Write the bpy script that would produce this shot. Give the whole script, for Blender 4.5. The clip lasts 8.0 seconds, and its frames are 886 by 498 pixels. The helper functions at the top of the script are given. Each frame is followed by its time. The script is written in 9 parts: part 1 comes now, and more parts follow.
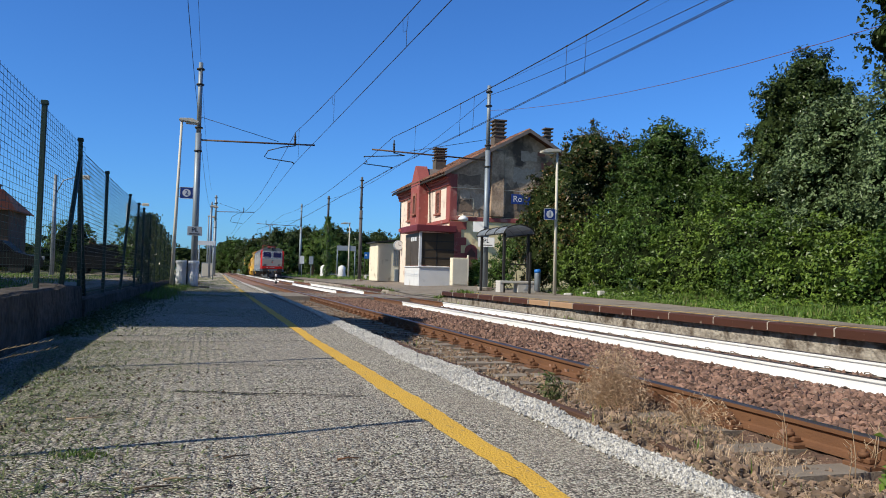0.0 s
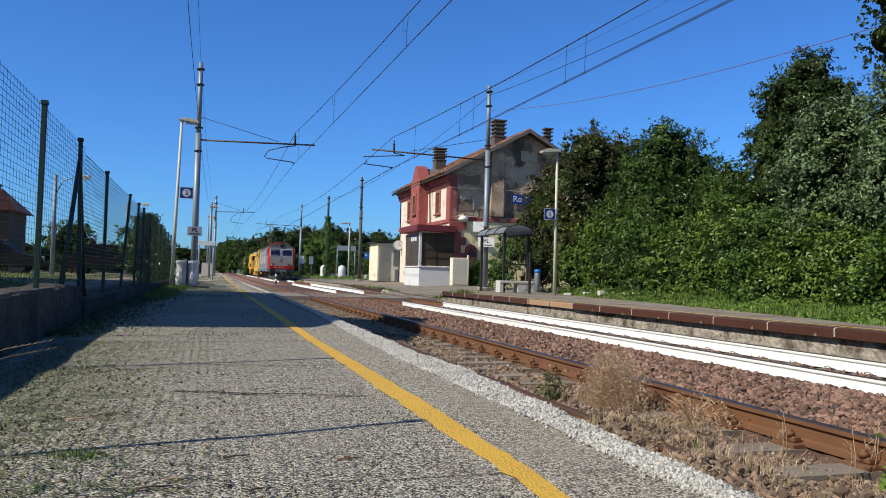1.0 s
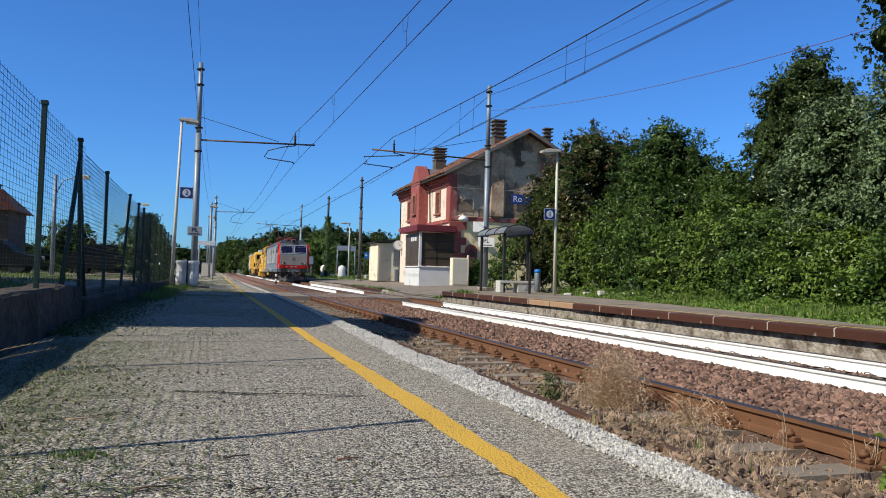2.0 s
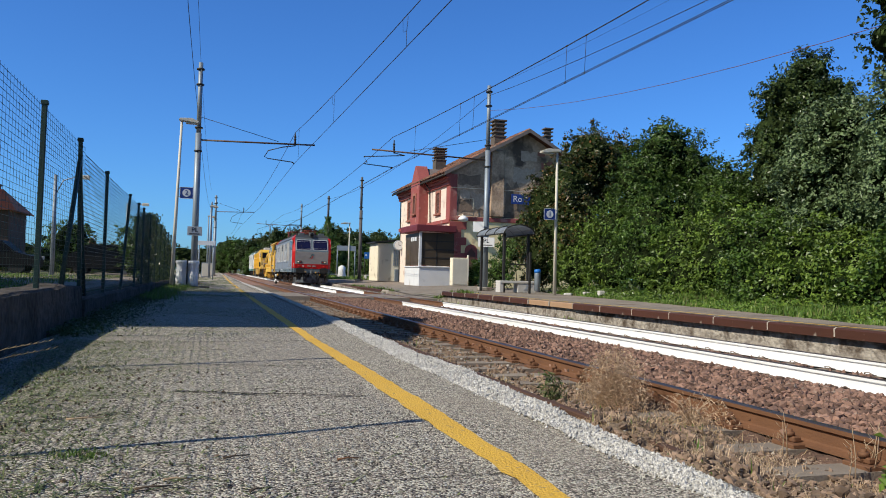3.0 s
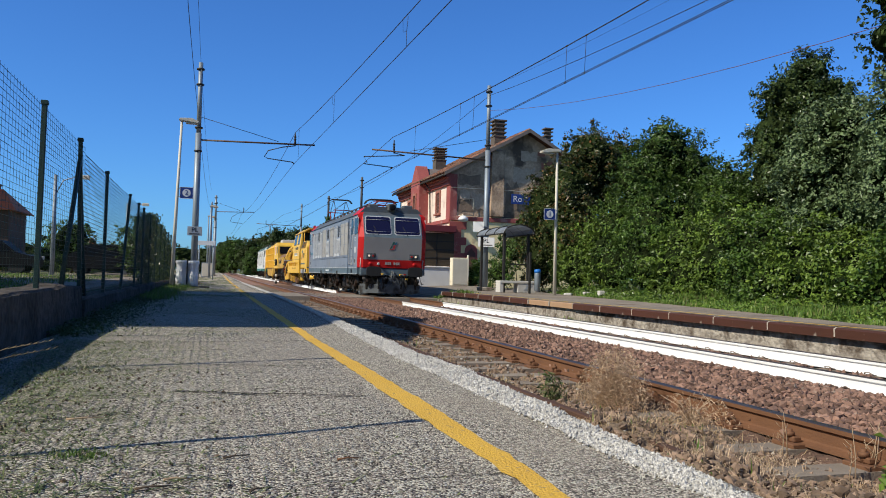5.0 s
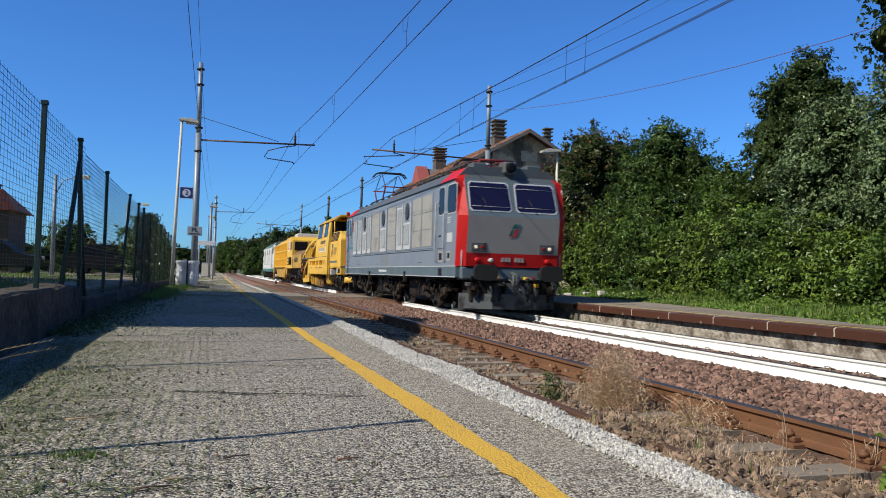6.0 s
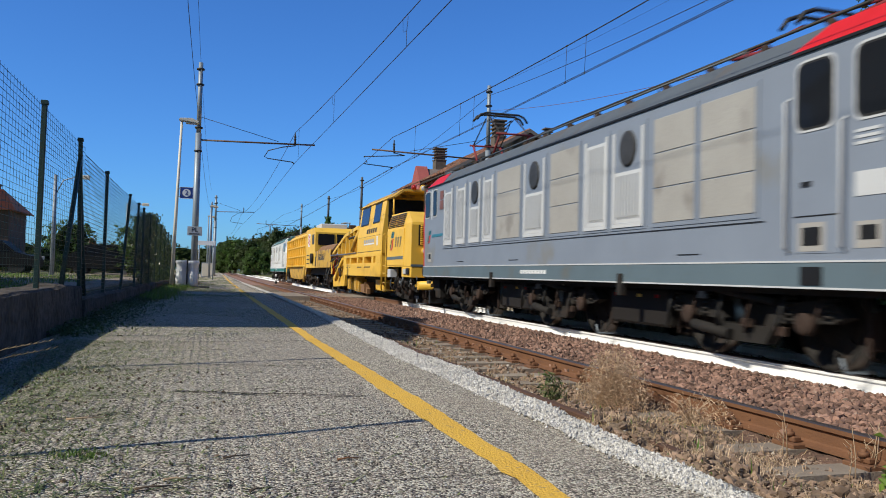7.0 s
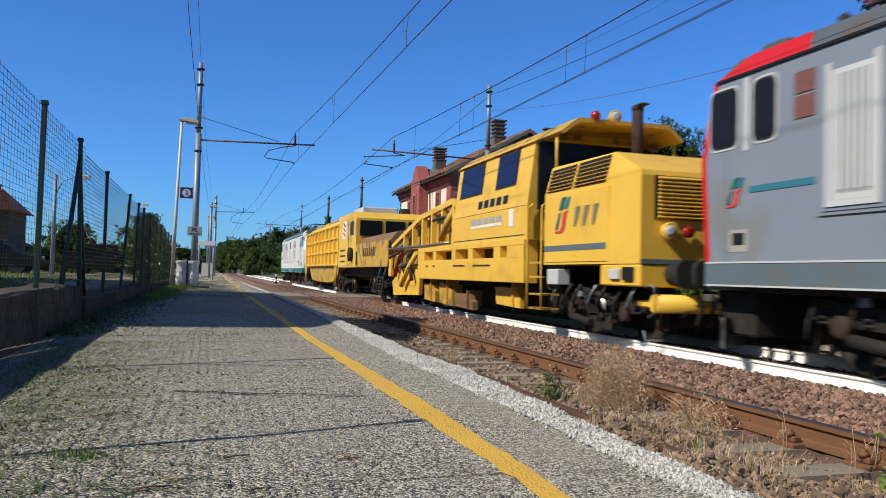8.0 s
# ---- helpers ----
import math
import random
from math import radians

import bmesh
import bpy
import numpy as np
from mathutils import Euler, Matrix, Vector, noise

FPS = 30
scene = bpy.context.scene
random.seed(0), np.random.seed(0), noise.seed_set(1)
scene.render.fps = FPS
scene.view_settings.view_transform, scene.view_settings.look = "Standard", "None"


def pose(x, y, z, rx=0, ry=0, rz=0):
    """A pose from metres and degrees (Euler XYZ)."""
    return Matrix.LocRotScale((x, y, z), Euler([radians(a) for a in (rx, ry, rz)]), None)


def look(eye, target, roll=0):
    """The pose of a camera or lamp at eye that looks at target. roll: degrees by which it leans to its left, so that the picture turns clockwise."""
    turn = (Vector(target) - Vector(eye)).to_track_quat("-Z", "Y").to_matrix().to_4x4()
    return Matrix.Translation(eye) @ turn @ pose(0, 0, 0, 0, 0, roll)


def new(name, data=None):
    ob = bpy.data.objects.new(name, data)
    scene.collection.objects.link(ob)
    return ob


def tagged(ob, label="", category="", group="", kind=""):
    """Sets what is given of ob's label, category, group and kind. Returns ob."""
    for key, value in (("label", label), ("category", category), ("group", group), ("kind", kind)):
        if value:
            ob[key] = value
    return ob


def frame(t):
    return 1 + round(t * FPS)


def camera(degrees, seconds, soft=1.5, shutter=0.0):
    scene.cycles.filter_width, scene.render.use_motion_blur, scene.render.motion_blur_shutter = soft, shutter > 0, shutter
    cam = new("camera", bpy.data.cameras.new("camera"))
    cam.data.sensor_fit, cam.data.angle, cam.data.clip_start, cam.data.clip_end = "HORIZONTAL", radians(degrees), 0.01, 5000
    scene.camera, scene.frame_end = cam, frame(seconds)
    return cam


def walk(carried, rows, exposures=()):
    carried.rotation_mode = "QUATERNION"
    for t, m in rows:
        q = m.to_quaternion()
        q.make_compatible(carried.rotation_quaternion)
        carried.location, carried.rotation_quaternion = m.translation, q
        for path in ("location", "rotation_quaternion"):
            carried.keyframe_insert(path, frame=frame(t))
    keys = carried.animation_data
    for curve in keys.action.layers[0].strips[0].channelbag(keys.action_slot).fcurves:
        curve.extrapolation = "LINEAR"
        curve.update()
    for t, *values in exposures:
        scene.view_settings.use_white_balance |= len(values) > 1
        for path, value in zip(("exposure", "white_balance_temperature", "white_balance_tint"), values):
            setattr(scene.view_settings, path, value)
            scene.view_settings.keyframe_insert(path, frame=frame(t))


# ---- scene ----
# camera: still, on a low tripod on the platform
EYE = Vector((0.0, 0.0, 0.956))
YAW, PITCH, ROLL = radians(16.739), radians(1.910), 1.467
AIM = EYE + Vector((math.sin(YAW) * math.cos(PITCH), math.cos(YAW) * math.cos(PITCH), math.sin(PITCH)))
cam = camera(58.78, 8.0, soft=0.95, shutter=0.25)
walk(cam, [(0.0, look(EYE, AIM, ROLL)), (8.0, look(EYE, AIM, ROLL))])

# world, sun, exposure
SUN_EL = radians(41.0)
SUN_GO = Vector((0.966 * math.cos(SUN_EL), 0.257 * math.cos(SUN_EL), -math.sin(SUN_EL)))
world = bpy.data.worlds.new("world")
scene.world = world
world.use_nodes = True
wn = world.node_tree.nodes
sky = wn.new("ShaderNodeTexSky")
sky.sky_type = "NISHITA"
sky.sun_disc = False
sky.sun_elevation = SUN_EL
sky.sun_rotation = radians(255.1)
sky.air_density, sky.dust_density, sky.ozone_density = 1.0, 0.3, 2.0
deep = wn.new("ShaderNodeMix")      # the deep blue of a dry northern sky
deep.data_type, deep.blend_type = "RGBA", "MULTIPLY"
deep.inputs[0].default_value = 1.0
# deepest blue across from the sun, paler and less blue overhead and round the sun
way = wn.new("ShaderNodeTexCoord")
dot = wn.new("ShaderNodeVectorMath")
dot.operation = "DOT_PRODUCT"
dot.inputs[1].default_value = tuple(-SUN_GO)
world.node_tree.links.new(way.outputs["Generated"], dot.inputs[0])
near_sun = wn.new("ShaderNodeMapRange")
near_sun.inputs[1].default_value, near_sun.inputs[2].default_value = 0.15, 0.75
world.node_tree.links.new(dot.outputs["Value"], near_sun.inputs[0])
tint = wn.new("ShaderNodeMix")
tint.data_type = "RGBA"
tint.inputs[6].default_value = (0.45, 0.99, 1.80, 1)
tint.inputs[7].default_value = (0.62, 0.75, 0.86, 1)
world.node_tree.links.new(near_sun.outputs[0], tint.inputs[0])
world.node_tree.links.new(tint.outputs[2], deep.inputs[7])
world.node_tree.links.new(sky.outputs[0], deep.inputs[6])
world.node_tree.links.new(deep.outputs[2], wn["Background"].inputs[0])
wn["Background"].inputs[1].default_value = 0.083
sun = new("sun", bpy.data.lights.new("sun", "SUN"))
sun.data.energy, sun.data.angle, sun.data.color = 5.0, radians(0.53), (1.0, 0.935, 0.80)
sun.rotation_mode = "QUATERNION"
sun.rotation_quaternion = SUN_GO.to_track_quat("-Z", "Y")
scene.view_settings.exposure = 0.0



def bend(y):
    """The line curves gently to the right beyond the station."""
    y = np.asarray(y, float)
    return 7e-5 * np.clip(y - 8, 0, 82) ** 2 + .0115 * np.maximum(0, y - 90)


XL, XR = 3.354, 7.442        # track centres; rail heads at z = 0
ZP, ZQ = 0.33, 0.35          # platform tops
rng = np.random.default_rng(7)
rnd = random.Random(5)


# ---- materials
def mat(name, c1, c2=None, rough=0.8, scale=6.0, fine=60.0, bump=0.2, metal=0.0, coarse=0.5, spec=0.4, depth=0.01, stain=None, stain_amount=0.0, stain_scale=1.5, objrand=0.0, island=0.0, emit=None):
    """A surface with coarse and fine variation, relief, and stains with edges of their own."""
    m = bpy.data.materials.new(name)
    m.use_nodes = True
    nt = m.node_tree
    nd, ln = nt.nodes, nt.links
    b = nd["Principled BSDF"]
    b.inputs["Roughness"].default_value = rough
    b.inputs["Metallic"].default_value = metal
    b.inputs["Specular IOR Level"].default_value = spec
    co = nd.new("ShaderNodeTexCoord")
    c2 = c2 or tuple(v * 0.75 for v in c1)

    def nz(sc, det=4.0):
        n = nd.new("ShaderNodeTexNoise")
        n.inputs["Scale"].default_value = sc
        n.inputs["Detail"].default_value = det
        ln.new(co.outputs["Object"], n.inputs["Vector"])
        return n

    def mix(f, a, bb):
        x = nd.new("ShaderNodeMix")
        x.data_type = "RGBA"
        for sock, v in ((x.inputs[0], f), (x.inputs[6], a), (x.inputs[7], bb)):
            if isinstance(v, (tuple, float, int)):
                sock.default_value = (*v, 1) if isinstance(v, tuple) else v
            else:
                ln.new(v, sock)
        return x.outputs[2]

    def ramp(v, lo, hi):
        r = nd.new("ShaderNodeMapRange")
        r.inputs[1].default_value, r.inputs[2].default_value = lo, hi
        ln.new(v, r.inputs[0])
        return r.outputs[0]

    n1, n2 = nz(scale), nz(fine, 2.0)
    f = nd.new("ShaderNodeMath")
    f.operation = "ADD"
    a1 = nd.new("ShaderNodeMath"); a1.operation = "MULTIPLY"; a1.inputs[1].default_value = coarse
    a2 = nd.new("ShaderNodeMath"); a2.operation = "MULTIPLY"; a2.inputs[1].default_value = 1 - coarse
    ln.new(ramp(n1.outputs[0], 0.3, 0.7), a1.inputs[0])
    ln.new(ramp(n2.outputs[0], 0.3, 0.7), a2.inputs[0])
    ln.new(a1.outputs[0], f.inputs[0]); ln.new(a2.outputs[0], f.inputs[1])
    col = mix(f.outputs[0], c1, c2)
    if stain:
        n3 = nz(stain_scale, 6.0)
        col = mix(ramp(n3.outputs[0], 0.62 - stain_amount * 0.4, 0.72 - stain_amount * 0.3), col, stain)
    if objrand or island:
        src = nd.new("ShaderNodeObjectInfo").outputs["Random"] if objrand else nd.new("ShaderNodeNewGeometry").outputs["Random Per Island"]
        h = nd.new("ShaderNodeHueSaturation")
        k = objrand or island
        r = nd.new("ShaderNodeMapRange")
        r.inputs[3].default_value, r.inputs[4].default_value = 1 - k, 1 + k
        ln.new(src, r.inputs[0]); ln.new(r.outputs[0], h.inputs["Value"]); ln.new(col, h.inputs["Color"])
        col = h.outputs[0]
    ln.new(col, b.inputs["Base Color"])
    if bump:
        bp = nd.new("ShaderNodeBump")
        bp.inputs["Strength"].default_value = bump
        bp.inputs["Distance"].default_value = depth
        ln.new(n2.outputs[0], bp.inputs["Height"])
        ln.new(bp.outputs[0], b.inputs["Normal"])
    rr = nd.new("ShaderNodeMapRange")
    rr.inputs[3].default_value, rr.inputs[4].default_value = max(0.02, rough - 0.08), min(1, rough + 0.08)
    ln.new(n1.outputs[0], rr.inputs[0]); ln.new(rr.outputs[0], b.inputs["Roughness"])
    if emit:
        b.inputs["Emission Color"].default_value = (*emit[:3], 1)
        b.inputs["Emission Strength"].default_value = emit[3]
    return m


def leaf_mat(name, c1, c2, c3=None, gloss=0.45, trans=0.13):
    m = bpy.data.materials.new(name)
    m.use_nodes = True
    nt = m.node_tree
    nd, ln = nt.nodes, nt.links
    b = nd["Principled BSDF"]
    g = nd.new("ShaderNodeNewGeometry")
    r = nd.new("ShaderNodeValToRGB")
    r.color_ramp.elements[0].color, r.color_ramp.elements[1].color = (*c1, 1), (*c2, 1)
    if c3:
        e = r.color_ramp.elements.new(0.82)
        e.color = (*c2, 1)
        r.color_ramp.elements[2].color = (*c3, 1)
    ln.new(g.outputs["Random Per Island"], r.inputs[0])
    tc = nd.new("ShaderNodeTexCoord")
    n = nd.new("ShaderNodeTexNoise"); n.inputs["Scale"].default_value = 0.8
    ln.new(tc.outputs["Object"], n.inputs["Vector"])
    h = nd.new("ShaderNodeHueSaturation")
    mr = nd.new("ShaderNodeMapRange"); mr.inputs[1].default_value, mr.inputs[2].default_value, mr.inputs[3].default_value, mr.inputs[4].default_value = 0.3, 0.7, 0.7, 1.3
    ln.new(n.outputs[0], mr.inputs[0]); ln.new(mr.outputs[0], h.inputs["Value"]); ln.new(r.outputs[0], h.inputs["Color"])
    ln.new(h.outputs[0], b.inputs["Base Color"])
    b.inputs["Roughness"].default_value = gloss
    b.inputs["Specular IOR Level"].default_value = 0.35
    t = nd.new("ShaderNodeBsdfTranslucent")
    ln.new(h.outputs[0], t.inputs[0])
    mx = nd.new("ShaderNodeMixShader"); mx.inputs[0].default_value = trans
    ln.new(b.outputs[0], mx.inputs[1]); ln.new(t.outputs[0], mx.inputs[2])
    ln.new(mx.outputs[0], nd["Material Output"].inputs[0])
    return m


def glass_mat(name, tint, rough=0.06):
    m = bpy.data.materials.new(name)
    m.use_nodes = True
    b = m.node_tree.nodes["Principled BSDF"]
    b.inputs["Base Color"].default_value = (*tint, 1)
    b.inputs["Roughness"].default_value = rough
    b.inputs["Specular IOR Level"].default_value = 0.10
    return m


def asphalt_mat():
    """Old gritty asphalt with pale aggregate, patches and thin cracks across it."""
    m = mat("asphalt_old", (0.305, 0.272, 0.228), (0.185, 0.165, 0.138), spec=0.12, rough=0.93, scale=1.3, fine=120, bump=0.5, coarse=0.3, depth=0.012)
    nt = m.node_tree
    nd, ln = nt.nodes, nt.links
    b = nd["Principled BSDF"]
    src = b.inputs["Base Color"].links[0].from_socket
    co = nd.new("ShaderNodeTexCoord")
    v = nd.new("ShaderNodeTexVoronoi"); v.inputs["Scale"].default_value = 145
    ln.new(co.outputs["Object"], v.inputs["Vector"])
    bw = nd.new("ShaderNodeRGBToBW"); ln.new(v.outputs["Color"], bw.inputs[0])
    r = nd.new("ShaderNodeMapRange"); r.inputs[1].default_value, r.inputs[2].default_value = 0.58, 0.68
    ln.new(bw.outputs[0], r.inputs[0])
    x = nd.new("ShaderNodeMix"); x.data_type = "RGBA"
    ln.new(r.outputs[0], x.inputs[0]); ln.new(src, x.inputs[6]); x.inputs[7].default_value = (0.56, 0.505, 0.43, 1)
    # dark pits
    r2 = nd.new("ShaderNodeMapRange"); r2.inputs[1].default_value, r2.inputs[2].default_value = 0.39, 0.26
    ln.new(bw.outputs[0], r2.inputs[0])
    x2 = nd.new("ShaderNodeMix"); x2.data_type = "RGBA"
    ln.new(r2.outputs[0], x2.inputs[0]); ln.new(x.outputs[2], x2.inputs[6]); x2.inputs[7].default_value = (0.045, 0.041, 0.035, 1)
    # broad worn and dusty patches
    pn = nd.new("ShaderNodeTexNoise"); pn.inputs["Scale"].default_value = 0.9; pn.inputs["Detail"].default_value = 6
    ln.new(co.outputs["Object"], pn.inputs["Vector"])
    r3 = nd.new("ShaderNodeMapRange"); r3.inputs[1].default_value, r3.inputs[2].default_value, r3.inputs[4].default_value = 0.45, 0.7, 0.55
    ln.new(pn.outputs[0], r3.inputs[0])
    x3 = nd.new("ShaderNodeMix"); x3.data_type = "RGBA"
    ln.new(r3.outputs[0], x3.inputs[0]); ln.new(x2.outputs[2], x3.inputs[6]); x3.inputs[7].default_value = (0.31, 0.275, 0.22, 1)
    # single red, ochre and blue-grey pebbles
    hs = nd.new("ShaderNodeMix"); hs.data_type, hs.blend_type = "RGBA", "OVERLAY"
    hs.inputs[0].default_value = 0.14
    soft_hue = nd.new("ShaderNodeHueSaturation"); soft_hue.inputs["Saturation"].default_value = 0.45
    ln.new(v.outputs["Color"], soft_hue.inputs["Color"])
    ln.new(x3.outputs[2], hs.inputs[6]); ln.new(soft_hue.outputs[0], hs.inputs[7])
    ln.new(hs.outputs[2], b.inputs["Base Color"])
    bp = b.inputs["Normal"].links[0].from_node
    ln.new(v.outputs["Distance"], bp.inputs["Height"])
    bp.invert = True
    return m


M = {}
M["asphalt"] = asphalt_mat()
M["asphalt2"] = mat("asphalt_far_platform", (0.33, 0.28, 0.225), (0.15, 0.13, 0.108), 0.95, 1.1, 40, 0.6, coarse=0.45, stain=(0.17, 0.12, 0.085), stain_amount=0.12, stain_scale=1.6)
M["yellow_line"] = mat("yellow_paint_worn", (0.72, 0.44, 0.055), (0.58, 0.34, 0.05), 0.75, 2.0, 90, 0.7, stain=(0.22, 0.19, 0.13), stain_amount=0.02, stain_scale=38)
M["crack"] = mat("crack_and_its_shade", (0.035, 0.031, 0.025), (0.02, 0.018, 0.015), 0.95, 9, 60, 0.2, spec=0.05)
M["white_grit"] = mat("white_limestone_grit", (0.64, 0.62, 0.58), (0.44, 0.42, 0.385), 0.9, 4, 150, 0.8, island=0.3)
M["ballast"] = mat("red_porphyry_ballast", (0.25, 0.142, 0.102), (0.145, 0.092, 0.072), 0.9, 3, 30, 0.4, island=0.62, stain=(0.33, 0.26, 0.21), stain_amount=0.02, stain_scale=6)
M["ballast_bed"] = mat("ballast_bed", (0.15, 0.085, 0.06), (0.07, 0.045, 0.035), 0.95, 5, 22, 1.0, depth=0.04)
M["ballast_old"] = mat("dusty_brown_ballast", (0.27, 0.185, 0.128), (0.14, 0.097, 0.070), 0.9, 3, 30, 0.4, island=0.6)
M["soil"] = mat("dry_soil", (0.25, 0.185, 0.125), (0.12, 0.085, 0.058), 0.95, 2, 25, 0.9, depth=0.03)
M["rust"] = mat("rusty_rail_steel", (0.215, 0.103, 0.050), (0.14, 0.066, 0.035), 0.75, 3, 80, 0.3, metal=0.15)
M["rust_dark"] = mat("dark_pitted_rust", (0.105, 0.052, 0.030), (0.062, 0.034, 0.023), 0.85, 3, 50, 0.5)
M["rail_top"] = mat("worn_rail_head", (0.20, 0.17, 0.16), (0.12, 0.09, 0.08), 0.35, 3, 80, 0.1, metal=0.8)
M["rail_white"] = mat("white_limewashed_rail", (0.86, 0.86, 0.85), (0.78, 0.78, 0.77), 0.8, 3, 60, 0.2, coarse=0.7)
M["sleeper"] = mat("weathered_concrete_sleeper", (0.31, 0.26, 0.205), (0.19, 0.155, 0.12), 0.9, 4, 60, 0.5, objrand=0.15)
M["concrete"] = mat("stained_concrete", (0.42, 0.38, 0.33), (0.30, 0.27, 0.23), 0.9, 2.2, 40, 0.5, stain=(0.17, 0.12, 0.09), stain_amount=0.25, stain_scale=2.4)
M["concrete_pale"] = mat("pale_concrete", (0.62, 0.60, 0.56), (0.5, 0.48, 0.45), 0.85, 3, 60, 0.3)
M["wall_old"] = mat("old_render_wall", (0.13, 0.115, 0.10), (0.035, 0.030, 0.026), 0.92, 2.5, 14, 1.0, depth=0.04, spec=0.08, stain=(0.07, 0.06, 0.05), stain_amount=0.2)
M["brown_edge"] = mat("brown_painted_coping", (0.085, 0.030, 0.016), (0.06, 0.023, 0.013), 0.6, 2.5, 50, 0.2, stain=(0.24, 0.19, 0.15), stain_amount=-0.05, stain_scale=7, objrand=0.12)
M["plank"] = mat("bare_edge_slab", (0.45, 0.29, 0.17), (0.33, 0.2, 0.12), 0.85, 4, 60, 0.3)
M["ground"] = mat("grass_ground", (0.085, 0.115, 0.035), (0.15, 0.13, 0.07), 0.95, 0.35, 9, 0.8, depth=0.05, coarse=0.6)
M["grass"] = leaf_mat("grass_blades", (0.065, 0.135, 0.020), (0.15, 0.245, 0.04), (0.30, 0.26, 0.12), 0.6)
M["grass_dry"] = leaf_mat("dry_grass", (0.36, 0.26, 0.14), (0.50, 0.38, 0.22), None, 0.8, 0.2)
M["grass_mown"] = leaf_mat("wilted_grass", (0.06, 0.10, 0.03), (0.24, 0.27, 0.12), (0.42, 0.36, 0.24), 0.8)
M["weed_brown"] = leaf_mat("dead_weed", (0.46, 0.33, 0.21), (0.74, 0.56, 0.39), None, 0.8, 0.25)
M["rubble"] = mat("rough_stained_rubble", (0.50, 0.45, 0.38), (0.13, 0.105, 0.085), 0.95, 3.0, 11, 1.0, coarse=0.45, depth=0.06, stain=(0.10, 0.075, 0.055), stain_amount=0.22, stain_scale=3.0)
M["mortar"] = mat("pale_mortar", (0.52, 0.46, 0.38), (0.36, 0.31, 0.25), 0.95, 9, 60, 0.5)
M["leaf_dark"] = leaf_mat("leaf_dark_green", (0.030, 0.050, 0.014), (0.070, 0.105, 0.026), None, 0.34)
M["leaf_mid"] = leaf_mat("leaf_mid_green", (0.040, 0.082, 0.014), (0.105, 0.185, 0.032), None, 0.36)
M["leaf_deep"] = leaf_mat("leaf_deep_green", (0.034, 0.066, 0.013), (0.085, 0.145, 0.028), None, 0.35)
M["leaf_light"] = leaf_mat("leaf_light_green", (0.070, 0.130, 0.018), (0.185, 0.275, 0.045), None, 0.40)
M["leaf_silver"] = leaf_mat("leaf_grey_green", (0.062, 0.105, 0.042), (0.20, 0.275, 0.125), None, 0.44)
M["leaf_russet"] = leaf_mat("leaf_russet_green", (0.026, 0.044, 0.012), (0.075, 0.092, 0.024), (0.21, 0.085, 0.03), 0.33)
# near-black and matt: the shade inside the crowns put into the colour
M["shaded_inner_leaf"] = leaf_mat("inner_leaves_painted_shade", (0.012, 0.020, 0.006), (0.022, 0.032, 0.010), None, 0.95, 0.0)
M["shaded_inner_leaf"].node_tree.nodes["Principled BSDF"].inputs["Specular IOR Level"].default_value = 0.05
M["bark"] = mat("bark", (0.13, 0.095, 0.065), (0.07, 0.05, 0.035), 0.95, 6, 30, 0.8, depth=0.03)
M["galv"] = mat("galvanised_steel", (0.27, 0.315, 0.36), (0.20, 0.235, 0.27), 0.5, 3, 40, 0.1, metal=0.35)
M["galv_pale"] = mat("cream_painted_post", (0.66, 0.62, 0.52), (0.55, 0.51, 0.43), 0.6, 3, 40, 0.1)
M["dark_iron"] = mat("dark_iron", (0.045, 0.042, 0.04), (0.03, 0.028, 0.026), 0.6, 5, 60, 0.1, metal=0.3)
M["brown_tube"] = mat("brown_cantilever_tube", (0.13, 0.075, 0.05), (0.09, 0.055, 0.04), 0.6, 5, 60, 0.1, metal=0.2)
M["wire"] = mat("copper_wire", (0.045, 0.035, 0.03), (0.03, 0.025, 0.022), 0.6, 5, 60, 0.0, metal=0.3)
M["cable_red"] = mat("reddish_cable", (0.20, 0.085, 0.075), (0.14, 0.06, 0.05), 0.6, 5, 60, 0.0)
M["fence_green"] = mat("green_coated_steel", (0.012, 0.036, 0.028), (0.009, 0.027, 0.022), 0.5, 6, 60, 0.1)
M["bag"] = mat("white_plastic_bag", (0.86, 0.86, 0.86), (0.74, 0.75, 0.76), 0.4, 9, 30, 0.9, depth=0.05)
M["sign_blue"] = mat("sign_blue", (0.018, 0.05, 0.25), (0.015, 0.04, 0.2), 0.4, 3, 50, 0.02)
M["sign_cyan"] = mat("sign_bright_blue", (0.02, 0.17, 0.55), (0.02, 0.14, 0.48), 0.4, 3, 50, 0.02)
M["sign_white"] = mat("sign_white", (0.78, 0.79, 0.8), (0.7, 0.71, 0.72), 0.4, 3, 50, 0.02)
M["sign_grey"] = mat("sign_grey_back", (0.36, 0.40, 0.45), (0.3, 0.33, 0.37), 0.5, 3, 50, 0.02)
M["black"] = mat("black_paint", (0.012, 0.012, 0.013), (0.008, 0.008, 0.008), 0.5, 3, 50, 0.02)
M["glass_dark"] = glass_mat("dark_glass", (0.012, 0.014, 0.018))
# blue in the base colour stands in for sky reflected by the panes
M["glass_blue"] = glass_mat("sky_blue_windscreen", (0.012, 0.014, 0.05), 0.08)


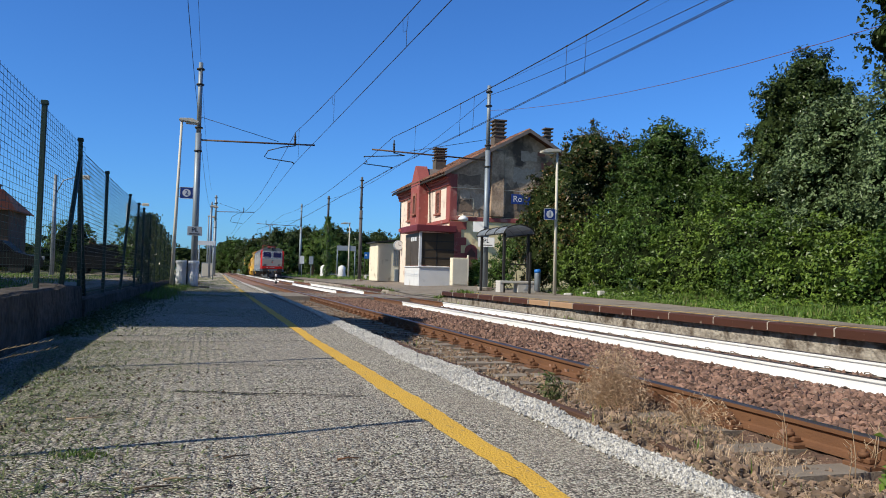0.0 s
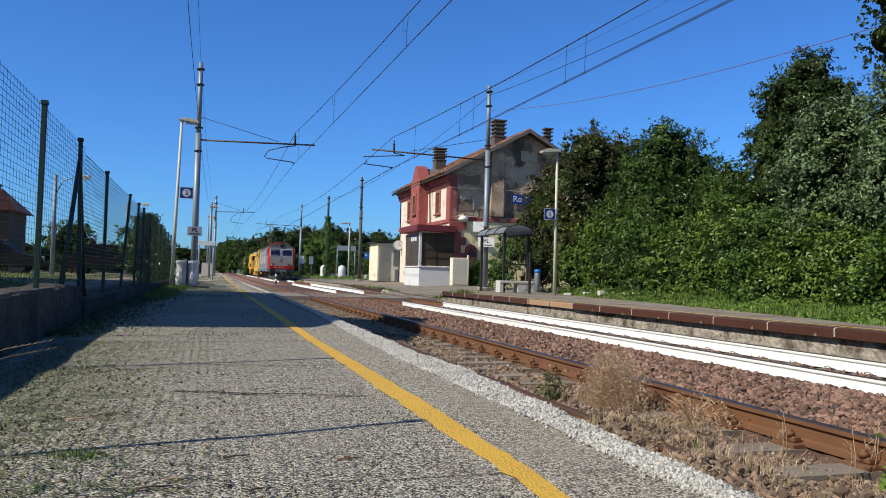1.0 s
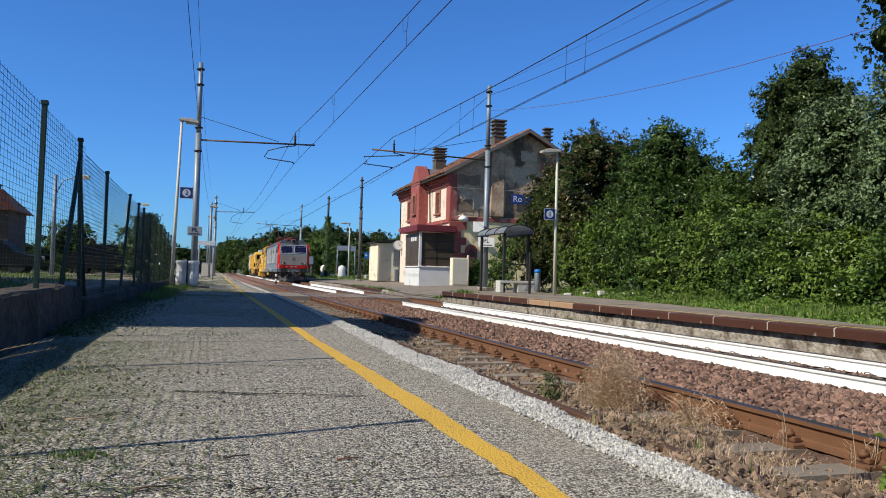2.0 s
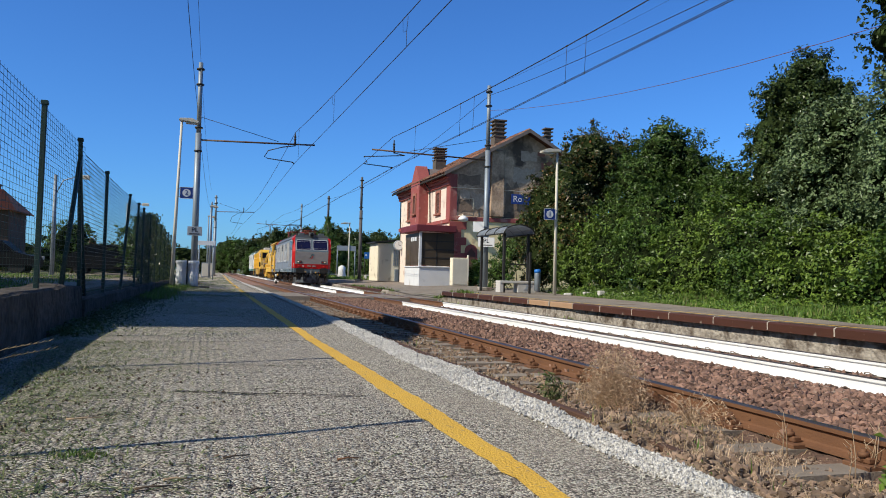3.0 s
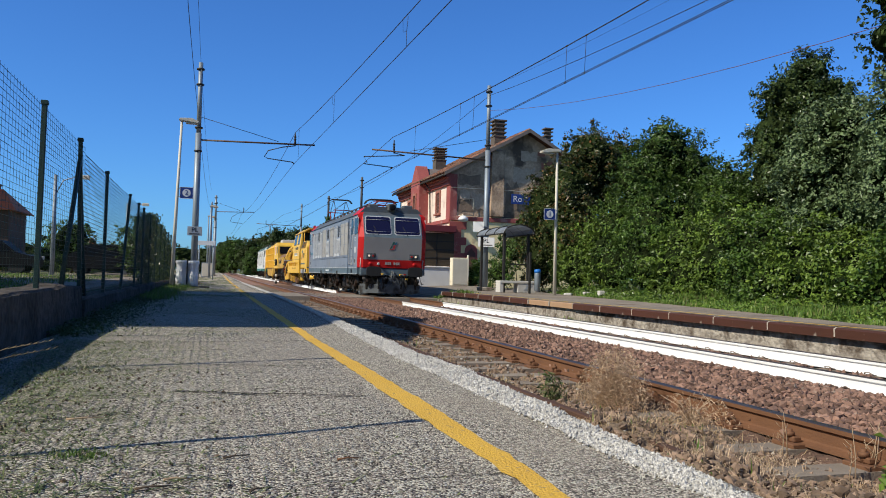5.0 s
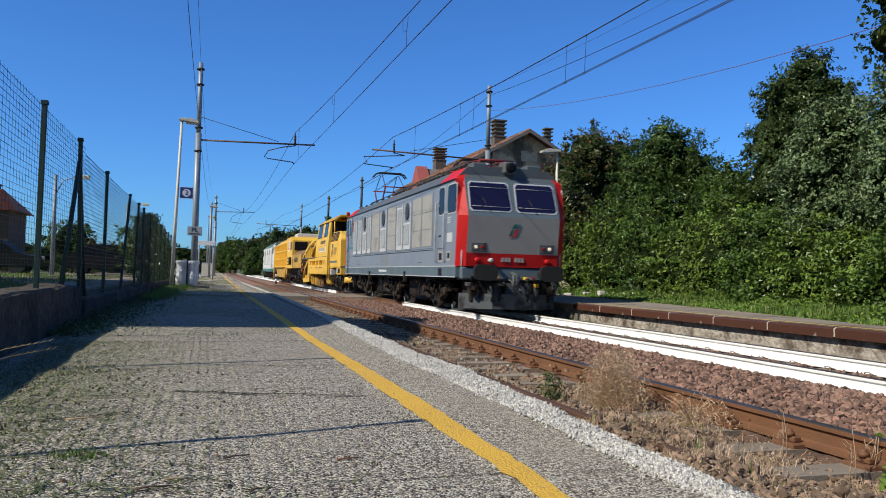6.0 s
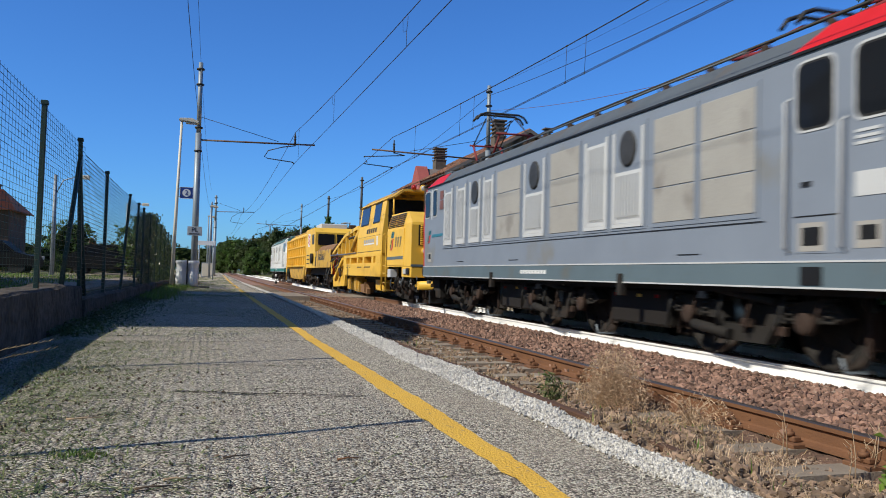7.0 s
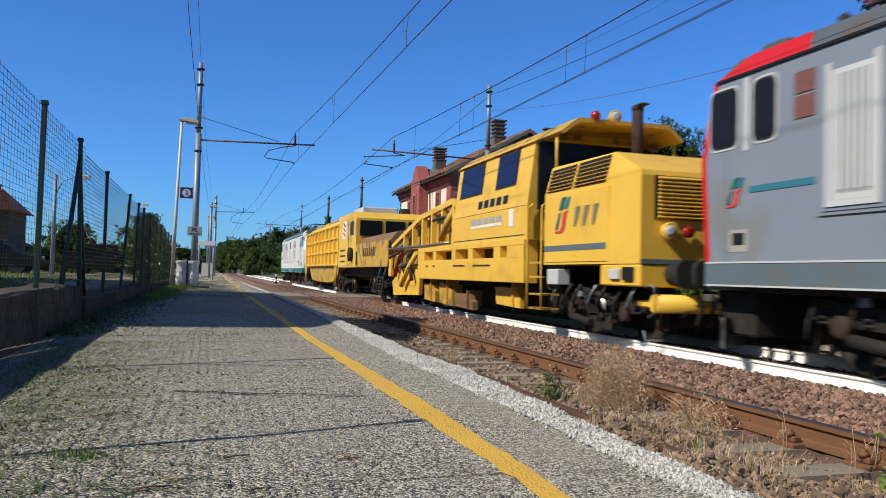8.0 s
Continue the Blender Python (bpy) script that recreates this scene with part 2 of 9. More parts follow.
# ---- shape helpers
def box(bm, x0, x1, y0, y1, z0, z1, bev=0.0, mi=0):
    vs = [bm.verts.new(p) for p in ((x0, y0, z0), (x1, y0, z0), (x1, y1, z0), (x0, y1, z0), (x0, y0, z1), (x1, y0, z1), (x1, y1, z1), (x0, y1, z1))]
    fs = [bm.faces.new([vs[i] for i in q]) for q in ((3, 2, 1, 0), (4, 5, 6, 7), (0, 1, 5, 4), (1, 2, 6, 5), (2, 3, 7, 6), (3, 0, 4, 7))]
    for f in fs:
        f.material_index = mi
    if bev:
        es = list({e for f in fs for e in f.edges})
        bmesh.ops.bevel(bm, geom=es, offset=bev, segments=1, affect="EDGES", profile=0.5, material=mi)
    return bm


def quad(bm, a, b, c, d, mi=0):
    f = bm.faces.new([bm.verts.new(p) for p in (a, b, c, d)])
    f.material_index = mi
    return f


def prism(bm, pts, axis, a0, a1, mi=0):
    """A polygon pulled along an axis; pts lie in the plane of the other two axes, in their order x, y, z."""
    def at(p, a):
        return {"x": (a, p[0], p[1]), "y": (p[0], a, p[1]), "z": (p[0], p[1], a)}[axis]
    lo = [bm.verts.new(at(p, a0)) for p in pts]
    hi = [bm.verts.new(at(p, a1)) for p in pts]
    n = len(pts)
    fs = [bm.faces.new(lo[::-1]), bm.faces.new(hi)]
    fs += [bm.faces.new((lo[i], lo[(i + 1) % n], hi[(i + 1) % n], hi[i])) for i in range(n)]
    for f in fs:
        f.material_index = mi
    bmesh.ops.recalc_face_normals(bm, faces=fs)
    return fs


def tube(bm, pts, r, n=8, r1=None, caps=True, mi=0, smooth=True):
    pts = [Vector(p) for p in pts]
    rings = []
    for i, p in enumerate(pts):
        d = (pts[min(i + 1, len(pts) - 1)] - pts[max(i - 1, 0)]).normalized()
        up = Vector((0, 0, 1)) if abs(d.z) < 0.95 else Vector((0, 1, 0))
        a = d.cross(up).normalized()
        b = d.cross(a)
        rr = r if r1 is None else r + (r1 - r) * i / (len(pts) - 1)
        rings.append([bm.verts.new(p + (a * math.cos(2 * math.pi * k / n) + b * math.sin(2 * math.pi * k / n)) * rr) for k in range(n)])
    for r0, r2 in zip(rings, rings[1:]):
        for k in range(n):
            f = bm.faces.new((r0[k], r2[k], r2[(k + 1) % n], r0[(k + 1) % n]))
            f.smooth, f.material_index = smooth, mi
    if caps:
        for f in (bm.faces.new(rings[0]), bm.faces.new(rings[-1][::-1])):
            f.material_index = mi
    return bm


def lathe(bm, prof, centre, axis="z", n=16, mi=0):
    """A profile of (radius, along) turned round an axis."""
    rings = []
    for r, a in prof:
        ring = []
        for k in range(n):
            u, v = r * math.cos(2 * math.pi * k / n), r * math.sin(2 * math.pi * k / n)
            p = {"z": (u, v, a), "x": (a, u, v), "y": (u, a, v)}[axis]
            ring.append(bm.verts.new(Vector(centre) + Vector(p)))
        rings.append(ring)
    fs = []
    for r0, r2 in zip(rings, rings[1:]):
        for k in range(n):
            fs.append(bm.faces.new((r0[k], r0[(k + 1) % n], r2[(k + 1) % n], r2[k])))
    for f in fs:
        f.smooth = True
    fs += [bm.faces.new(rings[0]), bm.faces.new(rings[-1])]
    for f in fs:
        f.material_index = mi
    bmesh.ops.recalc_face_normals(bm, faces=fs)
    return bm


def mesh_of(name, bm, mats):
    me = bpy.data.meshes.new(name)
    bm.to_mesh(me)
    bm.free()
    for m in mats if isinstance(mats, (list, tuple)) else [mats]:
        me.materials.append(m)
    return me


def part(name, bm, mats, parent=None, label="", kind=""):
    ob = new(name, mesh_of(name, bm, mats))
    if parent:
        ob.parent = parent
    return tagged(ob, label, kind=kind)


def thing(name, label, category, at=(0, 0, 0), rz=0, group="", kind=""):
    e = new(name)
    e.matrix_basis = pose(*at, 0, 0, rz)
    e.empty_display_size = 0.2
    return tagged(e, label, category, group, kind)


def piece(name, me, parent, m):
    ob = new(name, me)
    ob.parent = parent
    ob.matrix_basis = m
    return ob


def raw(name, verts, faces, mats, parent=None, label="", category="", kind=""):
    me = bpy.data.meshes.new(name)
    verts = np.asarray(verts, np.float32)
    faces = np.asarray(faces, np.int32)
    k = faces.shape[1]
    me.vertices.add(len(verts)); me.vertices.foreach_set("co", verts.ravel())
    me.loops.add(faces.size); me.loops.foreach_set("vertex_index", faces.ravel())
    me.polygons.add(len(faces)); me.polygons.foreach_set("loop_start", np.arange(0, faces.size, k, dtype=np.int32))
    me.update(calc_edges=True)
    me.shade_flat()
    for m in mats if isinstance(mats, (list, tuple)) else [mats]:
        me.materials.append(m)
    ob = new(name, me)
    if parent:
        ob.parent = parent
    return tagged(ob, label, category, kind=kind)


def bent(ob):
    """Lays a mesh that runs along the line into its curve."""
    n = len(ob.data.vertices)
    co = np.empty(n * 3, np.float32)
    ob.data.vertices.foreach_get("co", co)
    co = co.reshape(-1, 3)
    co[:, 0] += bend(co[:, 1])
    ob.data.vertices.foreach_set("co", co.ravel())
    ob.data.update()
    return ob


def words(text, size, depth, material, parent, m, name="lettering"):
    """Flat letters in the built-in font, as a mesh, in the local xy plane of m."""
    cu = bpy.data.curves.new("letters", "FONT")
    cu.body, cu.size, cu.extrude = text, size, depth
    cu.align_x, cu.align_y = "CENTER", "CENTER"
    tmp = bpy.data.objects.new("letters", cu)
    scene.collection.objects.link(tmp)
    bpy.context.view_layer.update()
    me = bpy.data.meshes.new_from_object(tmp.evaluated_get(bpy.context.evaluated_depsgraph_get()))
    bpy.data.objects.remove(tmp)
    me.materials.clear()
    me.materials.append(material)
    ob = new(name, me)
    ob.parent = parent
    ob.matrix_basis = m
    return ob


FACE_S = Matrix(((1, 0, 0, 0), (0, 0, -1, 0), (0, 1, 0, 0), (0, 0, 0, 1)))   # a sheet that faces -y
FACE_W = Matrix(((0, 0, -1, 0), (-1, 0, 0, 0), (0, 1, 0, 0), (0, 0, 0, 1)))  # a sheet that faces -x


def leaves(name, pts, nrm, size, material, parent=None, label="", category="", kind="", jitter=0.40, aspect=0.62):
    """Many small bent leaves at pts, turned about the directions nrm."""
    n = len(pts)
    d = nrm + rng.normal(0, jitter, (n, 3))
    d /= np.linalg.norm(d, axis=1)[:, None]
    a = np.cross(d, rng.normal(0, 1, (n, 3)))
    a /= np.linalg.norm(a, axis=1)[:, None] + 1e-9
    b = np.cross(d, a)
    s = size * rng.uniform(0.55, 1.35, (n, 1))
    w = s * aspect * 0.5
    p0 = pts - a * s * 0.5
    p2 = pts + a * s * 0.5 - d * s * 0.18
    p1, p3 = pts + b * w, pts - b * w
    mid = pts - d * s * 0.05
    v = np.stack([p0, p1 + d * s * 0.08, p2, p3 + d * s * 0.08], 1).reshape(-1, 3)
    i = np.arange(n)[:, None] * 4
    f = np.concatenate([i + np.array([[0, 1, 2]]), i + np.array([[0, 2, 3]])], 0)
    return raw(name, v, f, material, parent, label, category, kind)


def blob_points(blobs, n, inner=0.12, rough=0.15, per=100, spray=0.28):
    """Leaves on boughs: domed sprays that stand out of lumpy ellipsoids (x, y, z, rx, ry, rz), leafy on their outer and upper sides, with shoots at the rim and a thin filling behind; places and facing directions."""
    B0 = np.array(blobs, float)
    area = B0[:, 3] * B0[:, 4] + B0[:, 4] * B0[:, 5] + B0[:, 3] * B0[:, 5]

    def cast(m, lo, hi):
        B = B0[rng.choice(len(B0), m, p=area / area.sum())]
        d = rng.normal(0, 1, (m, 3))
        d /= np.linalg.norm(d, axis=1)[:, None]
        lump = 1 + rough * (np.sin(d[:, 0] * 5 + B[:, 0] * 3) * np.cos(d[:, 1] * 6 + B[:, 1]) + 0.7 * np.sin(d[:, 2] * 9 + d[:, 0] * 7 + B[:, 2]))
        return B[:, :3] + d * (rng.uniform(lo, hi, m) * lump)[:, None] * B[:, 3:], d
    m = max(8, int(n * (1 - inner) * .72 / per))
    c, d = cast(m, 0.70, 1.02)
    size = spray * rng.uniform(0.35, 1.4, m)
    stretch = 1 + rng.normal(0, .28, (m, 3))
    k = rng.integers(0, m, int(n * (1 - inner) * .72))
    up = d * 0.8 + np.array([0, 0, 0.45])
    off = rng.normal(0, 1, (len(k), 3)) + up[k] * 0.7
    off /= np.linalg.norm(off, axis=1)[:, None]
    rad = rng.random((len(k), 1)) ** .45 * (1 + .35 * np.sin(off[:, :1] * 7 + k[:, None] * 1.7) * np.cos(off[:, 1:2] * 6 + k[:, None]))
    p = c[k] + off * rad * size[k][:, None] * stretch[k] * np.array([1.0, 1.0, 0.75])
    nr = off * 0.7 + up[k] * 0.5 + np.array([0, 0, 0.25])
    # shoots: leaves along short twigs that stick out and arch over
    per_shoot = 14
    q = max(4, int(n * (1 - inner) * .28 / per_shoot))
    cs, ds = cast(q, 0.80, 1.0)
    way = ds + rng.normal(0, .45, (q, 3)) + np.array([0, 0, .35])
    way /= np.linalg.norm(way, axis=1)[:, None]
    ln = spray * rng.uniform(.4, 1.25, q)
    u = np.tile(np.linspace(0.05, 1, per_shoot), q)
    j = np.repeat(np.arange(q), per_shoot)
    ps = cs[j] + way[j] * (u * ln[j])[:, None] + rng.normal(0, .045, (len(j), 3)) * (spray / .3)
    ps[:, 2] -= .30 * ln[j] * u ** 2
    ns = rng.normal(0, .5, (len(j), 3)) + ds[j] * .4 + np.array([0, 0, .7])
    p2, d2 = cast(max(1, n - len(k) - len(j)), 0.5, 0.88)
    nr, ns, d2 = (a / (np.linalg.norm(a, axis=1)[:, None] + 1e-9) for a in (nr, ns, d2 + np.array([0, 0, 0.4])))
    return np.concatenate([p, ps, p2]), np.concatenate([nr, ns, d2])


def crown_lumps(h, w, n, seed, low=0.12):
    """The lumps of a broad, uneven crown h high and w wide, from near the ground to a broken top."""
    q = random.Random(seed)
    out = [(0, 0, h * .55, w * .33, w * .33, h * .33)]
    for k in range(n):
        a, u = q.uniform(0, 6.28), low + (1 - low) * (k + q.random()) / n
        ring = w * .5 * (1 - .75 * max(0, u - .45) ** 1.3 / .46) * q.uniform(.6, .85)
        r = w * q.uniform(.13, .22)
        out.append((math.cos(a) * ring, math.sin(a) * ring, h * (u * .92), r, r, min(r * q.uniform(.8, 1.05), h * .25)))
    return out


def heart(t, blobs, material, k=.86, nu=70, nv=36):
    """The closed inner leaf mass of a crown, coloured dark for its shade: lumpy rounds of many leaf-sized facets."""
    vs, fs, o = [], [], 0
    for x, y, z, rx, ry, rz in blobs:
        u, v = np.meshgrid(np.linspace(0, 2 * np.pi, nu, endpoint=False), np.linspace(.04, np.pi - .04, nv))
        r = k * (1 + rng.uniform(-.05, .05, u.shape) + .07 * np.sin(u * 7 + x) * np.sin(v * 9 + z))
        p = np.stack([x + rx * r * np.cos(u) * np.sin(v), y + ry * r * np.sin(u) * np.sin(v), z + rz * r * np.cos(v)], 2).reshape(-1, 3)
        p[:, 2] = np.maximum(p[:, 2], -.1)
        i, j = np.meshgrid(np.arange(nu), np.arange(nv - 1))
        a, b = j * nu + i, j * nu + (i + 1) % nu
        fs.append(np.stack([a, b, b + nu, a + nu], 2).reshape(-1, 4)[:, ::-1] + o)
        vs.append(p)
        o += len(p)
    raw("inner_crown_shade", np.concatenate(vs), np.concatenate(fs), material, t)


def pockets(p, wave):
    """Which leaves stay: coherent gaps, about wave metres apart, open up the crown."""
    a = 6.28 / wave
    f = np.sin(p[:, 0] * a + 1.4 * np.sin(p[:, 2] * a * .7)) + np.sin(p[:, 1] * a * 1.1 + p[:, 2] * a * .5) + np.sin(p[:, 2] * a * 1.2 + p[:, 0] * a * .6 + 2)
    return (f > -.6) | (rng.random(len(p)) < .14)


def tree(name, label, at, blobs, n, size, material, trunk_r=0.12, category="tree", inner=0.18, rough=0.15, spray=0.32, core=0.66):
    """Tapered trunk, limbs to each lump of the crown, and a crown of leaves; blobs relative to the foot."""
    t = thing(name, label, category, at)
    bm = bmesh.new()
    top = max(b[2] for b in blobs)
    cx, cy = np.mean([b[0] for b in blobs]), np.mean([b[1] for b in blobs])
    pts = [(cx * k / 4 * 0.6 + 0.06 * math.sin(k * 2.1), cy * k / 4 * 0.6, top * k / 4) for k in range(5)]
    tube(bm, pts, trunk_r, 8, trunk_r * 0.35)
    for b in blobs:
        z0 = max(0.15 * top, min(b[2] - b[5] * 0.6, top * 0.7))
        tube(bm, [(cx * 0.5 * z0 / top, cy * 0.5 * z0 / top, z0), ((b[0] + cx * .5) * .55, (b[1] + cy * .5) * .55, (z0 + b[2]) / 2 + 0.1), (b[0], b[1], b[2] + b[5] * 0.4)], trunk_r * 0.45, 5, trunk_r * 0.12)
    part("trunk", bm, M["bark"], t)
    p, d = blob_points(blobs, n, inner, rough, spray=spray)
    keep = (p[:, 2] > 0.03) & pockets(p, spray * 3.4)
    size *= 0.85
    leaves("crown", p[keep], d[keep], size, material, t)
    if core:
        heart(t, blobs, M["shaded_inner_leaf"], core, 40, 22)
    return t


def stones(name, x, y, z, s, material, label, category, kind="stuff", small=False):
    """Crushed stones: dented, flattened solids, each on its own."""
    g = (1 + 5 ** 0.5) / 2
    base = np.array([(-1, g, 0), (1, g, 0), (-1, -g, 0), (1, -g, 0), (0, -1, g), (0, 1, g), (0, -1, -g), (0, 1, -g), (g, 0, -1), (g, 0, 1), (-g, 0, -1), (-g, 0, 1)]) / 1.9
    tri = np.array([(0, 11, 5), (0, 5, 1), (0, 1, 7), (0, 7, 10), (0, 10, 11), (1, 5, 9), (5, 11, 4), (11, 10, 2), (10, 7, 6), (7, 1, 8), (3, 9, 4), (3, 4, 2), (3, 2, 6), (3, 6, 8), (3, 8, 9), (4, 9, 5), (2, 4, 11), (6, 2, 10), (8, 6, 7), (9, 8, 1)])
    if small:
        base = np.array([(1, 0, 0), (0, 1, 0), (-1, 0, 0), (0, -1, 0), (0, 0, 1), (0, 0, -1)]) * 1.15
        tri = np.array([(0, 1, 4), (1, 2, 4), (2, 3, 4), (3, 0, 4), (1, 0, 5), (2, 1, 5), (3, 2, 5), (0, 3, 5)])
    n, m = len(x), len(base)
    v = base[None] * rng.uniform(0.5, 1.3, (n, m, 1)) * (np.asarray(s)[:, None, None] * rng.uniform(0.6, 1.2, (n, 1, 3)))
    a, c = rng.uniform(0, 6.28, n), rng.normal(0, 0.5, n)
    ca, sa, cc, sc = np.cos(a)[:, None], np.sin(a)[:, None], np.cos(c)[:, None], np.sin(c)[:, None]
    vy, vz = v[:, :, 1] * cc - v[:, :, 2] * sc, v[:, :, 1] * sc + v[:, :, 2] * cc
    vx, vy = v[:, :, 0] * ca - vy * sa, v[:, :, 0] * sa + vy * ca
    v = np.stack([vx + np.asarray(x)[:, None], vy + np.asarray(y)[:, None], vz + np.asarray(z)[:, None]], 2).reshape(-1, 3)
    f = (tri[None] + (np.arange(n) * m)[:, None, None]).reshape(-1, 3)
    return raw(name, v, f, material, None, label, category, kind)


def blades(name, x, y, z, h, material, label, category, lean=0.5, width=0.006, parent=None, kind="stuff"):
    """Grass: bent two-piece blades."""
    n = len(x)
    a = rng.uniform(0, 6.28, n)
    h = np.asarray(h) * rng.uniform(0.5, 1.3, n)
    l = np.abs(rng.normal(0, lean, n)) * h
    b = np.stack([np.asarray(x), np.asarray(y), np.asarray(z)], 1)
    dx, dy = np.cos(a), np.sin(a)
    w = np.stack([-dy, dx, 0 * a], 1) * width * rng.uniform(0.6, 1.5, (n, 1))
    mid = b + np.stack([dx * l * 0.35, dy * l * 0.35, h * 0.6], 1)
    tip = b + np.stack([dx * l, dy * l, h * np.clip(1 - l / np.maximum(h, 1e-6) * 0.4, 0.2, 1)], 1)
    v = np.stack([b - w, b + w, mid + w * 0.8, mid - w * 0.8, tip], 1).reshape(-1, 3)
    i = np.arange(n)[:, None] * 5
    f = np.concatenate([i + np.array([[0, 1, 2]]), i + np.array([[0, 2, 3]]), i + np.array([[3, 2, 4]])], 0)
    return raw(name, v, f, material, parent, label, category, kind)


# ---- the setting: ground, platforms, tracks
def rough_sheet(name, xs, zs, y0, y1, dy, material, amp=0.0, label="", category="", kind="structure"):
    """A cross-section (xs, zs) carried along y, with uneven heights."""
    ys = np.arange(y0, y1 + dy * 0.5, dy)
    X, Y = np.meshgrid(xs, ys)
    Z = np.tile(zs, (len(ys), 1)) + rng.normal(0, 1, X.shape) * amp
    v = np.stack([X, Y, Z], 2).reshape(-1, 3)
    nx = len(xs)
    i = (np.arange(len(ys) - 1)[:, None] * nx + np.arange(nx - 1)[None]).ravel()[:, None]
    ob = raw(name, v, i + np.array([[0, 1, nx + 1, nx]]), material, None, label, category, kind)
    return ob if name == "ground" else bent(ob)


def ground():
    xs = np.array([-1500, -60, -8, -1.7, -1.45, 1.5, 9.4, 9.7, 13.0, 20, 60, 1500.])
    zs = np.array([.55, .55, .6, .58, -.45, -.45, -.45, .02, .18, .3, .3, .3])
    rough_sheet("ground", xs, zs, -400, 2600, 100, M["ground"], 0, "grassy ground with bare earth, out to the horizon", "ground")


def ballast_top(x):
    return np.interp(x, [1.6, 2.3, 2.75, 3.9, 4.10, 4.25, 5.2, 6.2, 6.5, 6.7, 6.9, 8.0, 8.35, 8.7, 9.2], [-.30, -.235, -.225, -.215, -.13, -.075, -.06, -.12, -.185, -.205, -.20, -.20, -.19, -.21, -.30])


def silt(x, y):
    """Height of the soil that has silted over the rusty track; it all but buries the near rail close to the platform's end."""
    x, y = np.asarray(x, float), np.asarray(y, float)
    flat = np.clip((3.85 - x) / .4, .1, 1)
    z = ballast_top(x) - .006 + .012 * np.sin(x * 9)
    z = z + flat * (.035 * np.sin(x * 4.3 + 1 + y) * np.sin(y * 1.9 + x) + .02 * np.sin(y * 6.1 - x * 3)) 
    z = z + flat * np.clip((18 - y) / 5, .3, 1) * (.026 + .022 * np.sin(x * 7.3 + y * 2.7) * np.sin(y * 3.9 - x * 2.2))
    bury = np.clip((16 - y) / 9, .35, 1)
    z = z + bury * (.17 * np.exp(-((x - 2.25) / .3) ** 2) + .08 * np.exp(-((x - 2.85) / .18) ** 2)) - .04 * np.exp(-((x - 3.95) / .12) ** 2)
    near = np.clip((5.6 - y) / 1.4, 0, 1) * (.85 + .3 * np.sin(y * 4.7 + x * 2) * np.sin(y * 1.9))
    return z + near * (.20 * np.exp(-((x - 2.62) / .24) ** 2) + .01 * np.exp(-((x - 3.1) / .4) ** 2))


def track_bed():
    xs = np.linspace(1.6, 9.2, 60)
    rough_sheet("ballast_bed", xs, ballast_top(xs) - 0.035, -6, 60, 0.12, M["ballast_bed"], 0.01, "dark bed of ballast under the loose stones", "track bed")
    xs = np.linspace(1.55, 3.98, 44)
    soil = rough_sheet("trackside_soil", xs, xs * 0, -5.9, 30, 0.07, M["soil"], 0.012, "dry brown soil silted over the rusty track's ballast", "soil")
    for v in soil.data.vertices:
        v.co.z += float(silt(v.co.x, v.co.y))
    xs = np.linspace(1.6, 9.2, 16)
    rough_sheet("ballast_bed", xs, ballast_top(xs) - 0.03, 60, 420, 4, M["ballast"], 0.01, "reddish ballast bed running into the distance", "track bed")


def ballast_stones():
    def heap(n, x, y, spread, lo, hi, material, label, near, bed=lambda x, y: ballast_top(x)):
        """Shapely stones close by, plainer ones further off."""
        z, s = bed(x, y) + rng.normal(0, spread, n), rng.uniform(lo, hi, n) * (1 + .012 * y)
        k = y < near
        for q, small in ((k, False), (~k, True)):
            stones("ballast", x[q], y[q], z[q], s[q] * (1.1 if small else 1), M[material], label, "ballast", small=small)
    n = 44000
    heap(n, rng.uniform(4.12, 6.62, n), 2.5 + 37 * rng.random(n) ** 1.8, .012, .022, .042, "ballast", "rust-red crushed stone heaped between the two tracks", 11)
    n = 13000
    x = np.where(rng.random(n) < .5, rng.uniform(6.85, 8.05, n), rng.uniform(8.35, 9.1, n))
    heap(n, x, 6 + 34 * rng.random(n) ** 1.4, .01, .023, .038, "ballast", "rust-red crushed stone in the painted track", 8)
    n = 19000
    heap(2600, rng.uniform(2.0, 3.95, 2600), 2.0 + 5 * rng.random(2600), .012, .008, .030, "ballast_old", "loose grey and brown stones between the old rails", 9, silt)
    heap(1500, rng.uniform(1.95, 3.98, 1500), 3.5 + 14 * rng.random(1500), .012, .010, .026, "concrete", "pale chips of broken stone strewn between the old sleepers", 12, silt)
    heap(n, rng.uniform(1.85, 4.02, n), 1.5 + 36 * rng.random(n) ** 1.6, .014, .011, .029, "ballast_old", "dusty sunken ballast between old sleepers", 9, silt)


RAIL = [(-.075, -.172), (.075, -.172), (.075, -.160), (.014, -.145), (.009, -.13), (.009, -.052), (.034, -.038), (.036, -.008), (.028, 0), (-.028, 0), (-.036, -.008), (-.034, -.038), (-.009, -.052), (-.009, -.13), (-.014, -.145), (-.075, -.160)]


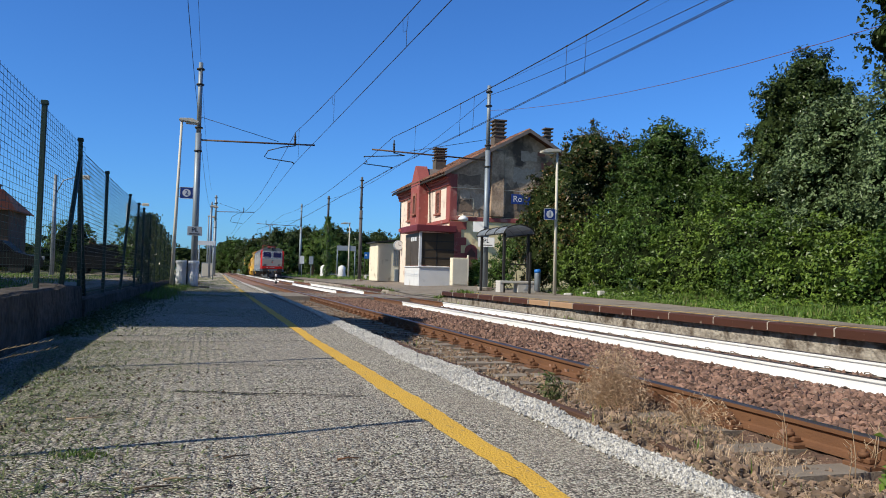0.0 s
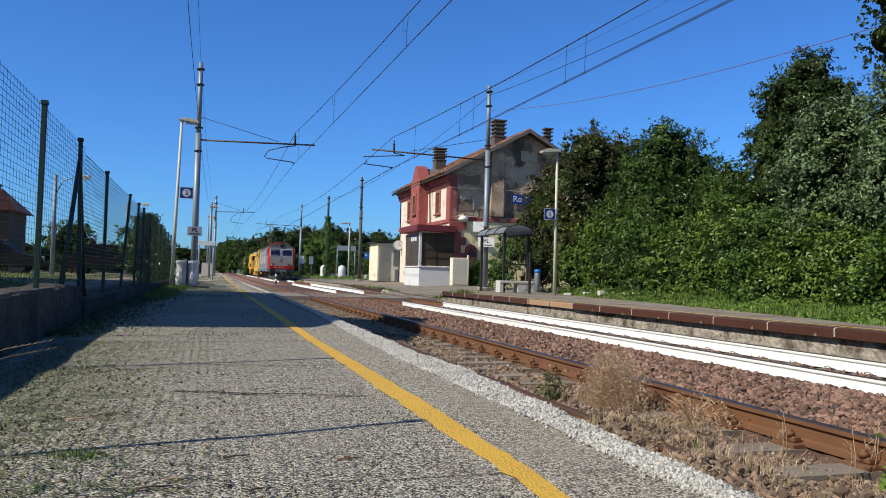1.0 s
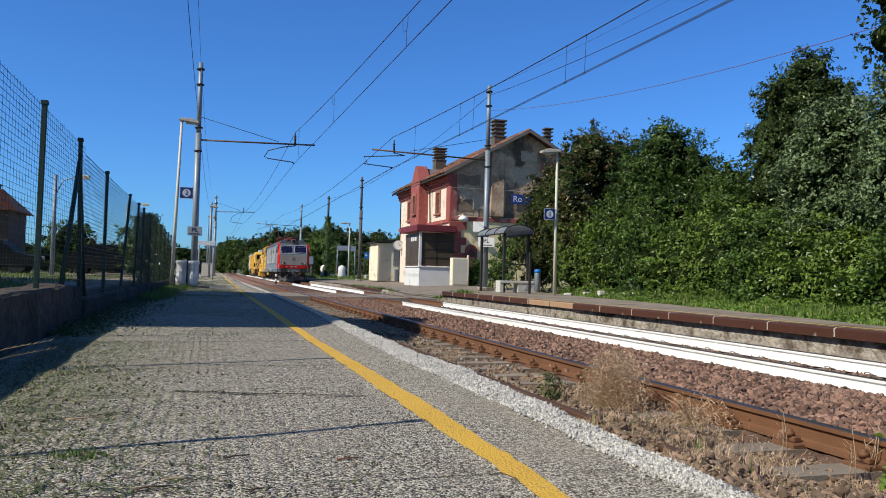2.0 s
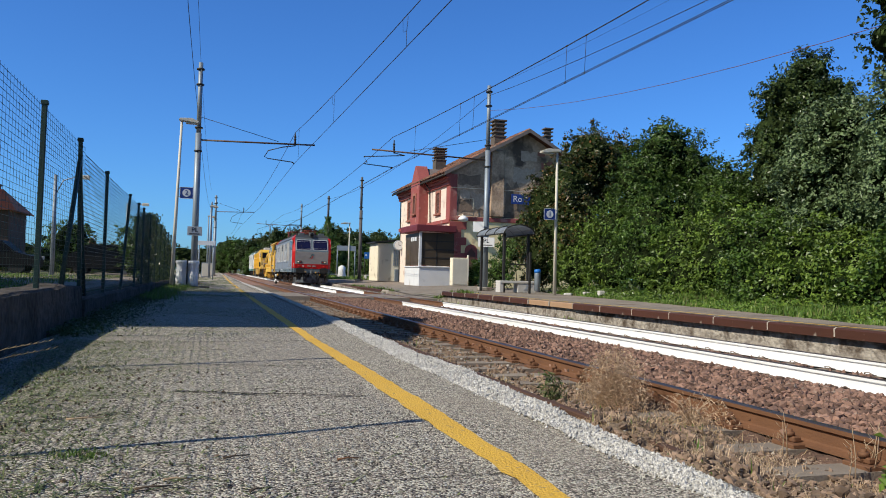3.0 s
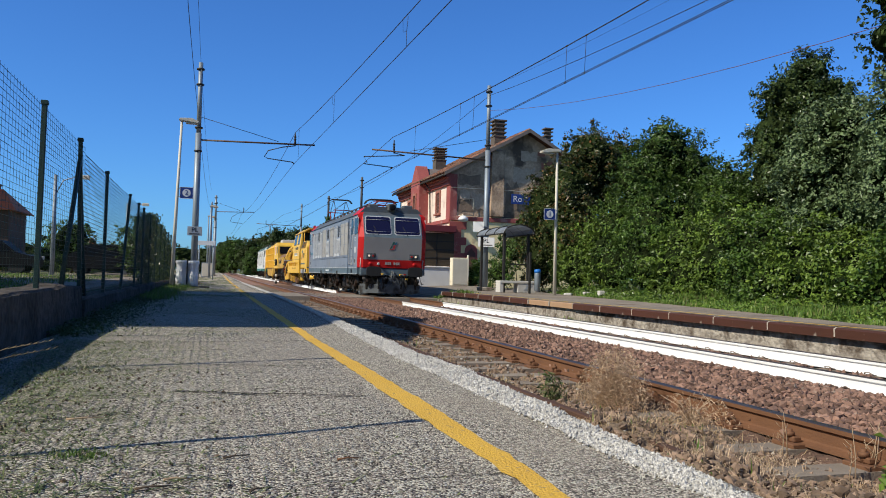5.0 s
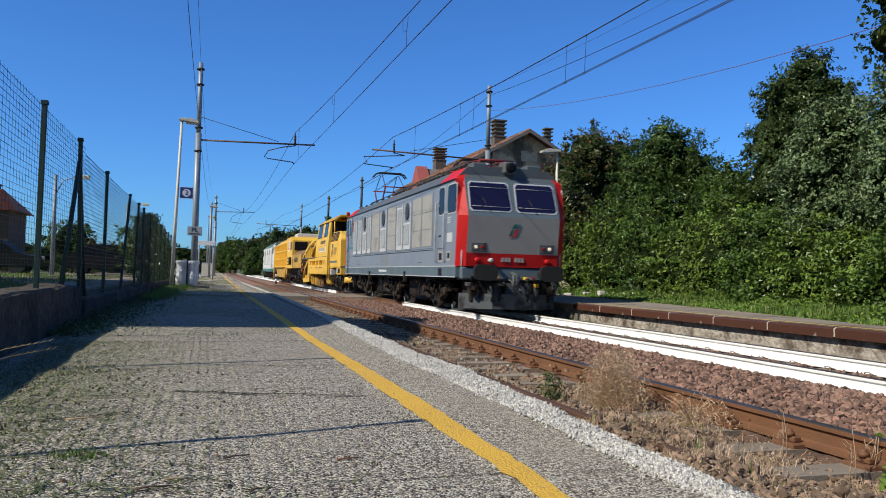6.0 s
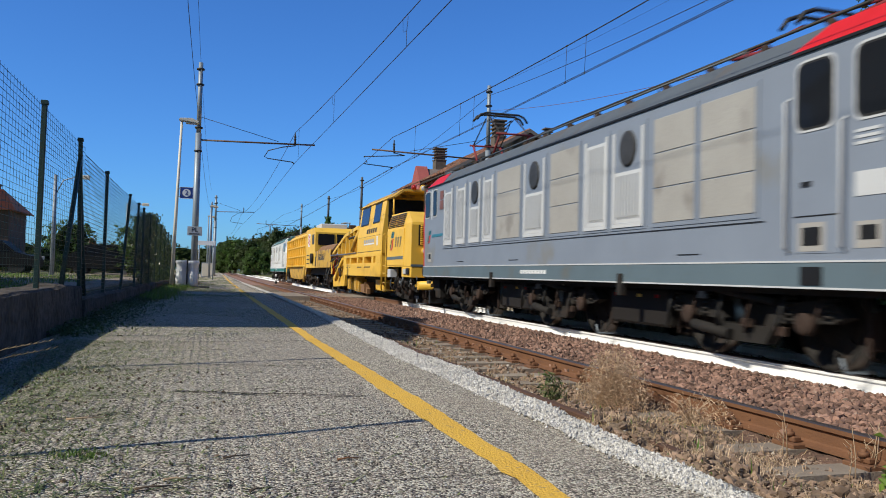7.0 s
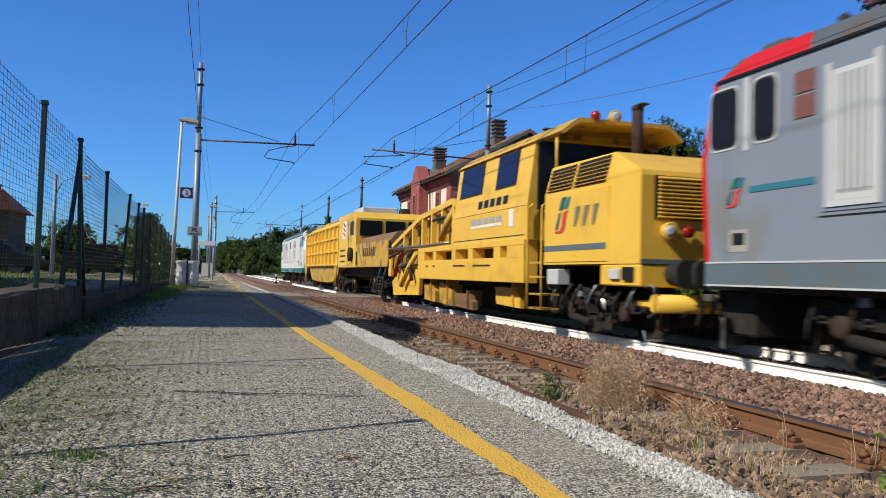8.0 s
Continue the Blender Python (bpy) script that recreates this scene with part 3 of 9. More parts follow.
def rail(parent, x, y0, y1, side, head=None):
    ys = [y0] + [y for y in range(9, 420, 12) if y0 + 1 < y < y1 - 1] + [y1]
    bm = bmesh.new()
    rings = [[bm.verts.new((x + a, y, b)) for a, b in RAIL] for y in ys]
    n = len(RAIL)
    fs = [bm.faces.new(rings[0][::-1]), bm.faces.new(rings[-1])]
    for r0, r1 in zip(rings, rings[1:]):
        fs += [bm.faces.new((r0[i], r0[(i + 1) % n], r1[(i + 1) % n], r1[i])) for i in range(n)]
    bmesh.ops.recalc_face_normals(bm, faces=fs)
    for f in fs:
        f.material_index = 1 if min(v.co.z for v in f.verts) > -0.009 else 0
    return bent(part("rail", bm, [side, head or M["rail_top"]], parent))


def tracks():
    old = thing("rusty_track", "rusty railway track with exposed concrete sleepers", "railway track", kind="structure")
    for o in (-.7535, .7535):
        rail(old, XL + o, -8, 420, M["rust"] if o > 0 else M["rust_dark"], M["rust_dark"] if o < 0 else None)
    bm = bmesh.new()
    prism(bm, [(-1.2, -.186), (1.2, -.186), (1.2, -.36), (-1.2, -.36)], "y", -.12, .12)
    me = mesh_of("sleeper", bm, M["sleeper"])
    cl = bmesh.new()
    for sx in (-.11, .11):
        box(cl, sx - .065, sx + .065, -.11, .11, -.19, -.155, .006)
        box(cl, sx * .8 - .035, sx * .8 + .035, -.055, .055, -.155, -.115, .008)
        tube(cl, [(sx, 0, -.155), (sx, 0, -.065)], .02, 6)
        tube(cl, [(sx, 0, -.115), (sx, 0, -.085)], .036, 6)
    clip = mesh_of("rail_fastener", cl, M["rust"])
    y = 4.655 - .655 * 16
    while y < 62:
        piece("sleeper", me, old, pose(XL + float(bend(y)) + rnd.uniform(-.02, .02), y, rnd.uniform(-.006, .006), 0, 0, rnd.uniform(-.6, .6)))
        if y < 34:
            for o in (-.7535, .7535):
                piece("rail_fastener", clip, old, pose(XL + o + float(bend(y)), y, .0, 0, 0, rnd.uniform(-3, 3)))
        y += .655
    bm = bmesh.new()
    prism(bm, [(-.006, -.14), (.03, -.14), (.03, -.06), (-.006, -.06)], "y", -.3, .3)
    for yy in (-.22, -.08, .08, .22):
        tube(bm, [(-.03, yy, -.1), (-.006, yy, -.1)], .02, 6)
    piece("fishplate", mesh_of("fishplate", bm, M["rust"]), old, pose(XL + .7535 - .04, 7.0, 0))
    main = thing("whitewashed_track", "railway track with rails limewashed white", "railway track", kind="structure")
    spans = [(-8, 27.1, 1), (27.1, 42.2, 0), (42.2, 66, 1), (66, 80, 0), (80, 420, 1)]
    for o in (-.7535, .7535):
        for a, b, w in spans:
            rail(main, XR + o, a + .004, b - .004, M["rail_white"] if w else M["rust"])
    cl = bmesh.new()
    for sx in (-.115, .115):
        s = 1 if sx > 0 else -1
        tube(cl, [(sx + s * .02, -.07, -.15), (sx + s * .045, -.04, -.115), (sx + s * .02, 0, -.11), (sx + s * .045, .04, -.115), (sx + s * .02, .07, -.15)], .010, 5)
        box(cl, sx - .045, sx + .045, -.06, .06, -.175, -.155, .005)
    for v in cl.verts:
        v.co.z = -.165 + (v.co.z + .165) * .55
    clip = mesh_of("rail_clip", cl, M["concrete"])
    bm = bmesh.new()
    prism(bm, [(-1.2, -.175), (1.2, -.175), (1.2, -.36), (-1.2, -.36)], "y", -.13, .13)
    me2 = mesh_of("sleeper", bm, M["sleeper"])
    for k in range(62):
        y = 6.66 + .665 * (k - 4)
        piece("sleeper", me2, main, pose(XR + float(bend(y)), y, 0, 0, 0, rnd.uniform(-.3, .3)))
        if k < 42:
            for o in (-.7535, .7535):
                piece("rail_clip", clip, main, pose(XR + o + float(bend(y)), y, 0, 0, 0, rnd.uniform(-4, 4)))


def grit_in(y):
    return np.interp(y, [1, 2.4, 4, 5.5, 7, 9, 12, 20], [1.42, 1.41, 1.40, 1.39, 1.42, 1.50, 1.61, 1.68]) + .008 * np.sin(y * 4.3) + .006 * np.sin(y * 11)


def grit_out(y):
    return np.interp(y, [1, 2, 2.6, 3.4, 4.1, 5, 6, 7.7, 9, 12, 20], [1.52, 1.54, 1.59, 1.63, 1.66, 1.72, 1.66, 1.69, 1.70, 1.74, 1.80]) + .012 * np.sin(y * 3.7) + .010 * np.sin(y * 9)


def near_platform():
    xs = np.array([-1.32, -.9, -.4, .2, .8, 1.3, 1.52, 1.64])
    zs = np.array([ZP - .01, ZP, ZP, ZP, ZP, ZP, ZP - .003, ZP - .02])
    rough_sheet("platform", xs, zs, -6, 150, .5, M["asphalt"], .002, "old gritty asphalt platform with cracks", "platform")
    bm = bmesh.new()
    prism(bm, [(-1.34, -.45), (1.62, -.45), (1.62, ZP - .03), (-1.34, ZP - .03)], "y", -6, 90)
    part("platform_base", bm, M["concrete"], None, kind="structure")
    # painted line, a little uneven, broken further on
    line = thing("yellow_safety_line", "worn yellow safety line painted along the platform", "safety line", kind="structure")

    def stripe(y0, y1):
        ys = np.arange(y0, y1 + .01, .08)
        x = np.interp(ys, [2.1, 2.3, 2.6, 3.3, 3.9, 5.3, 7.2, 9.8, 20, 40, 72], [.970, .979, .988, .980, .986, .975, .957, .975, 1.00, 1.12, 1.36])
        w = np.interp(ys, [2.1, 2.6, 3.9, 5.3, 7.2, 9.8], [.043, .054, .066, .06, .051, .056])
        wob = .003 * np.sin(ys * 4.1)
        jl, jr = rng.normal(0, .004, len(ys)), rng.normal(0, .004, len(ys))
        v = []
        for yy, xx, ww, wb, a, b in zip(ys, x, w, wob, jl, jr):
            v += [(xx - ww + wb + a, yy, ZP + .005), (xx + ww + wb + b, yy, ZP + .005)]
        i = np.arange(len(ys) - 1)[:, None] * 2
        bent(raw("paint_stripe", v, i + np.array([[0, 1, 3, 2]]), M["yellow_line"], line))
    stripe(-5, 21.0)
    for a, b in ((21.8, 26), (27.6, 34), (35.5, 60), (62, 90)):
        stripe(a, b)
    # cracks; the wider dark strips also draw in the shade of the recess
    for pts, w in (((-.13, 4.25, .28, 4.12), .034), ((.28, 4.12, .80, 3.95), .022), ((-.85, 4.0, -.35, 4.18), .018), ((-.95, 3.35, -.3, 3.62), .020), ((-.35, 2.30, .1, 2.42), .010), ((-.80, 4.98, -.05, 5.36), .012), ((-.05, 5.37, .90, 5.27), .016), ((.35, 2.36, 1.3, 2.36), .006), ((-.62, 3.62, -.25, 3.85), .010), ((-.45, 6.2, .2, 6.35), .014), ((-.6, 7.0, 1.2, 7.2), .02), ((-.32, 2.48, -.02, 2.58), .006)):
        x0, y0, x1, y1 = pts
        n = 40
        u = np.linspace(0, 1, n)
        yy = y0 + (y1 - y0) * u + .012 * np.sin(u * 9 + y0) + np.cumsum(rng.normal(0, .003, n))
        xx = x0 + (x1 - x0) * u
        ww = w * rng.uniform(.45, 1, n)
        v = np.stack([np.stack([xx, yy - ww / 2, 0 * u + ZP + .0045], 1), np.stack([xx, yy + ww / 2, 0 * u + ZP + .0045], 1)], 1).reshape(-1, 3)
        i = np.arange(n - 1)[:, None] * 2
        raw("asphalt_crack", v, i + np.array([[0, 2, 3, 1]]), M["crack"], None, "dark wandering crack across the asphalt, its shade drawn in", "crack", "structure")
    # limestone grit along the platform edge
    n = 46000
    y = 1.2 + 38 * rng.random(n) ** 1.8
    edge_in, edge_out = grit_in(y), grit_out(y)
    u = rng.random(n)
    x = edge_in + (edge_out - edge_in) * u + rng.normal(0, .012, n)
    stones("edge_grit", x, y, ZP + .004 - .05 * np.clip(u - .75, 0, 1) + rng.normal(0, .003, n), rng.uniform(.0035, .008, n) * (1 + .05 * y), M["white_grit"], "strip of white limestone chippings along the platform edge", "grit", small=True)
    ys = np.arange(-6, 110, .15)
    xi, xo = grit_in(ys), grit_out(ys)
    v = np.stack([np.stack([xi, ys, ys * 0 + ZP + .004], 1), np.stack([xo, ys, ys * 0 + ZP - .004], 1), np.stack([xo - .03, ys, ys * 0 - .35], 1)], 1).reshape(-1, 3)
    i = np.arange(len(ys) - 1)[:, None] * 3
    f = np.concatenate([i + np.array([[0, 1, 4, 3]]), i + np.array([[1, 2, 5, 4]])], 0)
    bent(raw("platform_kerb", v, f, M["white_grit"], None, "platform edge of crumbling white concrete", "kerb", "structure"))


def far_platform():
    ys = np.array([-6, 5, 10, 12.4, 17.6, 23.3, 29, 31.2, 36.8, 40.8, 60, 80, 100, 130.])
    xe = np.array([9.9, 9.9, 10.0, 10.6, 11.6, 12.3, 13.3, 13.8, 15.5, 15.5, 15.5, 15.5, 15, 15])
    v, f = [], []
    for y, x in zip(ys, xe):
        v += [(9.32 + float(bend(y)), y, float(np.interp(y, [29, 31.2, 36.8, 40.8], [.312, .0, .0, .14]))), (x + float(bend(y)), y, ZQ)]
    i = np.arange(len(ys) - 1)[:, None] * 2
    raw("far_platform", v, i + np.array([[0, 1, 3, 2]]), M["asphalt2"], None, "worn asphalt platform across the tracks", "platform", "structure")
    bm = bmesh.new()
    prism(bm, [(9.25, -.45), (9.6, -.45), (9.6, .29), (9.31, .29), (9.25, .15)], "y", -6, 31)
    prism(bm, [(9.25, -.45), (9.6, -.45), (9.6, .10), (9.31, .10), (9.25, .0)], "y", 40.5, 78)
    wall = part("far_platform_wall", bm, M["rubble"], None, kind="structure")
    tagged(wall, "stained concrete wall under the far platform edge", "retaining wall")
    bm = bmesh.new()
    prism(bm, [(-.14, .06), (.10, .06), (.10, .21), (-.10, .215), (-.14, .19)], "y", .010, 1.470)
    me = mesh_of("coping_slab", bm, M["brown_edge"])
    bm = bmesh.new()
    prism(bm, [(-.12, .07), (.10, .07), (.10, .21), (-.10, .21), (-.12, .19)], "y", .03, 1.45)
    me2 = mesh_of("coping_slab", bm, M["plank"])
    bm = bmesh.new()
    prism(bm, [(-.141, .07), (.09, .07), (.09, .21), (-.101, .2165), (-.1415, .195)], "y", -.012, .012)
    for v in bm.verts:
        v.co.y += .008 * math.sin(v.co.z * 40)
    mj = mesh_of("mortar_joint", bm, M["mortar"])
    k = 0
    y = 9.71 - 1.48 * 8
    while y < 76:
        if not 29.8 < y < 41:
            if y > 0 and y < 31:
                piece("mortar_joint", mj, wall, pose(9.27, y + 1.474, .104, 0, 0, rnd.uniform(-1, 1)))
            bare = 17.5 < y < 21.5
            ob = piece("coping_slab", me2 if bare else me, wall, pose(9.27 + float(bend(y)), y, (.10 if y < 35 else -.11) + rnd.uniform(-.004, .004), 0, 0, rnd.uniform(-.15, .15)))
        y += 1.48
    v = []
    yy = np.arange(-5, 28, .3)
    for y in yy:
        xx = 9.38 + .01 * math.sin(y)
        v += [(xx, y, .325), (xx + .06, y, .328)]
    i = np.arange(len(yy) - 1)[:, None] * 2
    raw("faded_line", v, i + np.array([[0, 1, 3, 2]]), M["yellow_line"], None, "faded yellow line on the far platform", "safety line", "structure")


def crossing():
    """The foot crossing of boards between the platforms, and its ramps."""
    c = thing("foot_crossing", "worn asphalt foot crossing over both tracks", "level crossing", kind="structure")
    for x0, x1 in ((1.9, XL - .83), (XL - .66, XL + .66), (XL + .83, XR - .83), (XR - .66, XR + .66), (XR + .83, 9.3)):
        bm = bmesh.new()
        box(bm, x0, x1, 31.5, 36.5, -.3, -.012, .01)
        part("crossing_slab", bm, M["asphalt2"], c)
    bm = bmesh.new()
    prism(bm, [(31, -.03), (36.8, -.03), (40.8, .10), (40.8, -.4), (31, -.4)], "x", 9.28, 10.0)
    part("ramp", bm, M["asphalt2"], c)
    bm = bmesh.new()
    prism(bm, [(29, ZQ - .04), (31.2, -.03), (31.2, -.4), (29, -.4)], "x", 9.28, 10.0)
    part("ramp", bm, M["asphalt2"], c)


ground()
track_bed()
near_platform()
far_platform()


# ---- boundary wall and fence
def fence():
    wall = thing("boundary_wall", "low crumbling rendered wall along the platform", "wall", kind="structure")
    for y0, y1, z0, z1 in ((-4, 9.75, .76, .745), (9.78, 36, .59, .49)):
        ys = np.arange(y0, y1 + .01, .4)
        zt = np.interp(ys, [y0, y1], [z0, z1]) + rng.normal(0, .012, len(ys))
        v = []
        for y, z in zip(ys, zt):
            j = rng.normal(0, .008, 2)
            v += [(-1.31 + j[0], y, .2), (-1.31 + j[1], y, z - .02), (-1.34, y, z), (-1.60, y, z + .005), (-1.62, y, .2)]
        i = np.arange(len(ys) - 1)[:, None] * 5
        f = np.concatenate([i + np.array([[a, a + 1, a + 6, a + 5]]) for a in range(4)], 0)
        e = (len(ys) - 1) * 5
        f = np.concatenate([f, [[0, 4, 3, 1]], [[e, e + 1, e + 3, e + 4]]], 0)
        raw("wall_length", v, f, M["wall_old"], wall)
    fe = thing("mesh_fence", "green wire mesh fence on steel posts above a wall", "fence")
    posts = [(2.66, .0), (5.1, .04), (7.53, .05), (9.95, -.30), (12.2, .0), (14.55, 1.25), (17.2, .6), (19.2, .05), (21.4, .15), (23.9, .1), (26.4, .05), (29, .05), (31.6, .05), (34, .05)]
    for y, lean in posts:
        bm = bmesh.new()
        top = 2.37 if y < 11 else 2.30
        zb = .72 if y < 11 else .5
        hw = .016 if y < 4 else .022
        box(bm, -1.4 - hw, -1.4 + hw, y - hw, y + hw, zb, top, .005)
        box(bm, -1.43, -1.37, y - .028, y + .028, top - .01, top + .03, .005)
        for v in bm.verts:      # some posts lean along the fence
            v.co.y += lean * (v.co.z - zb) / (top - zb)
        part("post", bm, M["fence_green"], fe)
    bm = bmesh.new()
    tube(bm, [(-1.4, 9.65, 2.15), (-1.4, 8.75, .72)], .025, 6)
    tube(bm, [(-1.4, 9.75, 1.9), (-1.4, 10.35, .6)], .025, 6)
    part("brace", bm, M["fence_green"], fe)
    ys = [-2.0] + [p[0] for p in posts]
    for a, b in zip(ys, ys[1:]):
        top = 2.34 if b < 11 else 2.26
        zb = .80 if b < 11 else .58
        v, f = [], []

        def bar(x0, x1, y0, y1, z0, z1):
            i = len(v)
            v.extend([(x0, y0, z0), (x1, y0, z0), (x1, y1, z0), (x0, y1, z0), (x0, y0, z1), (x1, y0, z1), (x1, y1, z1), (x0, y1, z1)])
            f.extend([tuple(i + k for k in q) for q in ((3, 2, 1, 0), (4, 5, 6, 7), (0, 1, 5, 4), (1, 2, 6, 5), (2, 3, 7, 6), (3, 0, 4, 7))])
        z = zb
        while z < top + .01:
            w = .0014 if b < 12 else .0028
            bar(-1.392 - w, -1.392 + w, a + .03, b - .03, z - w, z + w)
            z += .0508
        y = a + .05
        while y < b:
            bar(-1.3865, -1.3845, y - .001, y + .001, zb, top)
            y += .1016
        raw("mesh_panel", v, f, M["fence_green"], fe)
    # shade netting on the far panels
    ivy = thing("ivy_screen", "dark creeper and netting grown over the far fence", "creeper")
    n = 9000
    y = rng.uniform(20.5, 35, n)
    z = .45 + rng.random(n) * (1.75 + .35 * np.sin((y - 20) * .3))
    p = np.stack([-1.55 + rng.normal(0, .1, n), y, z], 1)
    leaves("foliage", p, np.tile([1.0, 0, .3], (n, 1)), .09, M["leaf_dark"], ivy)


# ---- catenary
M["mast_dark"] = mat("dark_weathered_mast", (.105, .105, .11), (.07, .07, .072), .7, 3, 40, .2)


def mast(x, y, top, label, galv=True, base=ZP, r=.13, arm=None):
    t = thing("catenary_mast", label, "catenary mast", (x, y, base), group="overhead line masts")
    h = top - base
    bm = bmesh.new()
    tube(bm, [(0, 0, 0), (0, 0, h * .68)], r, 14, r * .92)
    tube(bm, [(0, 0, h * .68), (0, 0, h)], r * .72, 12, r * .66)
    part("pole", bm, M["galv"] if galv else M["mast_dark"], t)
    bm = bmesh.new()
    box(bm, -.28, .28, -.28, .28, -.05, .12, .03)
    part("footing", bm, M["concrete"], t)
    for z in (.60, .705, .9, .97):
        b = bmesh.new()
        tube(b, [(0, 0, h * z - .03), (0, 0, h * z + .03)], r + .025, 12)
        part("clamp", b, M["dark_iron"], t)
    if arm:
        za, xe, xi, reg0, reg1, zr = arm
        za, zr = za - base, zr - base
        b = bmesh.new()
        tube(b, [(0, 0, za), (xe - x, 0, za + .12)], .035, 8)
        part("bracket_tube", b, M["brown_tube"], t)
        b = bmesh.new()
        s = .75
        tube(b, [(0, 0, za + .95), ((xe - x) * .68, 0, za + .16)], .012, 6)
        part("stay_wire", b, M["wire"], t)
        b = bmesh.new()
        sgn = 1 if xe > x else -1
        x0 = xi - x
        lathe(b, [(.03, za + .05), (.05, za + .2), (.03, za + .25), (.06, za + .3), (.03, za + .35), (.06, za + .4), (.03, za + .46), (.02, za + .6)], (x0, 0, 0), "z", 10)
        part("insulator", b, M["dark_iron"], t)
        b = bmesh.new()
        xa, xb = reg0 - x, reg1 - x
        tube(b, [(x0 + .02 * sgn, 0, za + .04), (x0 - .5 * sgn, 0, za - .05), (xa + .1 * sgn, 0, (za + zr) / 2 + .12), (xa - .05 * sgn, 0, zr + .22), (xa + .1 * sgn, 0, zr + .15), (xb - .1 * sgn, 0, zr + .06), (xb, 0, zr)], .022, 6)
        part("registration_arm", b, M["dark_iron"], t)
    return t


def wires():
    def span(name, label, pts, r, material=M["wire"]):
        bm = bmesh.new()
        tube(bm, pts, r, 5)
        ob = part(name, bm, material)
        tagged(ob, label, "overhead wire")

    def sag(a, b, drop, n=12):
        a, b = Vector(a), Vector(b)
        return [a.lerp(b, k / n) - Vector((0, 0, drop * 4 * (k / n) * (1 - k / n))) for k in range(n + 1)]
    lc = [(4.3, -17, 5.5), (3.76, 12.4, 5.53), (3.38, 33, 5.45), (3.6, 58, 5.5), (3.3, 83, 5.5), (3.5, 133, 5.5), (3.4, 240, 5.5)]
    span("contact_wire", "contact wire over the rusty track", lc, .009)
    lm = sag((4.3, -17, 6.75), (3.38, 33, 6.73), .62, 16) + sag((3.38, 33, 6.73), (3.3, 83, 6.7), .6)[1:] + sag((3.3, 83, 6.7), (3.4, 133, 6.7), .6)[1:] + [(3.4, 240, 6.5)]
    span("messenger_wire", "messenger wire above the rusty track", lm, .010)
    for dx in (-.035, .035):
        span("contact_wire", "paired contact wire over the painted track", [(8.45 + dx, -17, 5.5), (7.94 + dx, 10.7, 5.5 + dx), (7.52 + dx, 33.3, 5.5 + dx), (7.7 + dx, 63, 5.5), (7.4, 106, 5.5), (7.5, 240, 5.5)], .008)
    rm = sag((8.45, -17, 6.9), (7.6, 33.3, 6.9), .6, 16) + sag((7.6, 33.3, 6.9), (7.5, 82, 6.8), .6)[1:] + [(7.5, 240, 6.6)]
    span("messenger_wire", "thick messenger wire above the painted track", rm, .013)
    span("feeder_cable", "feeder cable strung along the station masts", sag((12.1, -17, 9.1), (12.02, 33.3, 9.13), 1.1, 16) + sag((12.02, 33.3, 9.13), (12, 82, 8.6), .9)[1:], .011)
    span("feeder_cable", "thin return cable from the mast top", sag((12.6, -14, 9.8), (12.02, 33.3, 9.5), .9, 14), .004)
    span("telephone_cable", "thin reddish cable sagging beside the station", sag((13.2, -12, 7.0), (12.02, 33.3, 8.45), 1.7, 16), .008, material=M["cable_red"])
    span("feeder_cable", "feeder cable along the near platform masts", sag((-.6, -17, 7.3), (-.5, 33, 7.2), .95, 16) + sag((-.5, 33, 7.2), (.3, 83, 7.2), .9)[1:], .008)
    span("feeder_cable", "earth cable from mast top to mast top", sag((-.5, -17, 9.3), (-.46, 33, 9.2), .8, 16) + sag((-.46, 33, 9.2), (.3, 83, 9), .8)[1:], .006)
    # droppers
    for y in (31.8, 23.65, 15.25, 8):
        bm = bmesh.new()
        k = (33 - y) / 50
        xm, zm = 3.38 + .92 * k, 6.73 - .62 * 4 * k * (1 - k)
        tube(bm, [(xm, y + .35, zm), (xm, y + .3, zm - .25), (xm, y, zm - .32), (xm, y - .1, zm - .05)], .005, 4)
        tube(bm, [(xm, y, zm - .3), (xm, y, 5.52)], .005, 4)
        tagged(part("dropper", bm, M["wire"]), "dropper wire holding up the contact wire", "dropper", "droppers")
    for y in (29.6, 24.2, 22.9, 16.6, 15.65, 9.5):
        bm = bmesh.new()
        k = (33.3 - y) / 50.3
        xm, zm = 7.6 + .85 * k, 6.9 - .6 * 4 * k * (1 - k)
        tube(bm, [(xm, y, zm), (xm - .03, y, 5.5)], .006, 4)
        lathe(bm, [(.004, zm - .03), (.025, zm), (.004, zm + .03)], (xm, y, 0), "z", 6)
        lathe(bm, [(.004, 5.47), (.025, 5.5), (.004, 5.53)], (xm - .03, y, 0), "z", 6)
        tagged(part("dropper", bm, M["wire"]), "dropper wire holding up the contact wire", "dropper", "droppers")


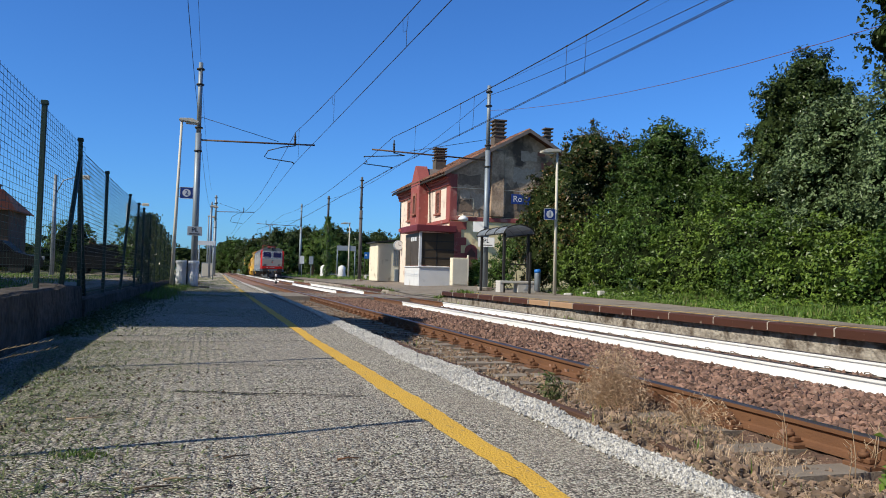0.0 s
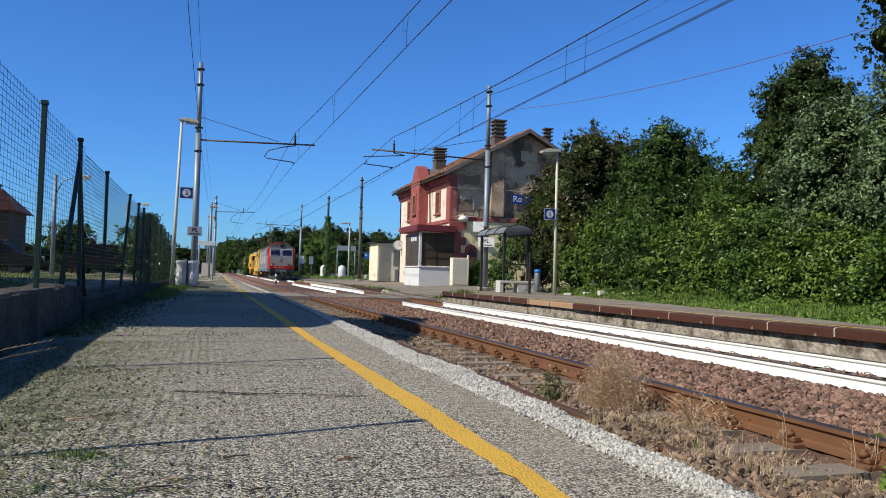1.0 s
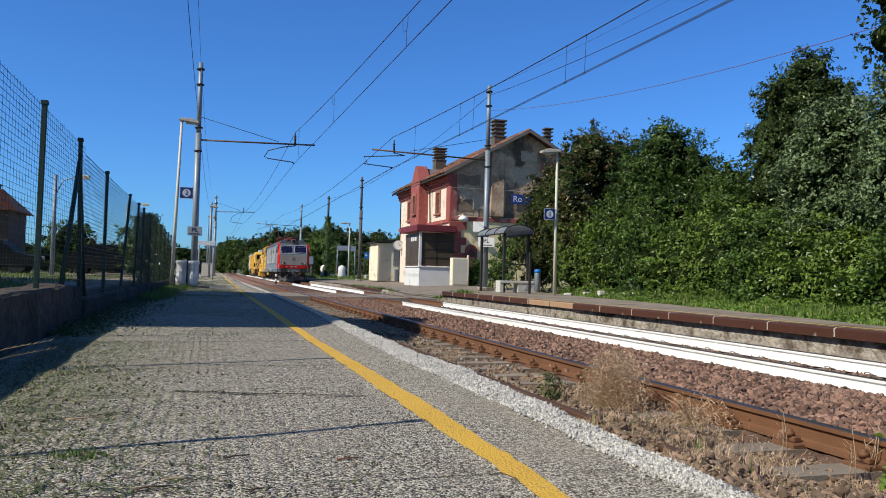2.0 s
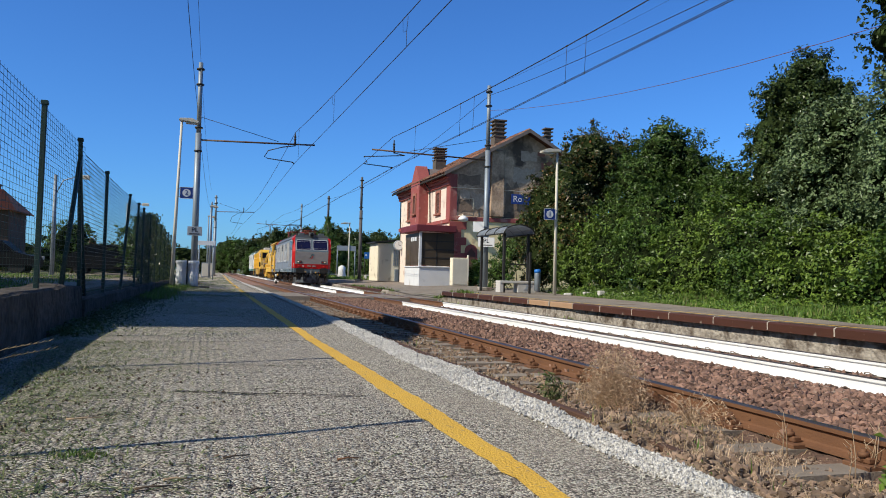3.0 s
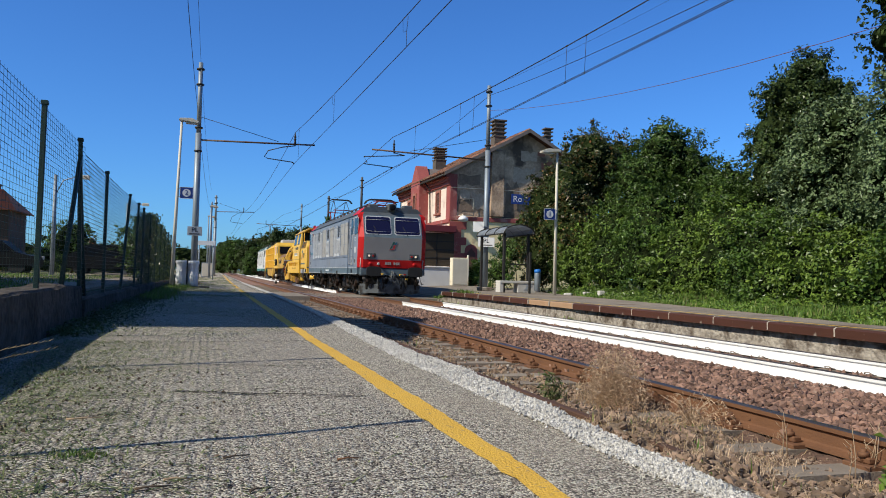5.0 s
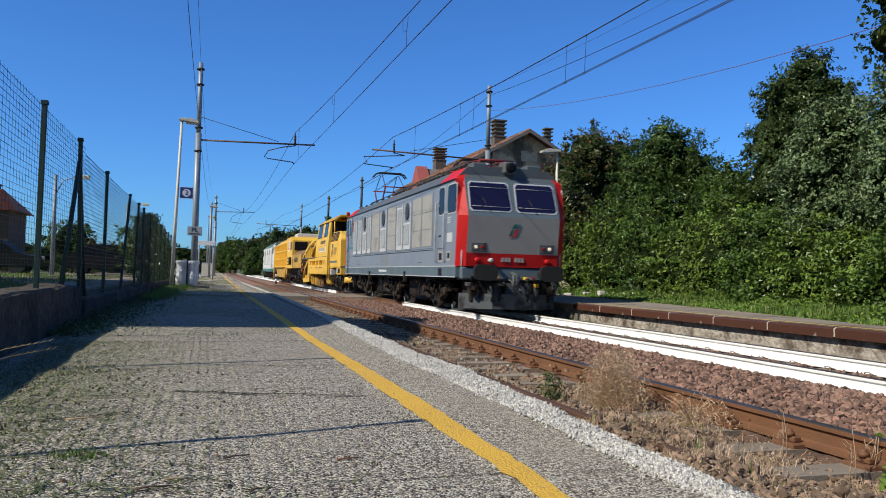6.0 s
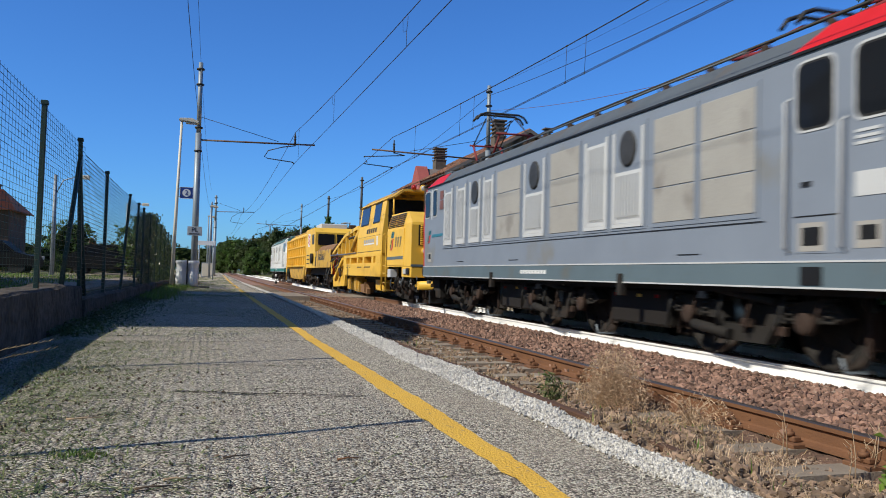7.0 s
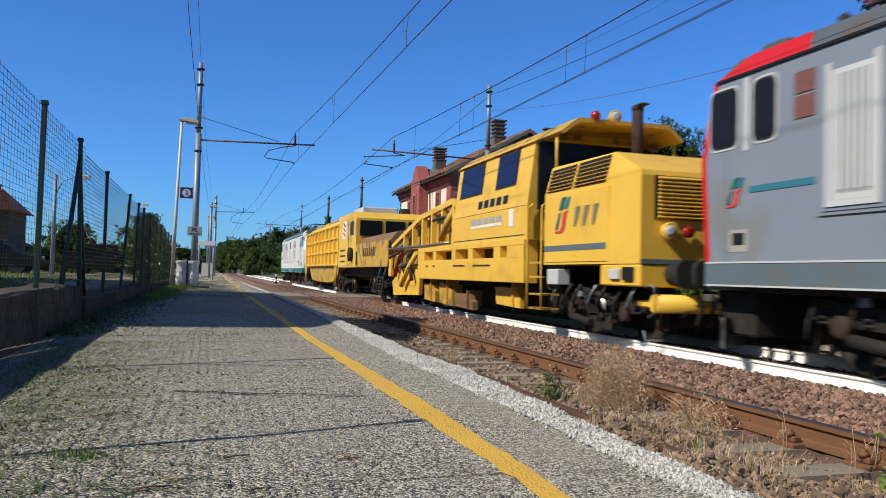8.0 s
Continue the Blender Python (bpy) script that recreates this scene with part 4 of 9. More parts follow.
def overhead():
    mast(-.46, 33, 9.27, "grey steel catenary mast with a bracket arm beside the platform", arm=(6.14, 4.2, 3.38, 2.2, 3.38, 5.43))
    mast(12.01, 33.3, 9.58, "grey steel catenary mast in front of the station", base=ZQ, arm=(6.19, 6.7, 7.67, 6.45, 7.54, 5.52))
    mast(12.0, 63.4, 8.8, "dark far catenary mast", False, ZQ, .14)
    mast(12.0, 81.6, 8.9, "dark far catenary mast overgrown with creeper", False, ZQ, .16)
    mast(12.0, 106, 10, "grey far catenary mast with a bracket arm", True, ZQ, .16, arm=(7.0, 6.2, 7.4, 6.4, 7.4, 5.5))
    mast(12.0, 160, 10, "grey distant catenary mast", True, ZQ, .18, arm=(7.0, 6.2, 7.4, 6.4, 7.4, 5.5))
    mast(.75, 80, 8.2, "grey far catenary mast at the end of the platform", True, ZP, .14, arm=(6.6, 4.4, 3.4, 2.2, 3.3, 5.5))
    mast(.45, 95, 8.8, "grey far catenary mast", True, ZP, .12)
    mast(1.0, 120, 8.8, "grey far catenary mast", True, ZP, .14)
    wires()


# ---- lamps, signs and small platform furniture
def street_lamp(x, y, z0, h, head, label, material, lean=0.0, r=.055):
    t = thing("platform_lamp", label, "lamp post", (x, y, z0), group="platform lamps")
    bm = bmesh.new()
    tube(bm, [(0, 0, 0), (lean * .5, 0, h * .5), (lean, 0, h)], r * 1.2, 10, r * .75)
    part("pole", bm, material, t)
    bm = bmesh.new()
    s = 1 if head > 0 else -1
    prism(bm, [(lean - .1 * s, h - .02), (lean + head, h - .10), (lean + head + .02 * s, h - .02), (lean + head * .6, h + .08), (lean - .08 * s, h + .06)], "y", -.14, .14)
    bmesh.ops.bevel(bm, geom=bm.edges[:], offset=.02, segments=2, affect="EDGES")
    lm = part("lamp_head", bm, M["galv_pale"], t, "pale lamp housing")
    bm = bmesh.new()
    box(bm, lean + head * .25 if s > 0 else lean + head * .9, lean + head * .9 if s > 0 else lean + head * .25, -.1, .1, h - .115, h - .075, .01)
    part("lens", bm, M["concrete_pale"], lm)
    return t


def plate_sign(name, label, x, y, z, w, h, material, text="", tmat=None, tsize=.2, bars=0, edge=None):
    """A flat panel that faces down the platform, with its frame and writing."""
    t = thing(name, label, "sign", (x, y, z))
    bm = bmesh.new()
    box(bm, -w / 2, w / 2, -.012, .012, -h / 2, h / 2, .004)
    part("panel", bm, material, t)
    if edge:
        bm = bmesh.new()
        for a, b, c, d in ((-w / 2, w / 2, h / 2 - .012, h / 2), (-w / 2, w / 2, -h / 2, -h / 2 + .012), (-w / 2, -w / 2 + .012, -h / 2, h / 2), (w / 2 - .012, w / 2, -h / 2, h / 2)):
            box(bm, a, b, -.018, -.012, c, d)
        part("border", bm, edge, t)
    if text:
        words(text, tsize, .002, tmat, t, Matrix.Translation((0, -.018, h * .12 if bars else 0)) @ FACE_S)
    for k in range(bars):
        bm = bmesh.new()
        box(bm, -w * .38, w * .38, -.017, -.012, -h * .36 + k * .06, -h * .36 + k * .06 + .035)
        part("text_bar", bm, tmat, t)
    return t


def number_sign(x, y, z, digit, label):
    t = plate_sign("track_number_sign", label, x, y, z, .44, .40, M["sign_blue"], edge=M["sign_white"])
    bm = bmesh.new()
    lathe(bm, [(.135, -.02), (.135, -.014)], (0, 0, 0), "y", 24)
    part("disc", bm, M["sign_white"], t)
    words(digit, .24, .003, M["sign_blue"], t, Matrix.Translation((0, -.026, 0)) @ FACE_S, "digit")
    bm = bmesh.new()
    box(bm, -.2 if digit == "2" else .2, -.28 if digit == "2" else .3, -.01, .01, .12, .15)
    box(bm, -.2 if digit == "2" else .2, -.28 if digit == "2" else .3, -.01, .01, -.15, -.12)
    part("bracket", bm, M["galv"], t)
    return t


def bag_stand(x, y):
    t = thing("waste_bag_stand", "white plastic waste bags hung on a metal stand", "waste bin", (x, y, ZP))
    for k, (dx, dy) in enumerate(((-.16, 0), (.2, .05))):
        bm = bmesh.new()
        prof = [(.13, .02), (.17, .05), (.18, .3), (.16, .55), (.17, .78), (.21, .84), (.2, .88), (.17, .9), (.15, .86)]
        lathe(bm, prof, (dx, dy, 0), "z", 18)
        for v in bm.verts:
            a = math.atan2(v.co.y - dy, v.co.x - dx)
            s = 1 + .07 * math.sin(a * 5 + v.co.z * 9 + k) + .05 * math.sin(a * 9 - v.co.z * 14)
            v.co.x, v.co.y = dx + (v.co.x - dx) * s, dy + (v.co.y - dy) * s
        part("bag", bm, M["bag"], t)
        bm = bmesh.new()
        for a in range(4):
            tube(bm, [(dx + .2 * math.cos(a * 1.57), dy + .2 * math.sin(a * 1.57), .84), (dx + .2 * math.cos(a * 1.57 + 1.57), dy + .2 * math.sin(a * 1.57 + 1.57), .84)], .01, 5)
        part("hoop", bm, M["dark_iron"], t)
    bm = bmesh.new()
    box(bm, -.0, .05, -.25, -.2, 0, .9, .008)
    part("stand_post", bm, M["black"], t)
    bm = bmesh.new()
    box(bm, .05, .75, -.2, .1, 0, .04, .01)
    part("base_plate", bm, M["dark_iron"], t)


def bench(x, y, z, w, label):
    t = thing("concrete_bench", label, "bench", (x, y, z), group="platform benches")
    bm = bmesh.new()
    box(bm, 0, w, 0, .5, .36, .46, .015)
    part("seat", bm, M["concrete_pale"], t)
    for a, b in ((0, .16), (w - .75, w)):
        bm = bmesh.new()
        box(bm, a, b, .02, .48, 0, .36, .015)
        part("leg", bm, M["concrete_pale"], t)
    bm = bmesh.new()
    prism(bm, [(w - .5, .1), (w - .4, .1), (w - .25, .3), (w - .35, .3)], "y", .008, .019)
    prism(bm, [(w - .42, .26), (w - .2, .26), (w - .18, .31), (w - .4, .31)], "y", .006, .018)
    part("emblem", bm, M["sign_grey"], t, "grey stencilled emblem")


def shelter():
    t = thing("waiting_shelter", "dark steel waiting shelter with a curved translucent roof", "bus shelter", (0, 0, ZQ))
    for x, y in ((11.05, 28.5), (11.05, 31.1), (12.05, 28.5), (12.05, 31.1)):
        bm = bmesh.new()
        box(bm, x - .05, x + .05, y - .05, y + .05, 0, 2.3, .01)
        part("post", bm, M["dark_iron"], t)
    bm = bmesh.new()
    n = 10
    for k in range(n):
        a0, a1 = math.pi * k / n, math.pi * (k + 1) / n
        p = [(11.55 - .62 * math.cos(a), 2.28 + .33 * math.sin(a)) for a in (a0, a1)]
        for (x0, z0), (x1, z1) in (p,):
            vs = [(x0, 28.2, z0), (x1, 28.2, z1), (x1, 31.4, z1), (x0, 31.4, z0)]
            quad(bm, *vs)
    bmesh.ops.solidify(bm, geom=bm.faces[:], thickness=.012)
    part("roof_sheet", bm, M["sign_grey"], t, "greyish translucent curved roof")
    for y in (28.2, 29.3, 30.35, 31.4):
        bm = bmesh.new()
        tube(bm, [(11.55 - .63 * math.cos(math.pi * k / 12), y, 2.28 + .345 * math.sin(math.pi * k / 12)) for k in range(13)], .022, 5)
        part("roof_rib", bm, M["dark_iron"], t)
    for x in (10.94, 12.16):
        bm = bmesh.new()
        tube(bm, [(x, 28.2, 2.28), (x, 31.4, 2.28)], .03, 6)
        part("eaves_beam", bm, M["dark_iron"], t)
    bm = bmesh.new()
    box(bm, 11.3, 12.0, 28.47, 28.53, 1.08, 1.13)
    part("rail", bm, M["dark_iron"], t)


def litter_bin(x, y):
    t = thing("litter_bin", "slim steel platform bin with a blue rim", "waste bin", (x, y, ZQ))
    bm = bmesh.new()
    lathe(bm, [(.09, .1), (.11, .12), (.12, .75), (.11, .8)], (0, 0, 0), "z", 14)
    part("body", bm, M["galv"], t)
    bm = bmesh.new()
    lathe(bm, [(.12, .78), (.13, .82), (.125, .9), (.06, .92)], (0, 0, 0), "z", 14)
    part("rim", bm, M["sign_cyan"], t, "bright blue rim")
    bm = bmesh.new()
    box(bm, -.35, -.27, -.04, .04, 0, 1.55, .008)
    part("post", bm, M["dark_iron"], t)


def furniture():
    street_lamp(-1.11, 28.5, ZP, 5.75, .55, "tall cream lamp post leaning on the near platform", M["galv_pale"], .15)
    street_lamp(11.82, 25.5, ZQ, 5.1, -.62, "cream lamp post on the far platform before the hedge", M["galv_pale"], .0)
    street_lamp(15.4, 88, ZQ, 6.2, -1.0, "far cream lamp post", M["galv_pale"], .0, .08)
    street_lamp(.25, 62, ZP, 5.4, .5, "far grey lamp post on the near platform", M["galv"], .0, .07)
    street_lamp(.1, 74, ZP, 5.4, .5, "far grey lamp post on the near platform", M["galv"], .0, .07)
    number_sign(-.72, 28.4, 3.56, "2", "blue square sign with the track number in a white disc")
    number_sign(11.53, 25.4, 3.2, "1", "blue square sign with the track number in a white disc")
    plate_sign("stop_board", "grey plate lettered in black on the near mast", -.47, 32.8, 2.46, .56, .36, M["sign_grey"], "PL", M["black"], .26, 1)
    stop = plate_sign("stop_board", "white plate lettered in black beside the shelter", 11.93, 33.0, 2.48, .74, .42, M["sign_white"], "PL", M["black"], .28, 1)
    notice = plate_sign("notice_board", "small white notice plate on the station mast", 11.55, 33.0, 3.15, .5, .46, M["sign_white"])
    for t in (stop, notice):
        t.matrix_basis = t.matrix_basis @ Matrix.Rotation(radians(-24), 4, "Z")
    for x0, x1, y0, z in ((11.72, 12.0, 33.0, 3.15), (11.85, 12.05, 33.0, 2.5), (-.6, -.4, 32.8, 2.46)):
        bm = bmesh.new()
        box(bm, x0, x1, y0 + .012, y0 + .3, z - .03, z + .03, .005)
        tagged(part("sign_bracket", bm, M["galv"]), "small steel bracket holding a sign to the mast", "bracket")
    bag_stand(-.62, 28.0)
    bench(10.87, 28.4, ZQ, 1.5, "pale concrete bench with a stencilled emblem under the shelter")
    shelter()
    litter_bin(11.9, 27.2)
    # name board on posts further along the near platform
    t = thing("platform_name_board", "long white name board on two posts", "sign", (0, 0, ZP))
    bm = bmesh.new()
    box(bm, -.5, .5, 47.98, 48.02, 2.02, 2.28, .006)
    part("panel", bm, M["sign_white"], t)
    for x in (-.4, .4):
        bm = bmesh.new()
        tube(bm, [(x, 48.05, 0), (x, 48.05, 2.2)], .035, 8)
        part("post", bm, M["galv"], t)
    # small grey kiosks and boards far along the platform
    for x, y, w, h, lab in ((-.05, 60, .5, 1.1, "pale grey metal cabinet far along the platform"), (.4, 70, .35, 1.2, "pale grey post box far along the platform")):
        c = thing("equipment_cabinet", lab, "cabinet", (x, y, ZP))
        bm = bmesh.new()
        box(bm, -w / 2, w / 2, -.2, .2, .05, h, .02)
        part("body", bm, M["galv"], c)
        bm = bmesh.new()
        box(bm, -w / 2 + .03, w / 2 - .03, -.215, -.2, .1, h - .06, .006)
        part("door", bm, M["galv_pale"], c)
    # far side signs
    t = plate_sign("name_board", "far grey platform name board on two legs", 15.1, 88, 3.72, 2.15, .55, M["sign_grey"])
    for x in (-1.0, 1.0):
        bm = bmesh.new()
        tube(bm, [(x, .05, -3.37), (x, .05, .25)], .06, 8)
        part("leg", bm, M["galv"], t)
    t = plate_sign("blue_notice", "bright blue notice board on two legs", 15.0, 75, 2.68, .72, .62, M["sign_cyan"])
    bm = bmesh.new()
    box(bm, -.28, -.12, -.018, -.012, -.05, .12)
    part("pictogram", bm, M["sign_white"], t)
    for x in (-.3, .3):
        bm = bmesh.new()
        tube(bm, [(x, .05, -2.33), (x, .05, .25)], .04, 8)
        part("leg", bm, M["dark_iron"], t)
    for x, y in ((10.4, 90), (11.7, 92)):
        t = plate_sign("trackside_plate", "small white plate on a grey stake", x, y, 2.3, .5, .9, M["sign_white"] if x < 11 else M["sign_grey"])
        bm = bmesh.new()
        tube(bm, [(0, .04, -2.0), (0, .04, .3)], .04, 6)
        part("stake", bm, M["galv"], t)
    for x, y, lab in ((12.6, 86, "far concrete bench with white bags"), (14.6, 74, "far pale concrete bench")):
        bench(x, y, ZQ, 2.0, lab)
    for x in (12.35, 14.3):
        bag = thing("waste_bag", "tied white waste bag by the far bench", "waste bag", (x, 85.8, ZQ))
        bm = bmesh.new()
        lathe(bm, [(.3, 0), (.42, .2), (.4, .8), (.36, 1.2), (.15, 1.4)], (0, 0, 0), "z", 12)
        for v in bm.verts:
            v.co.x *= 1 + .12 * math.sin(v.co.z * 7 + v.co.y * 9)
        part("bag", bm, M["bag"], bag)
    # striped marker post by the painted track
    t = thing("marker_post", "short black and white striped marker post", "post", (5.6, 66.5, -.1))
    for k in range(5):
        bm = bmesh.new()
        tube(bm, [(0, 0, k * .2), (0, 0, k * .2 + .2)], .09, 8)
        part("band", bm, M["sign_white"] if k % 2 else M["black"], t)


# ---- the station
M["pink"] = mat("pale_pink_plaster", (0.82, 0.70, 0.60), (0.75, 0.62, 0.52), .9, 1.2, 30, .2, stain=(.5, .36, .3), stain_amount=.1, stain_scale=1.3)
M["cream_wall"] = mat("cream_plaster", (0.86, 0.79, 0.62), (0.78, 0.70, 0.54), .9, 1.2, 30, .2, stain=(.55, .47, .33), stain_amount=.05)
# yellower copy of the cream plaster, with sunlight's warmth put into the colour
M["sun_warmed_wall"] = mat("cream_plaster_sun_warmed", (0.90, 0.76, 0.45), (0.82, 0.68, 0.39), .9, 1.2, 30, .2, stain=(.55, .45, .28), stain_amount=.05)
M["grey_wall"] = mat("weathered_grey_render", (0.68, 0.50, 0.35), (0.26, 0.17, 0.115), .95, 1.3, 9, .9, coarse=.6, depth=.03, stain=(.11, .082, .062), stain_amount=.28, stain_scale=.7)
M["maroon"] = mat("faded_maroon_paint", (0.36, 0.095, 0.085), (0.26, 0.07, 0.065), .8, 1.5, 25, .2, stain=(.42, .20, .17), stain_amount=.1)
M["maroon_dark"] = mat("maroon_sheet", (0.17, 0.028, 0.035), (0.13, 0.022, 0.03), .6, 1.5, 25, .1)
M["tile"] = mat("terracotta_roof_tile", (0.30, 0.14, 0.09), (0.19, 0.10, 0.075), .9, 2, 25, .3, island=.4, stain=(.13, .115, .095), stain_amount=.2)
M["shutter"] = mat("brown_shutter", (0.14, 0.06, 0.045), (0.10, 0.045, 0.035), .7, 3, 40, .2)
M["stone_frame"] = mat("brick_window_frame", (0.36, 0.15, 0.11), (0.28, 0.11, 0.085), .9, 2, 25, .3)
M["booth_white"] = mat("white_booth_panel", (0.72, 0.73, 0.74), (0.63, 0.64, 0.66), .7, 2, 40, .1, stain=(.45, .43, .4), stain_amount=.0)
M["booth_glass"] = mat("tinted_plastic_glazing", (0.10, 0.075, 0.05), (0.065, 0.05, 0.038), .4, 1.2, 20, .02, coarse=.8, spec=.1)
M["board_brown"] = mat("weathered_board", (.20, .17, .16), (.13, .11, .10), .85, 2, 30, .3)
M["chimney"] = mat("sooty_chimney_brick", (0.145, 0.12, 0.10), (0.075, 0.064, 0.056), .95, 4, 30, .4)


def roof_tiles(parent, ox, oz, y0, y1, ex, ez, n_row, w=.24):
    """Rows of barrel tiles on one slope, from the eaves (ox, oz) up to (ex, ez)."""
    bm = bmesh.new()
    ny = int((y1 - y0) / w)
    dx, dz = (ex - ox) / n_row, (ez - oz) / n_row
    ln = math.hypot(dx, dz)
    nx, nz_ = -dz / ln, dx / ln
    if nz_ < 0:
        nx, nz_ = -nx, -nz_
    for i in range(n_row):
        for j in range(ny):
            yy = y0 + j * w + rnd.uniform(-.01, .01)
            lift = rnd.uniform(0, .02)
            a = Vector((ox + dx * i - dx * .15, 0, oz + dz * i - dz * .15 + lift + .01))
            b = Vector((ox + dx * (i + 1), 0, oz + dz * (i + 1) + lift - .02))
            pts = []
            for p, hgt in ((a, .075), (b, .06)):
                pts.append([bm.verts.new((p.x + nx * h2, yy + o * w, p.z + nz_ * h2)) for o, h2 in ((0, 0), (.25, hgt), (.6, hgt), (.9, 0))])
            for k in range(3):
                bm.faces.new((pts[0][k], pts[0][k + 1], pts[1][k + 1], pts[1][k]))
            bm.faces.new(pts[0])
    return part("roof_tiles", bm, M["tile"], parent, "weathered terracotta barrel tiles", "stuff")


def window_unit(parent, x, y, z, w, h):
    """A shuttered window in the track-side front (which faces -x)."""
    bm = bmesh.new()
    for a, b, c, d in ((y - w / 2 - .16, y - w / 2, z - .12, z + h + .18), (y + w / 2, y + w / 2 + .16, z - .12, z + h + .18), (y - w / 2, y + w / 2, z + h, z + h + .18)):
        box(bm, x - .07, x + .03, a, b, c, d, .01)
    fr = part("window", bm, M["stone_frame"], parent, "window with red-brown surround and closed shutters")
    bm = bmesh.new()
    box(bm, x - .16, x + .05, y - w / 2 - .22, y + w / 2 + .22, z - .18, z - .06, .01)
    part("sill", bm, M["stone_frame"], fr)
    bm = bmesh.new()
    for k in range(14):
        zz = z + h * k / 14
        prism(bm, [(x + .0, zz), (x - .03, zz + .005), (x - .005, zz + h / 14 * .9)], "y", y - w / 2 + .02, y - .01)
        prism(bm, [(x + .0, zz), (x - .03, zz + .005), (x - .005, zz + h / 14 * .9)], "y", y + .01, y + w / 2 - .02)
    part("shutter", bm, M["shutter"], fr)


def chimney(x, y, z0, z1, w=.75, label="sooty brick chimney with stacked vents"):
    t = thing("chimney", label, "chimney", (x, y, z0), group="station chimneys")
    h = z1 - z0
    bm = bmesh.new()
    box(bm, -w / 2, w / 2, -w / 2, w / 2, -.6, h * .45, .02)
    part("stack", bm, M["chimney"], t)
    bm = bmesh.new()
    for k in range(4):
        z = h * .45 + k * h * .14
        box(bm, -w / 2 - .04, w / 2 + .04, -w / 2 - .04, w / 2 + .04, z, z + h * .05, .01)
        box(bm, -w / 2 + .08, w / 2 - .08, -w / 2 + .08, w / 2 - .08, z + h * .05, z + h * .14)
    box(bm, -w / 2 - .06, w / 2 + .06, -w / 2 - .06, w / 2 + .06, h * .99, h * 1.04, .01)
    part("cowl", bm, M["chimney"], t)


def station():
    X0, X1, Y0, Y1 = 14.7, 24.9, 47.5, 61
    ZE, ZR, XM = 7.55, 10.35, 19.8
    s = thing("station_house", "two-storey station house with pale pink front and grey gable", "station building")
    T = .35
    # gable wall: five-cornered, render above, cream below
    bm = bmesh.new()
    prism(bm, [(X0, ZQ - .4), (X1, ZQ - .4), (X1, 4.75), (X0, 4.75)], "y", Y0, Y0 + T)
    part("gable_wall_base", bm, M["sun_warmed_wall"], s, "cream plastered lower gable wall")
    bm = bmesh.new()
    prism(bm, [(X0, 4.75), (X1, 4.75), (X1, ZE), (XM, ZR), (X0, ZE)], "y", Y0, Y0 + T)
    part("gable_wall", bm, M["grey_wall"], s, "bare weathered grey render gable")
    bm = bmesh.new()
    box(bm, X0 - .03, X1, Y0 - .07, Y0 - .001, 4.45, 4.72, .02)
    part("string_course", bm, M["maroon"], s)
    bx = bmesh.new()
    box(bx, X0 - .05, X0 + .42, Y0 - .06, Y0 - .001, 4.72, 7.4, .02)
    part("corner_pilaster", bx, M["maroon"], s, "faded maroon painted corner")
    for k, z in enumerate(np.arange(.4, 4.4, .5)):
        bq = bmesh.new()
        box(bq, X0 - .04, X0 + (1.1 if k % 2 else .75), Y0 - .06, Y0 - .001, z, z + .49, .01)
        part("quoin", bq, M["maroon"], s)
    # pier on the gable
    bm = bmesh.new()
    box(bm, 17.35, 18.25, Y0 - .22, Y0 - .001, 4.8, 9.1, .03)
    part("flue_pier", bm, M["grey_wall"], s)
    # patches of fallen and newer render, stepped like the masonry behind them
    M["patch_dark"] = mat("dark_bare_masonry", (.29, .21, .15), (.17, .12, .09), .95, 2, 9, .8, depth=.03)
    M["patch_pale"] = mat("pale_grey_render_patch", (.60, .48, .37), (.38, .29, .22), .95, 2, 9, .5)
    M["patch_red"] = mat("bare_red_brick_patch", (.34, .13, .10), (.22, .10, .08), .95, 3, 16, .6)
    for a, z0, w, h, m_ in ((15.2, 6.7, 1.5, .8, "patch_dark"), (15.1, 5.0, 1.2, .55, "patch_dark"), (16.1, 5.1, 1.0, 1.3, "patch_pale"), (15.3, 5.75, .7, .8, "patch_pale"), (16.9, 7.4, .9, 1.0, "patch_dark"), (18.4, 5.0, .9, 2.2, "patch_dark"), (18.9, 7.0, 1.6, 1.2, "patch_pale"), (19.4, 8.5, 1.2, .7, "patch_pale"), (20.9, 8.1, .9, .5, "patch_red"), (20.6, 8.9, .5, .35, "patch_red"), (19.3, 5.6, 1.6, .8, "patch_pale"), (17.0, 8.3, .6, .5, "patch_red")):
        bm = bmesh.new()
        n = 5
        lo = [(a + w * k / n + rnd.uniform(-.06, .06), z0 + rnd.choice((0, .08, .16)) * h) for k in range(n + 1)]
        hi = [(a + w * k / n + rnd.uniform(-.06, .06), z0 + h - rnd.choice((0, .08, .2)) * h) for k in range(n, -1, -1)]
        prism(bm, lo + hi, "y", Y0 - rnd.uniform(.010, .022), Y0 - .001)
        part("render_patch", bm, M[m_], s)
    # front wall with its windows
    bm = bmesh.new()
    wins = [(50.2, 5.1, .8, 1.3), (57.9, 5.1, .8, 1.3), (53.95, 5.3, .6, 1.2)]
    box(bm, X0, X0 + T, Y0 + T, Y1, ZQ - .4, 4.6)
    box(bm, X0, X0 + T, Y0 + T, Y1, 4.6, ZE - .02)
    part("front_wall", bm, M["pink"], s, "pink plastered front wall")
    for y, z, w, h in wins:
        window_unit(s, X0 if y != 53.95 else X0 - .66, y, z, w, h)
    bm = bmesh.new()
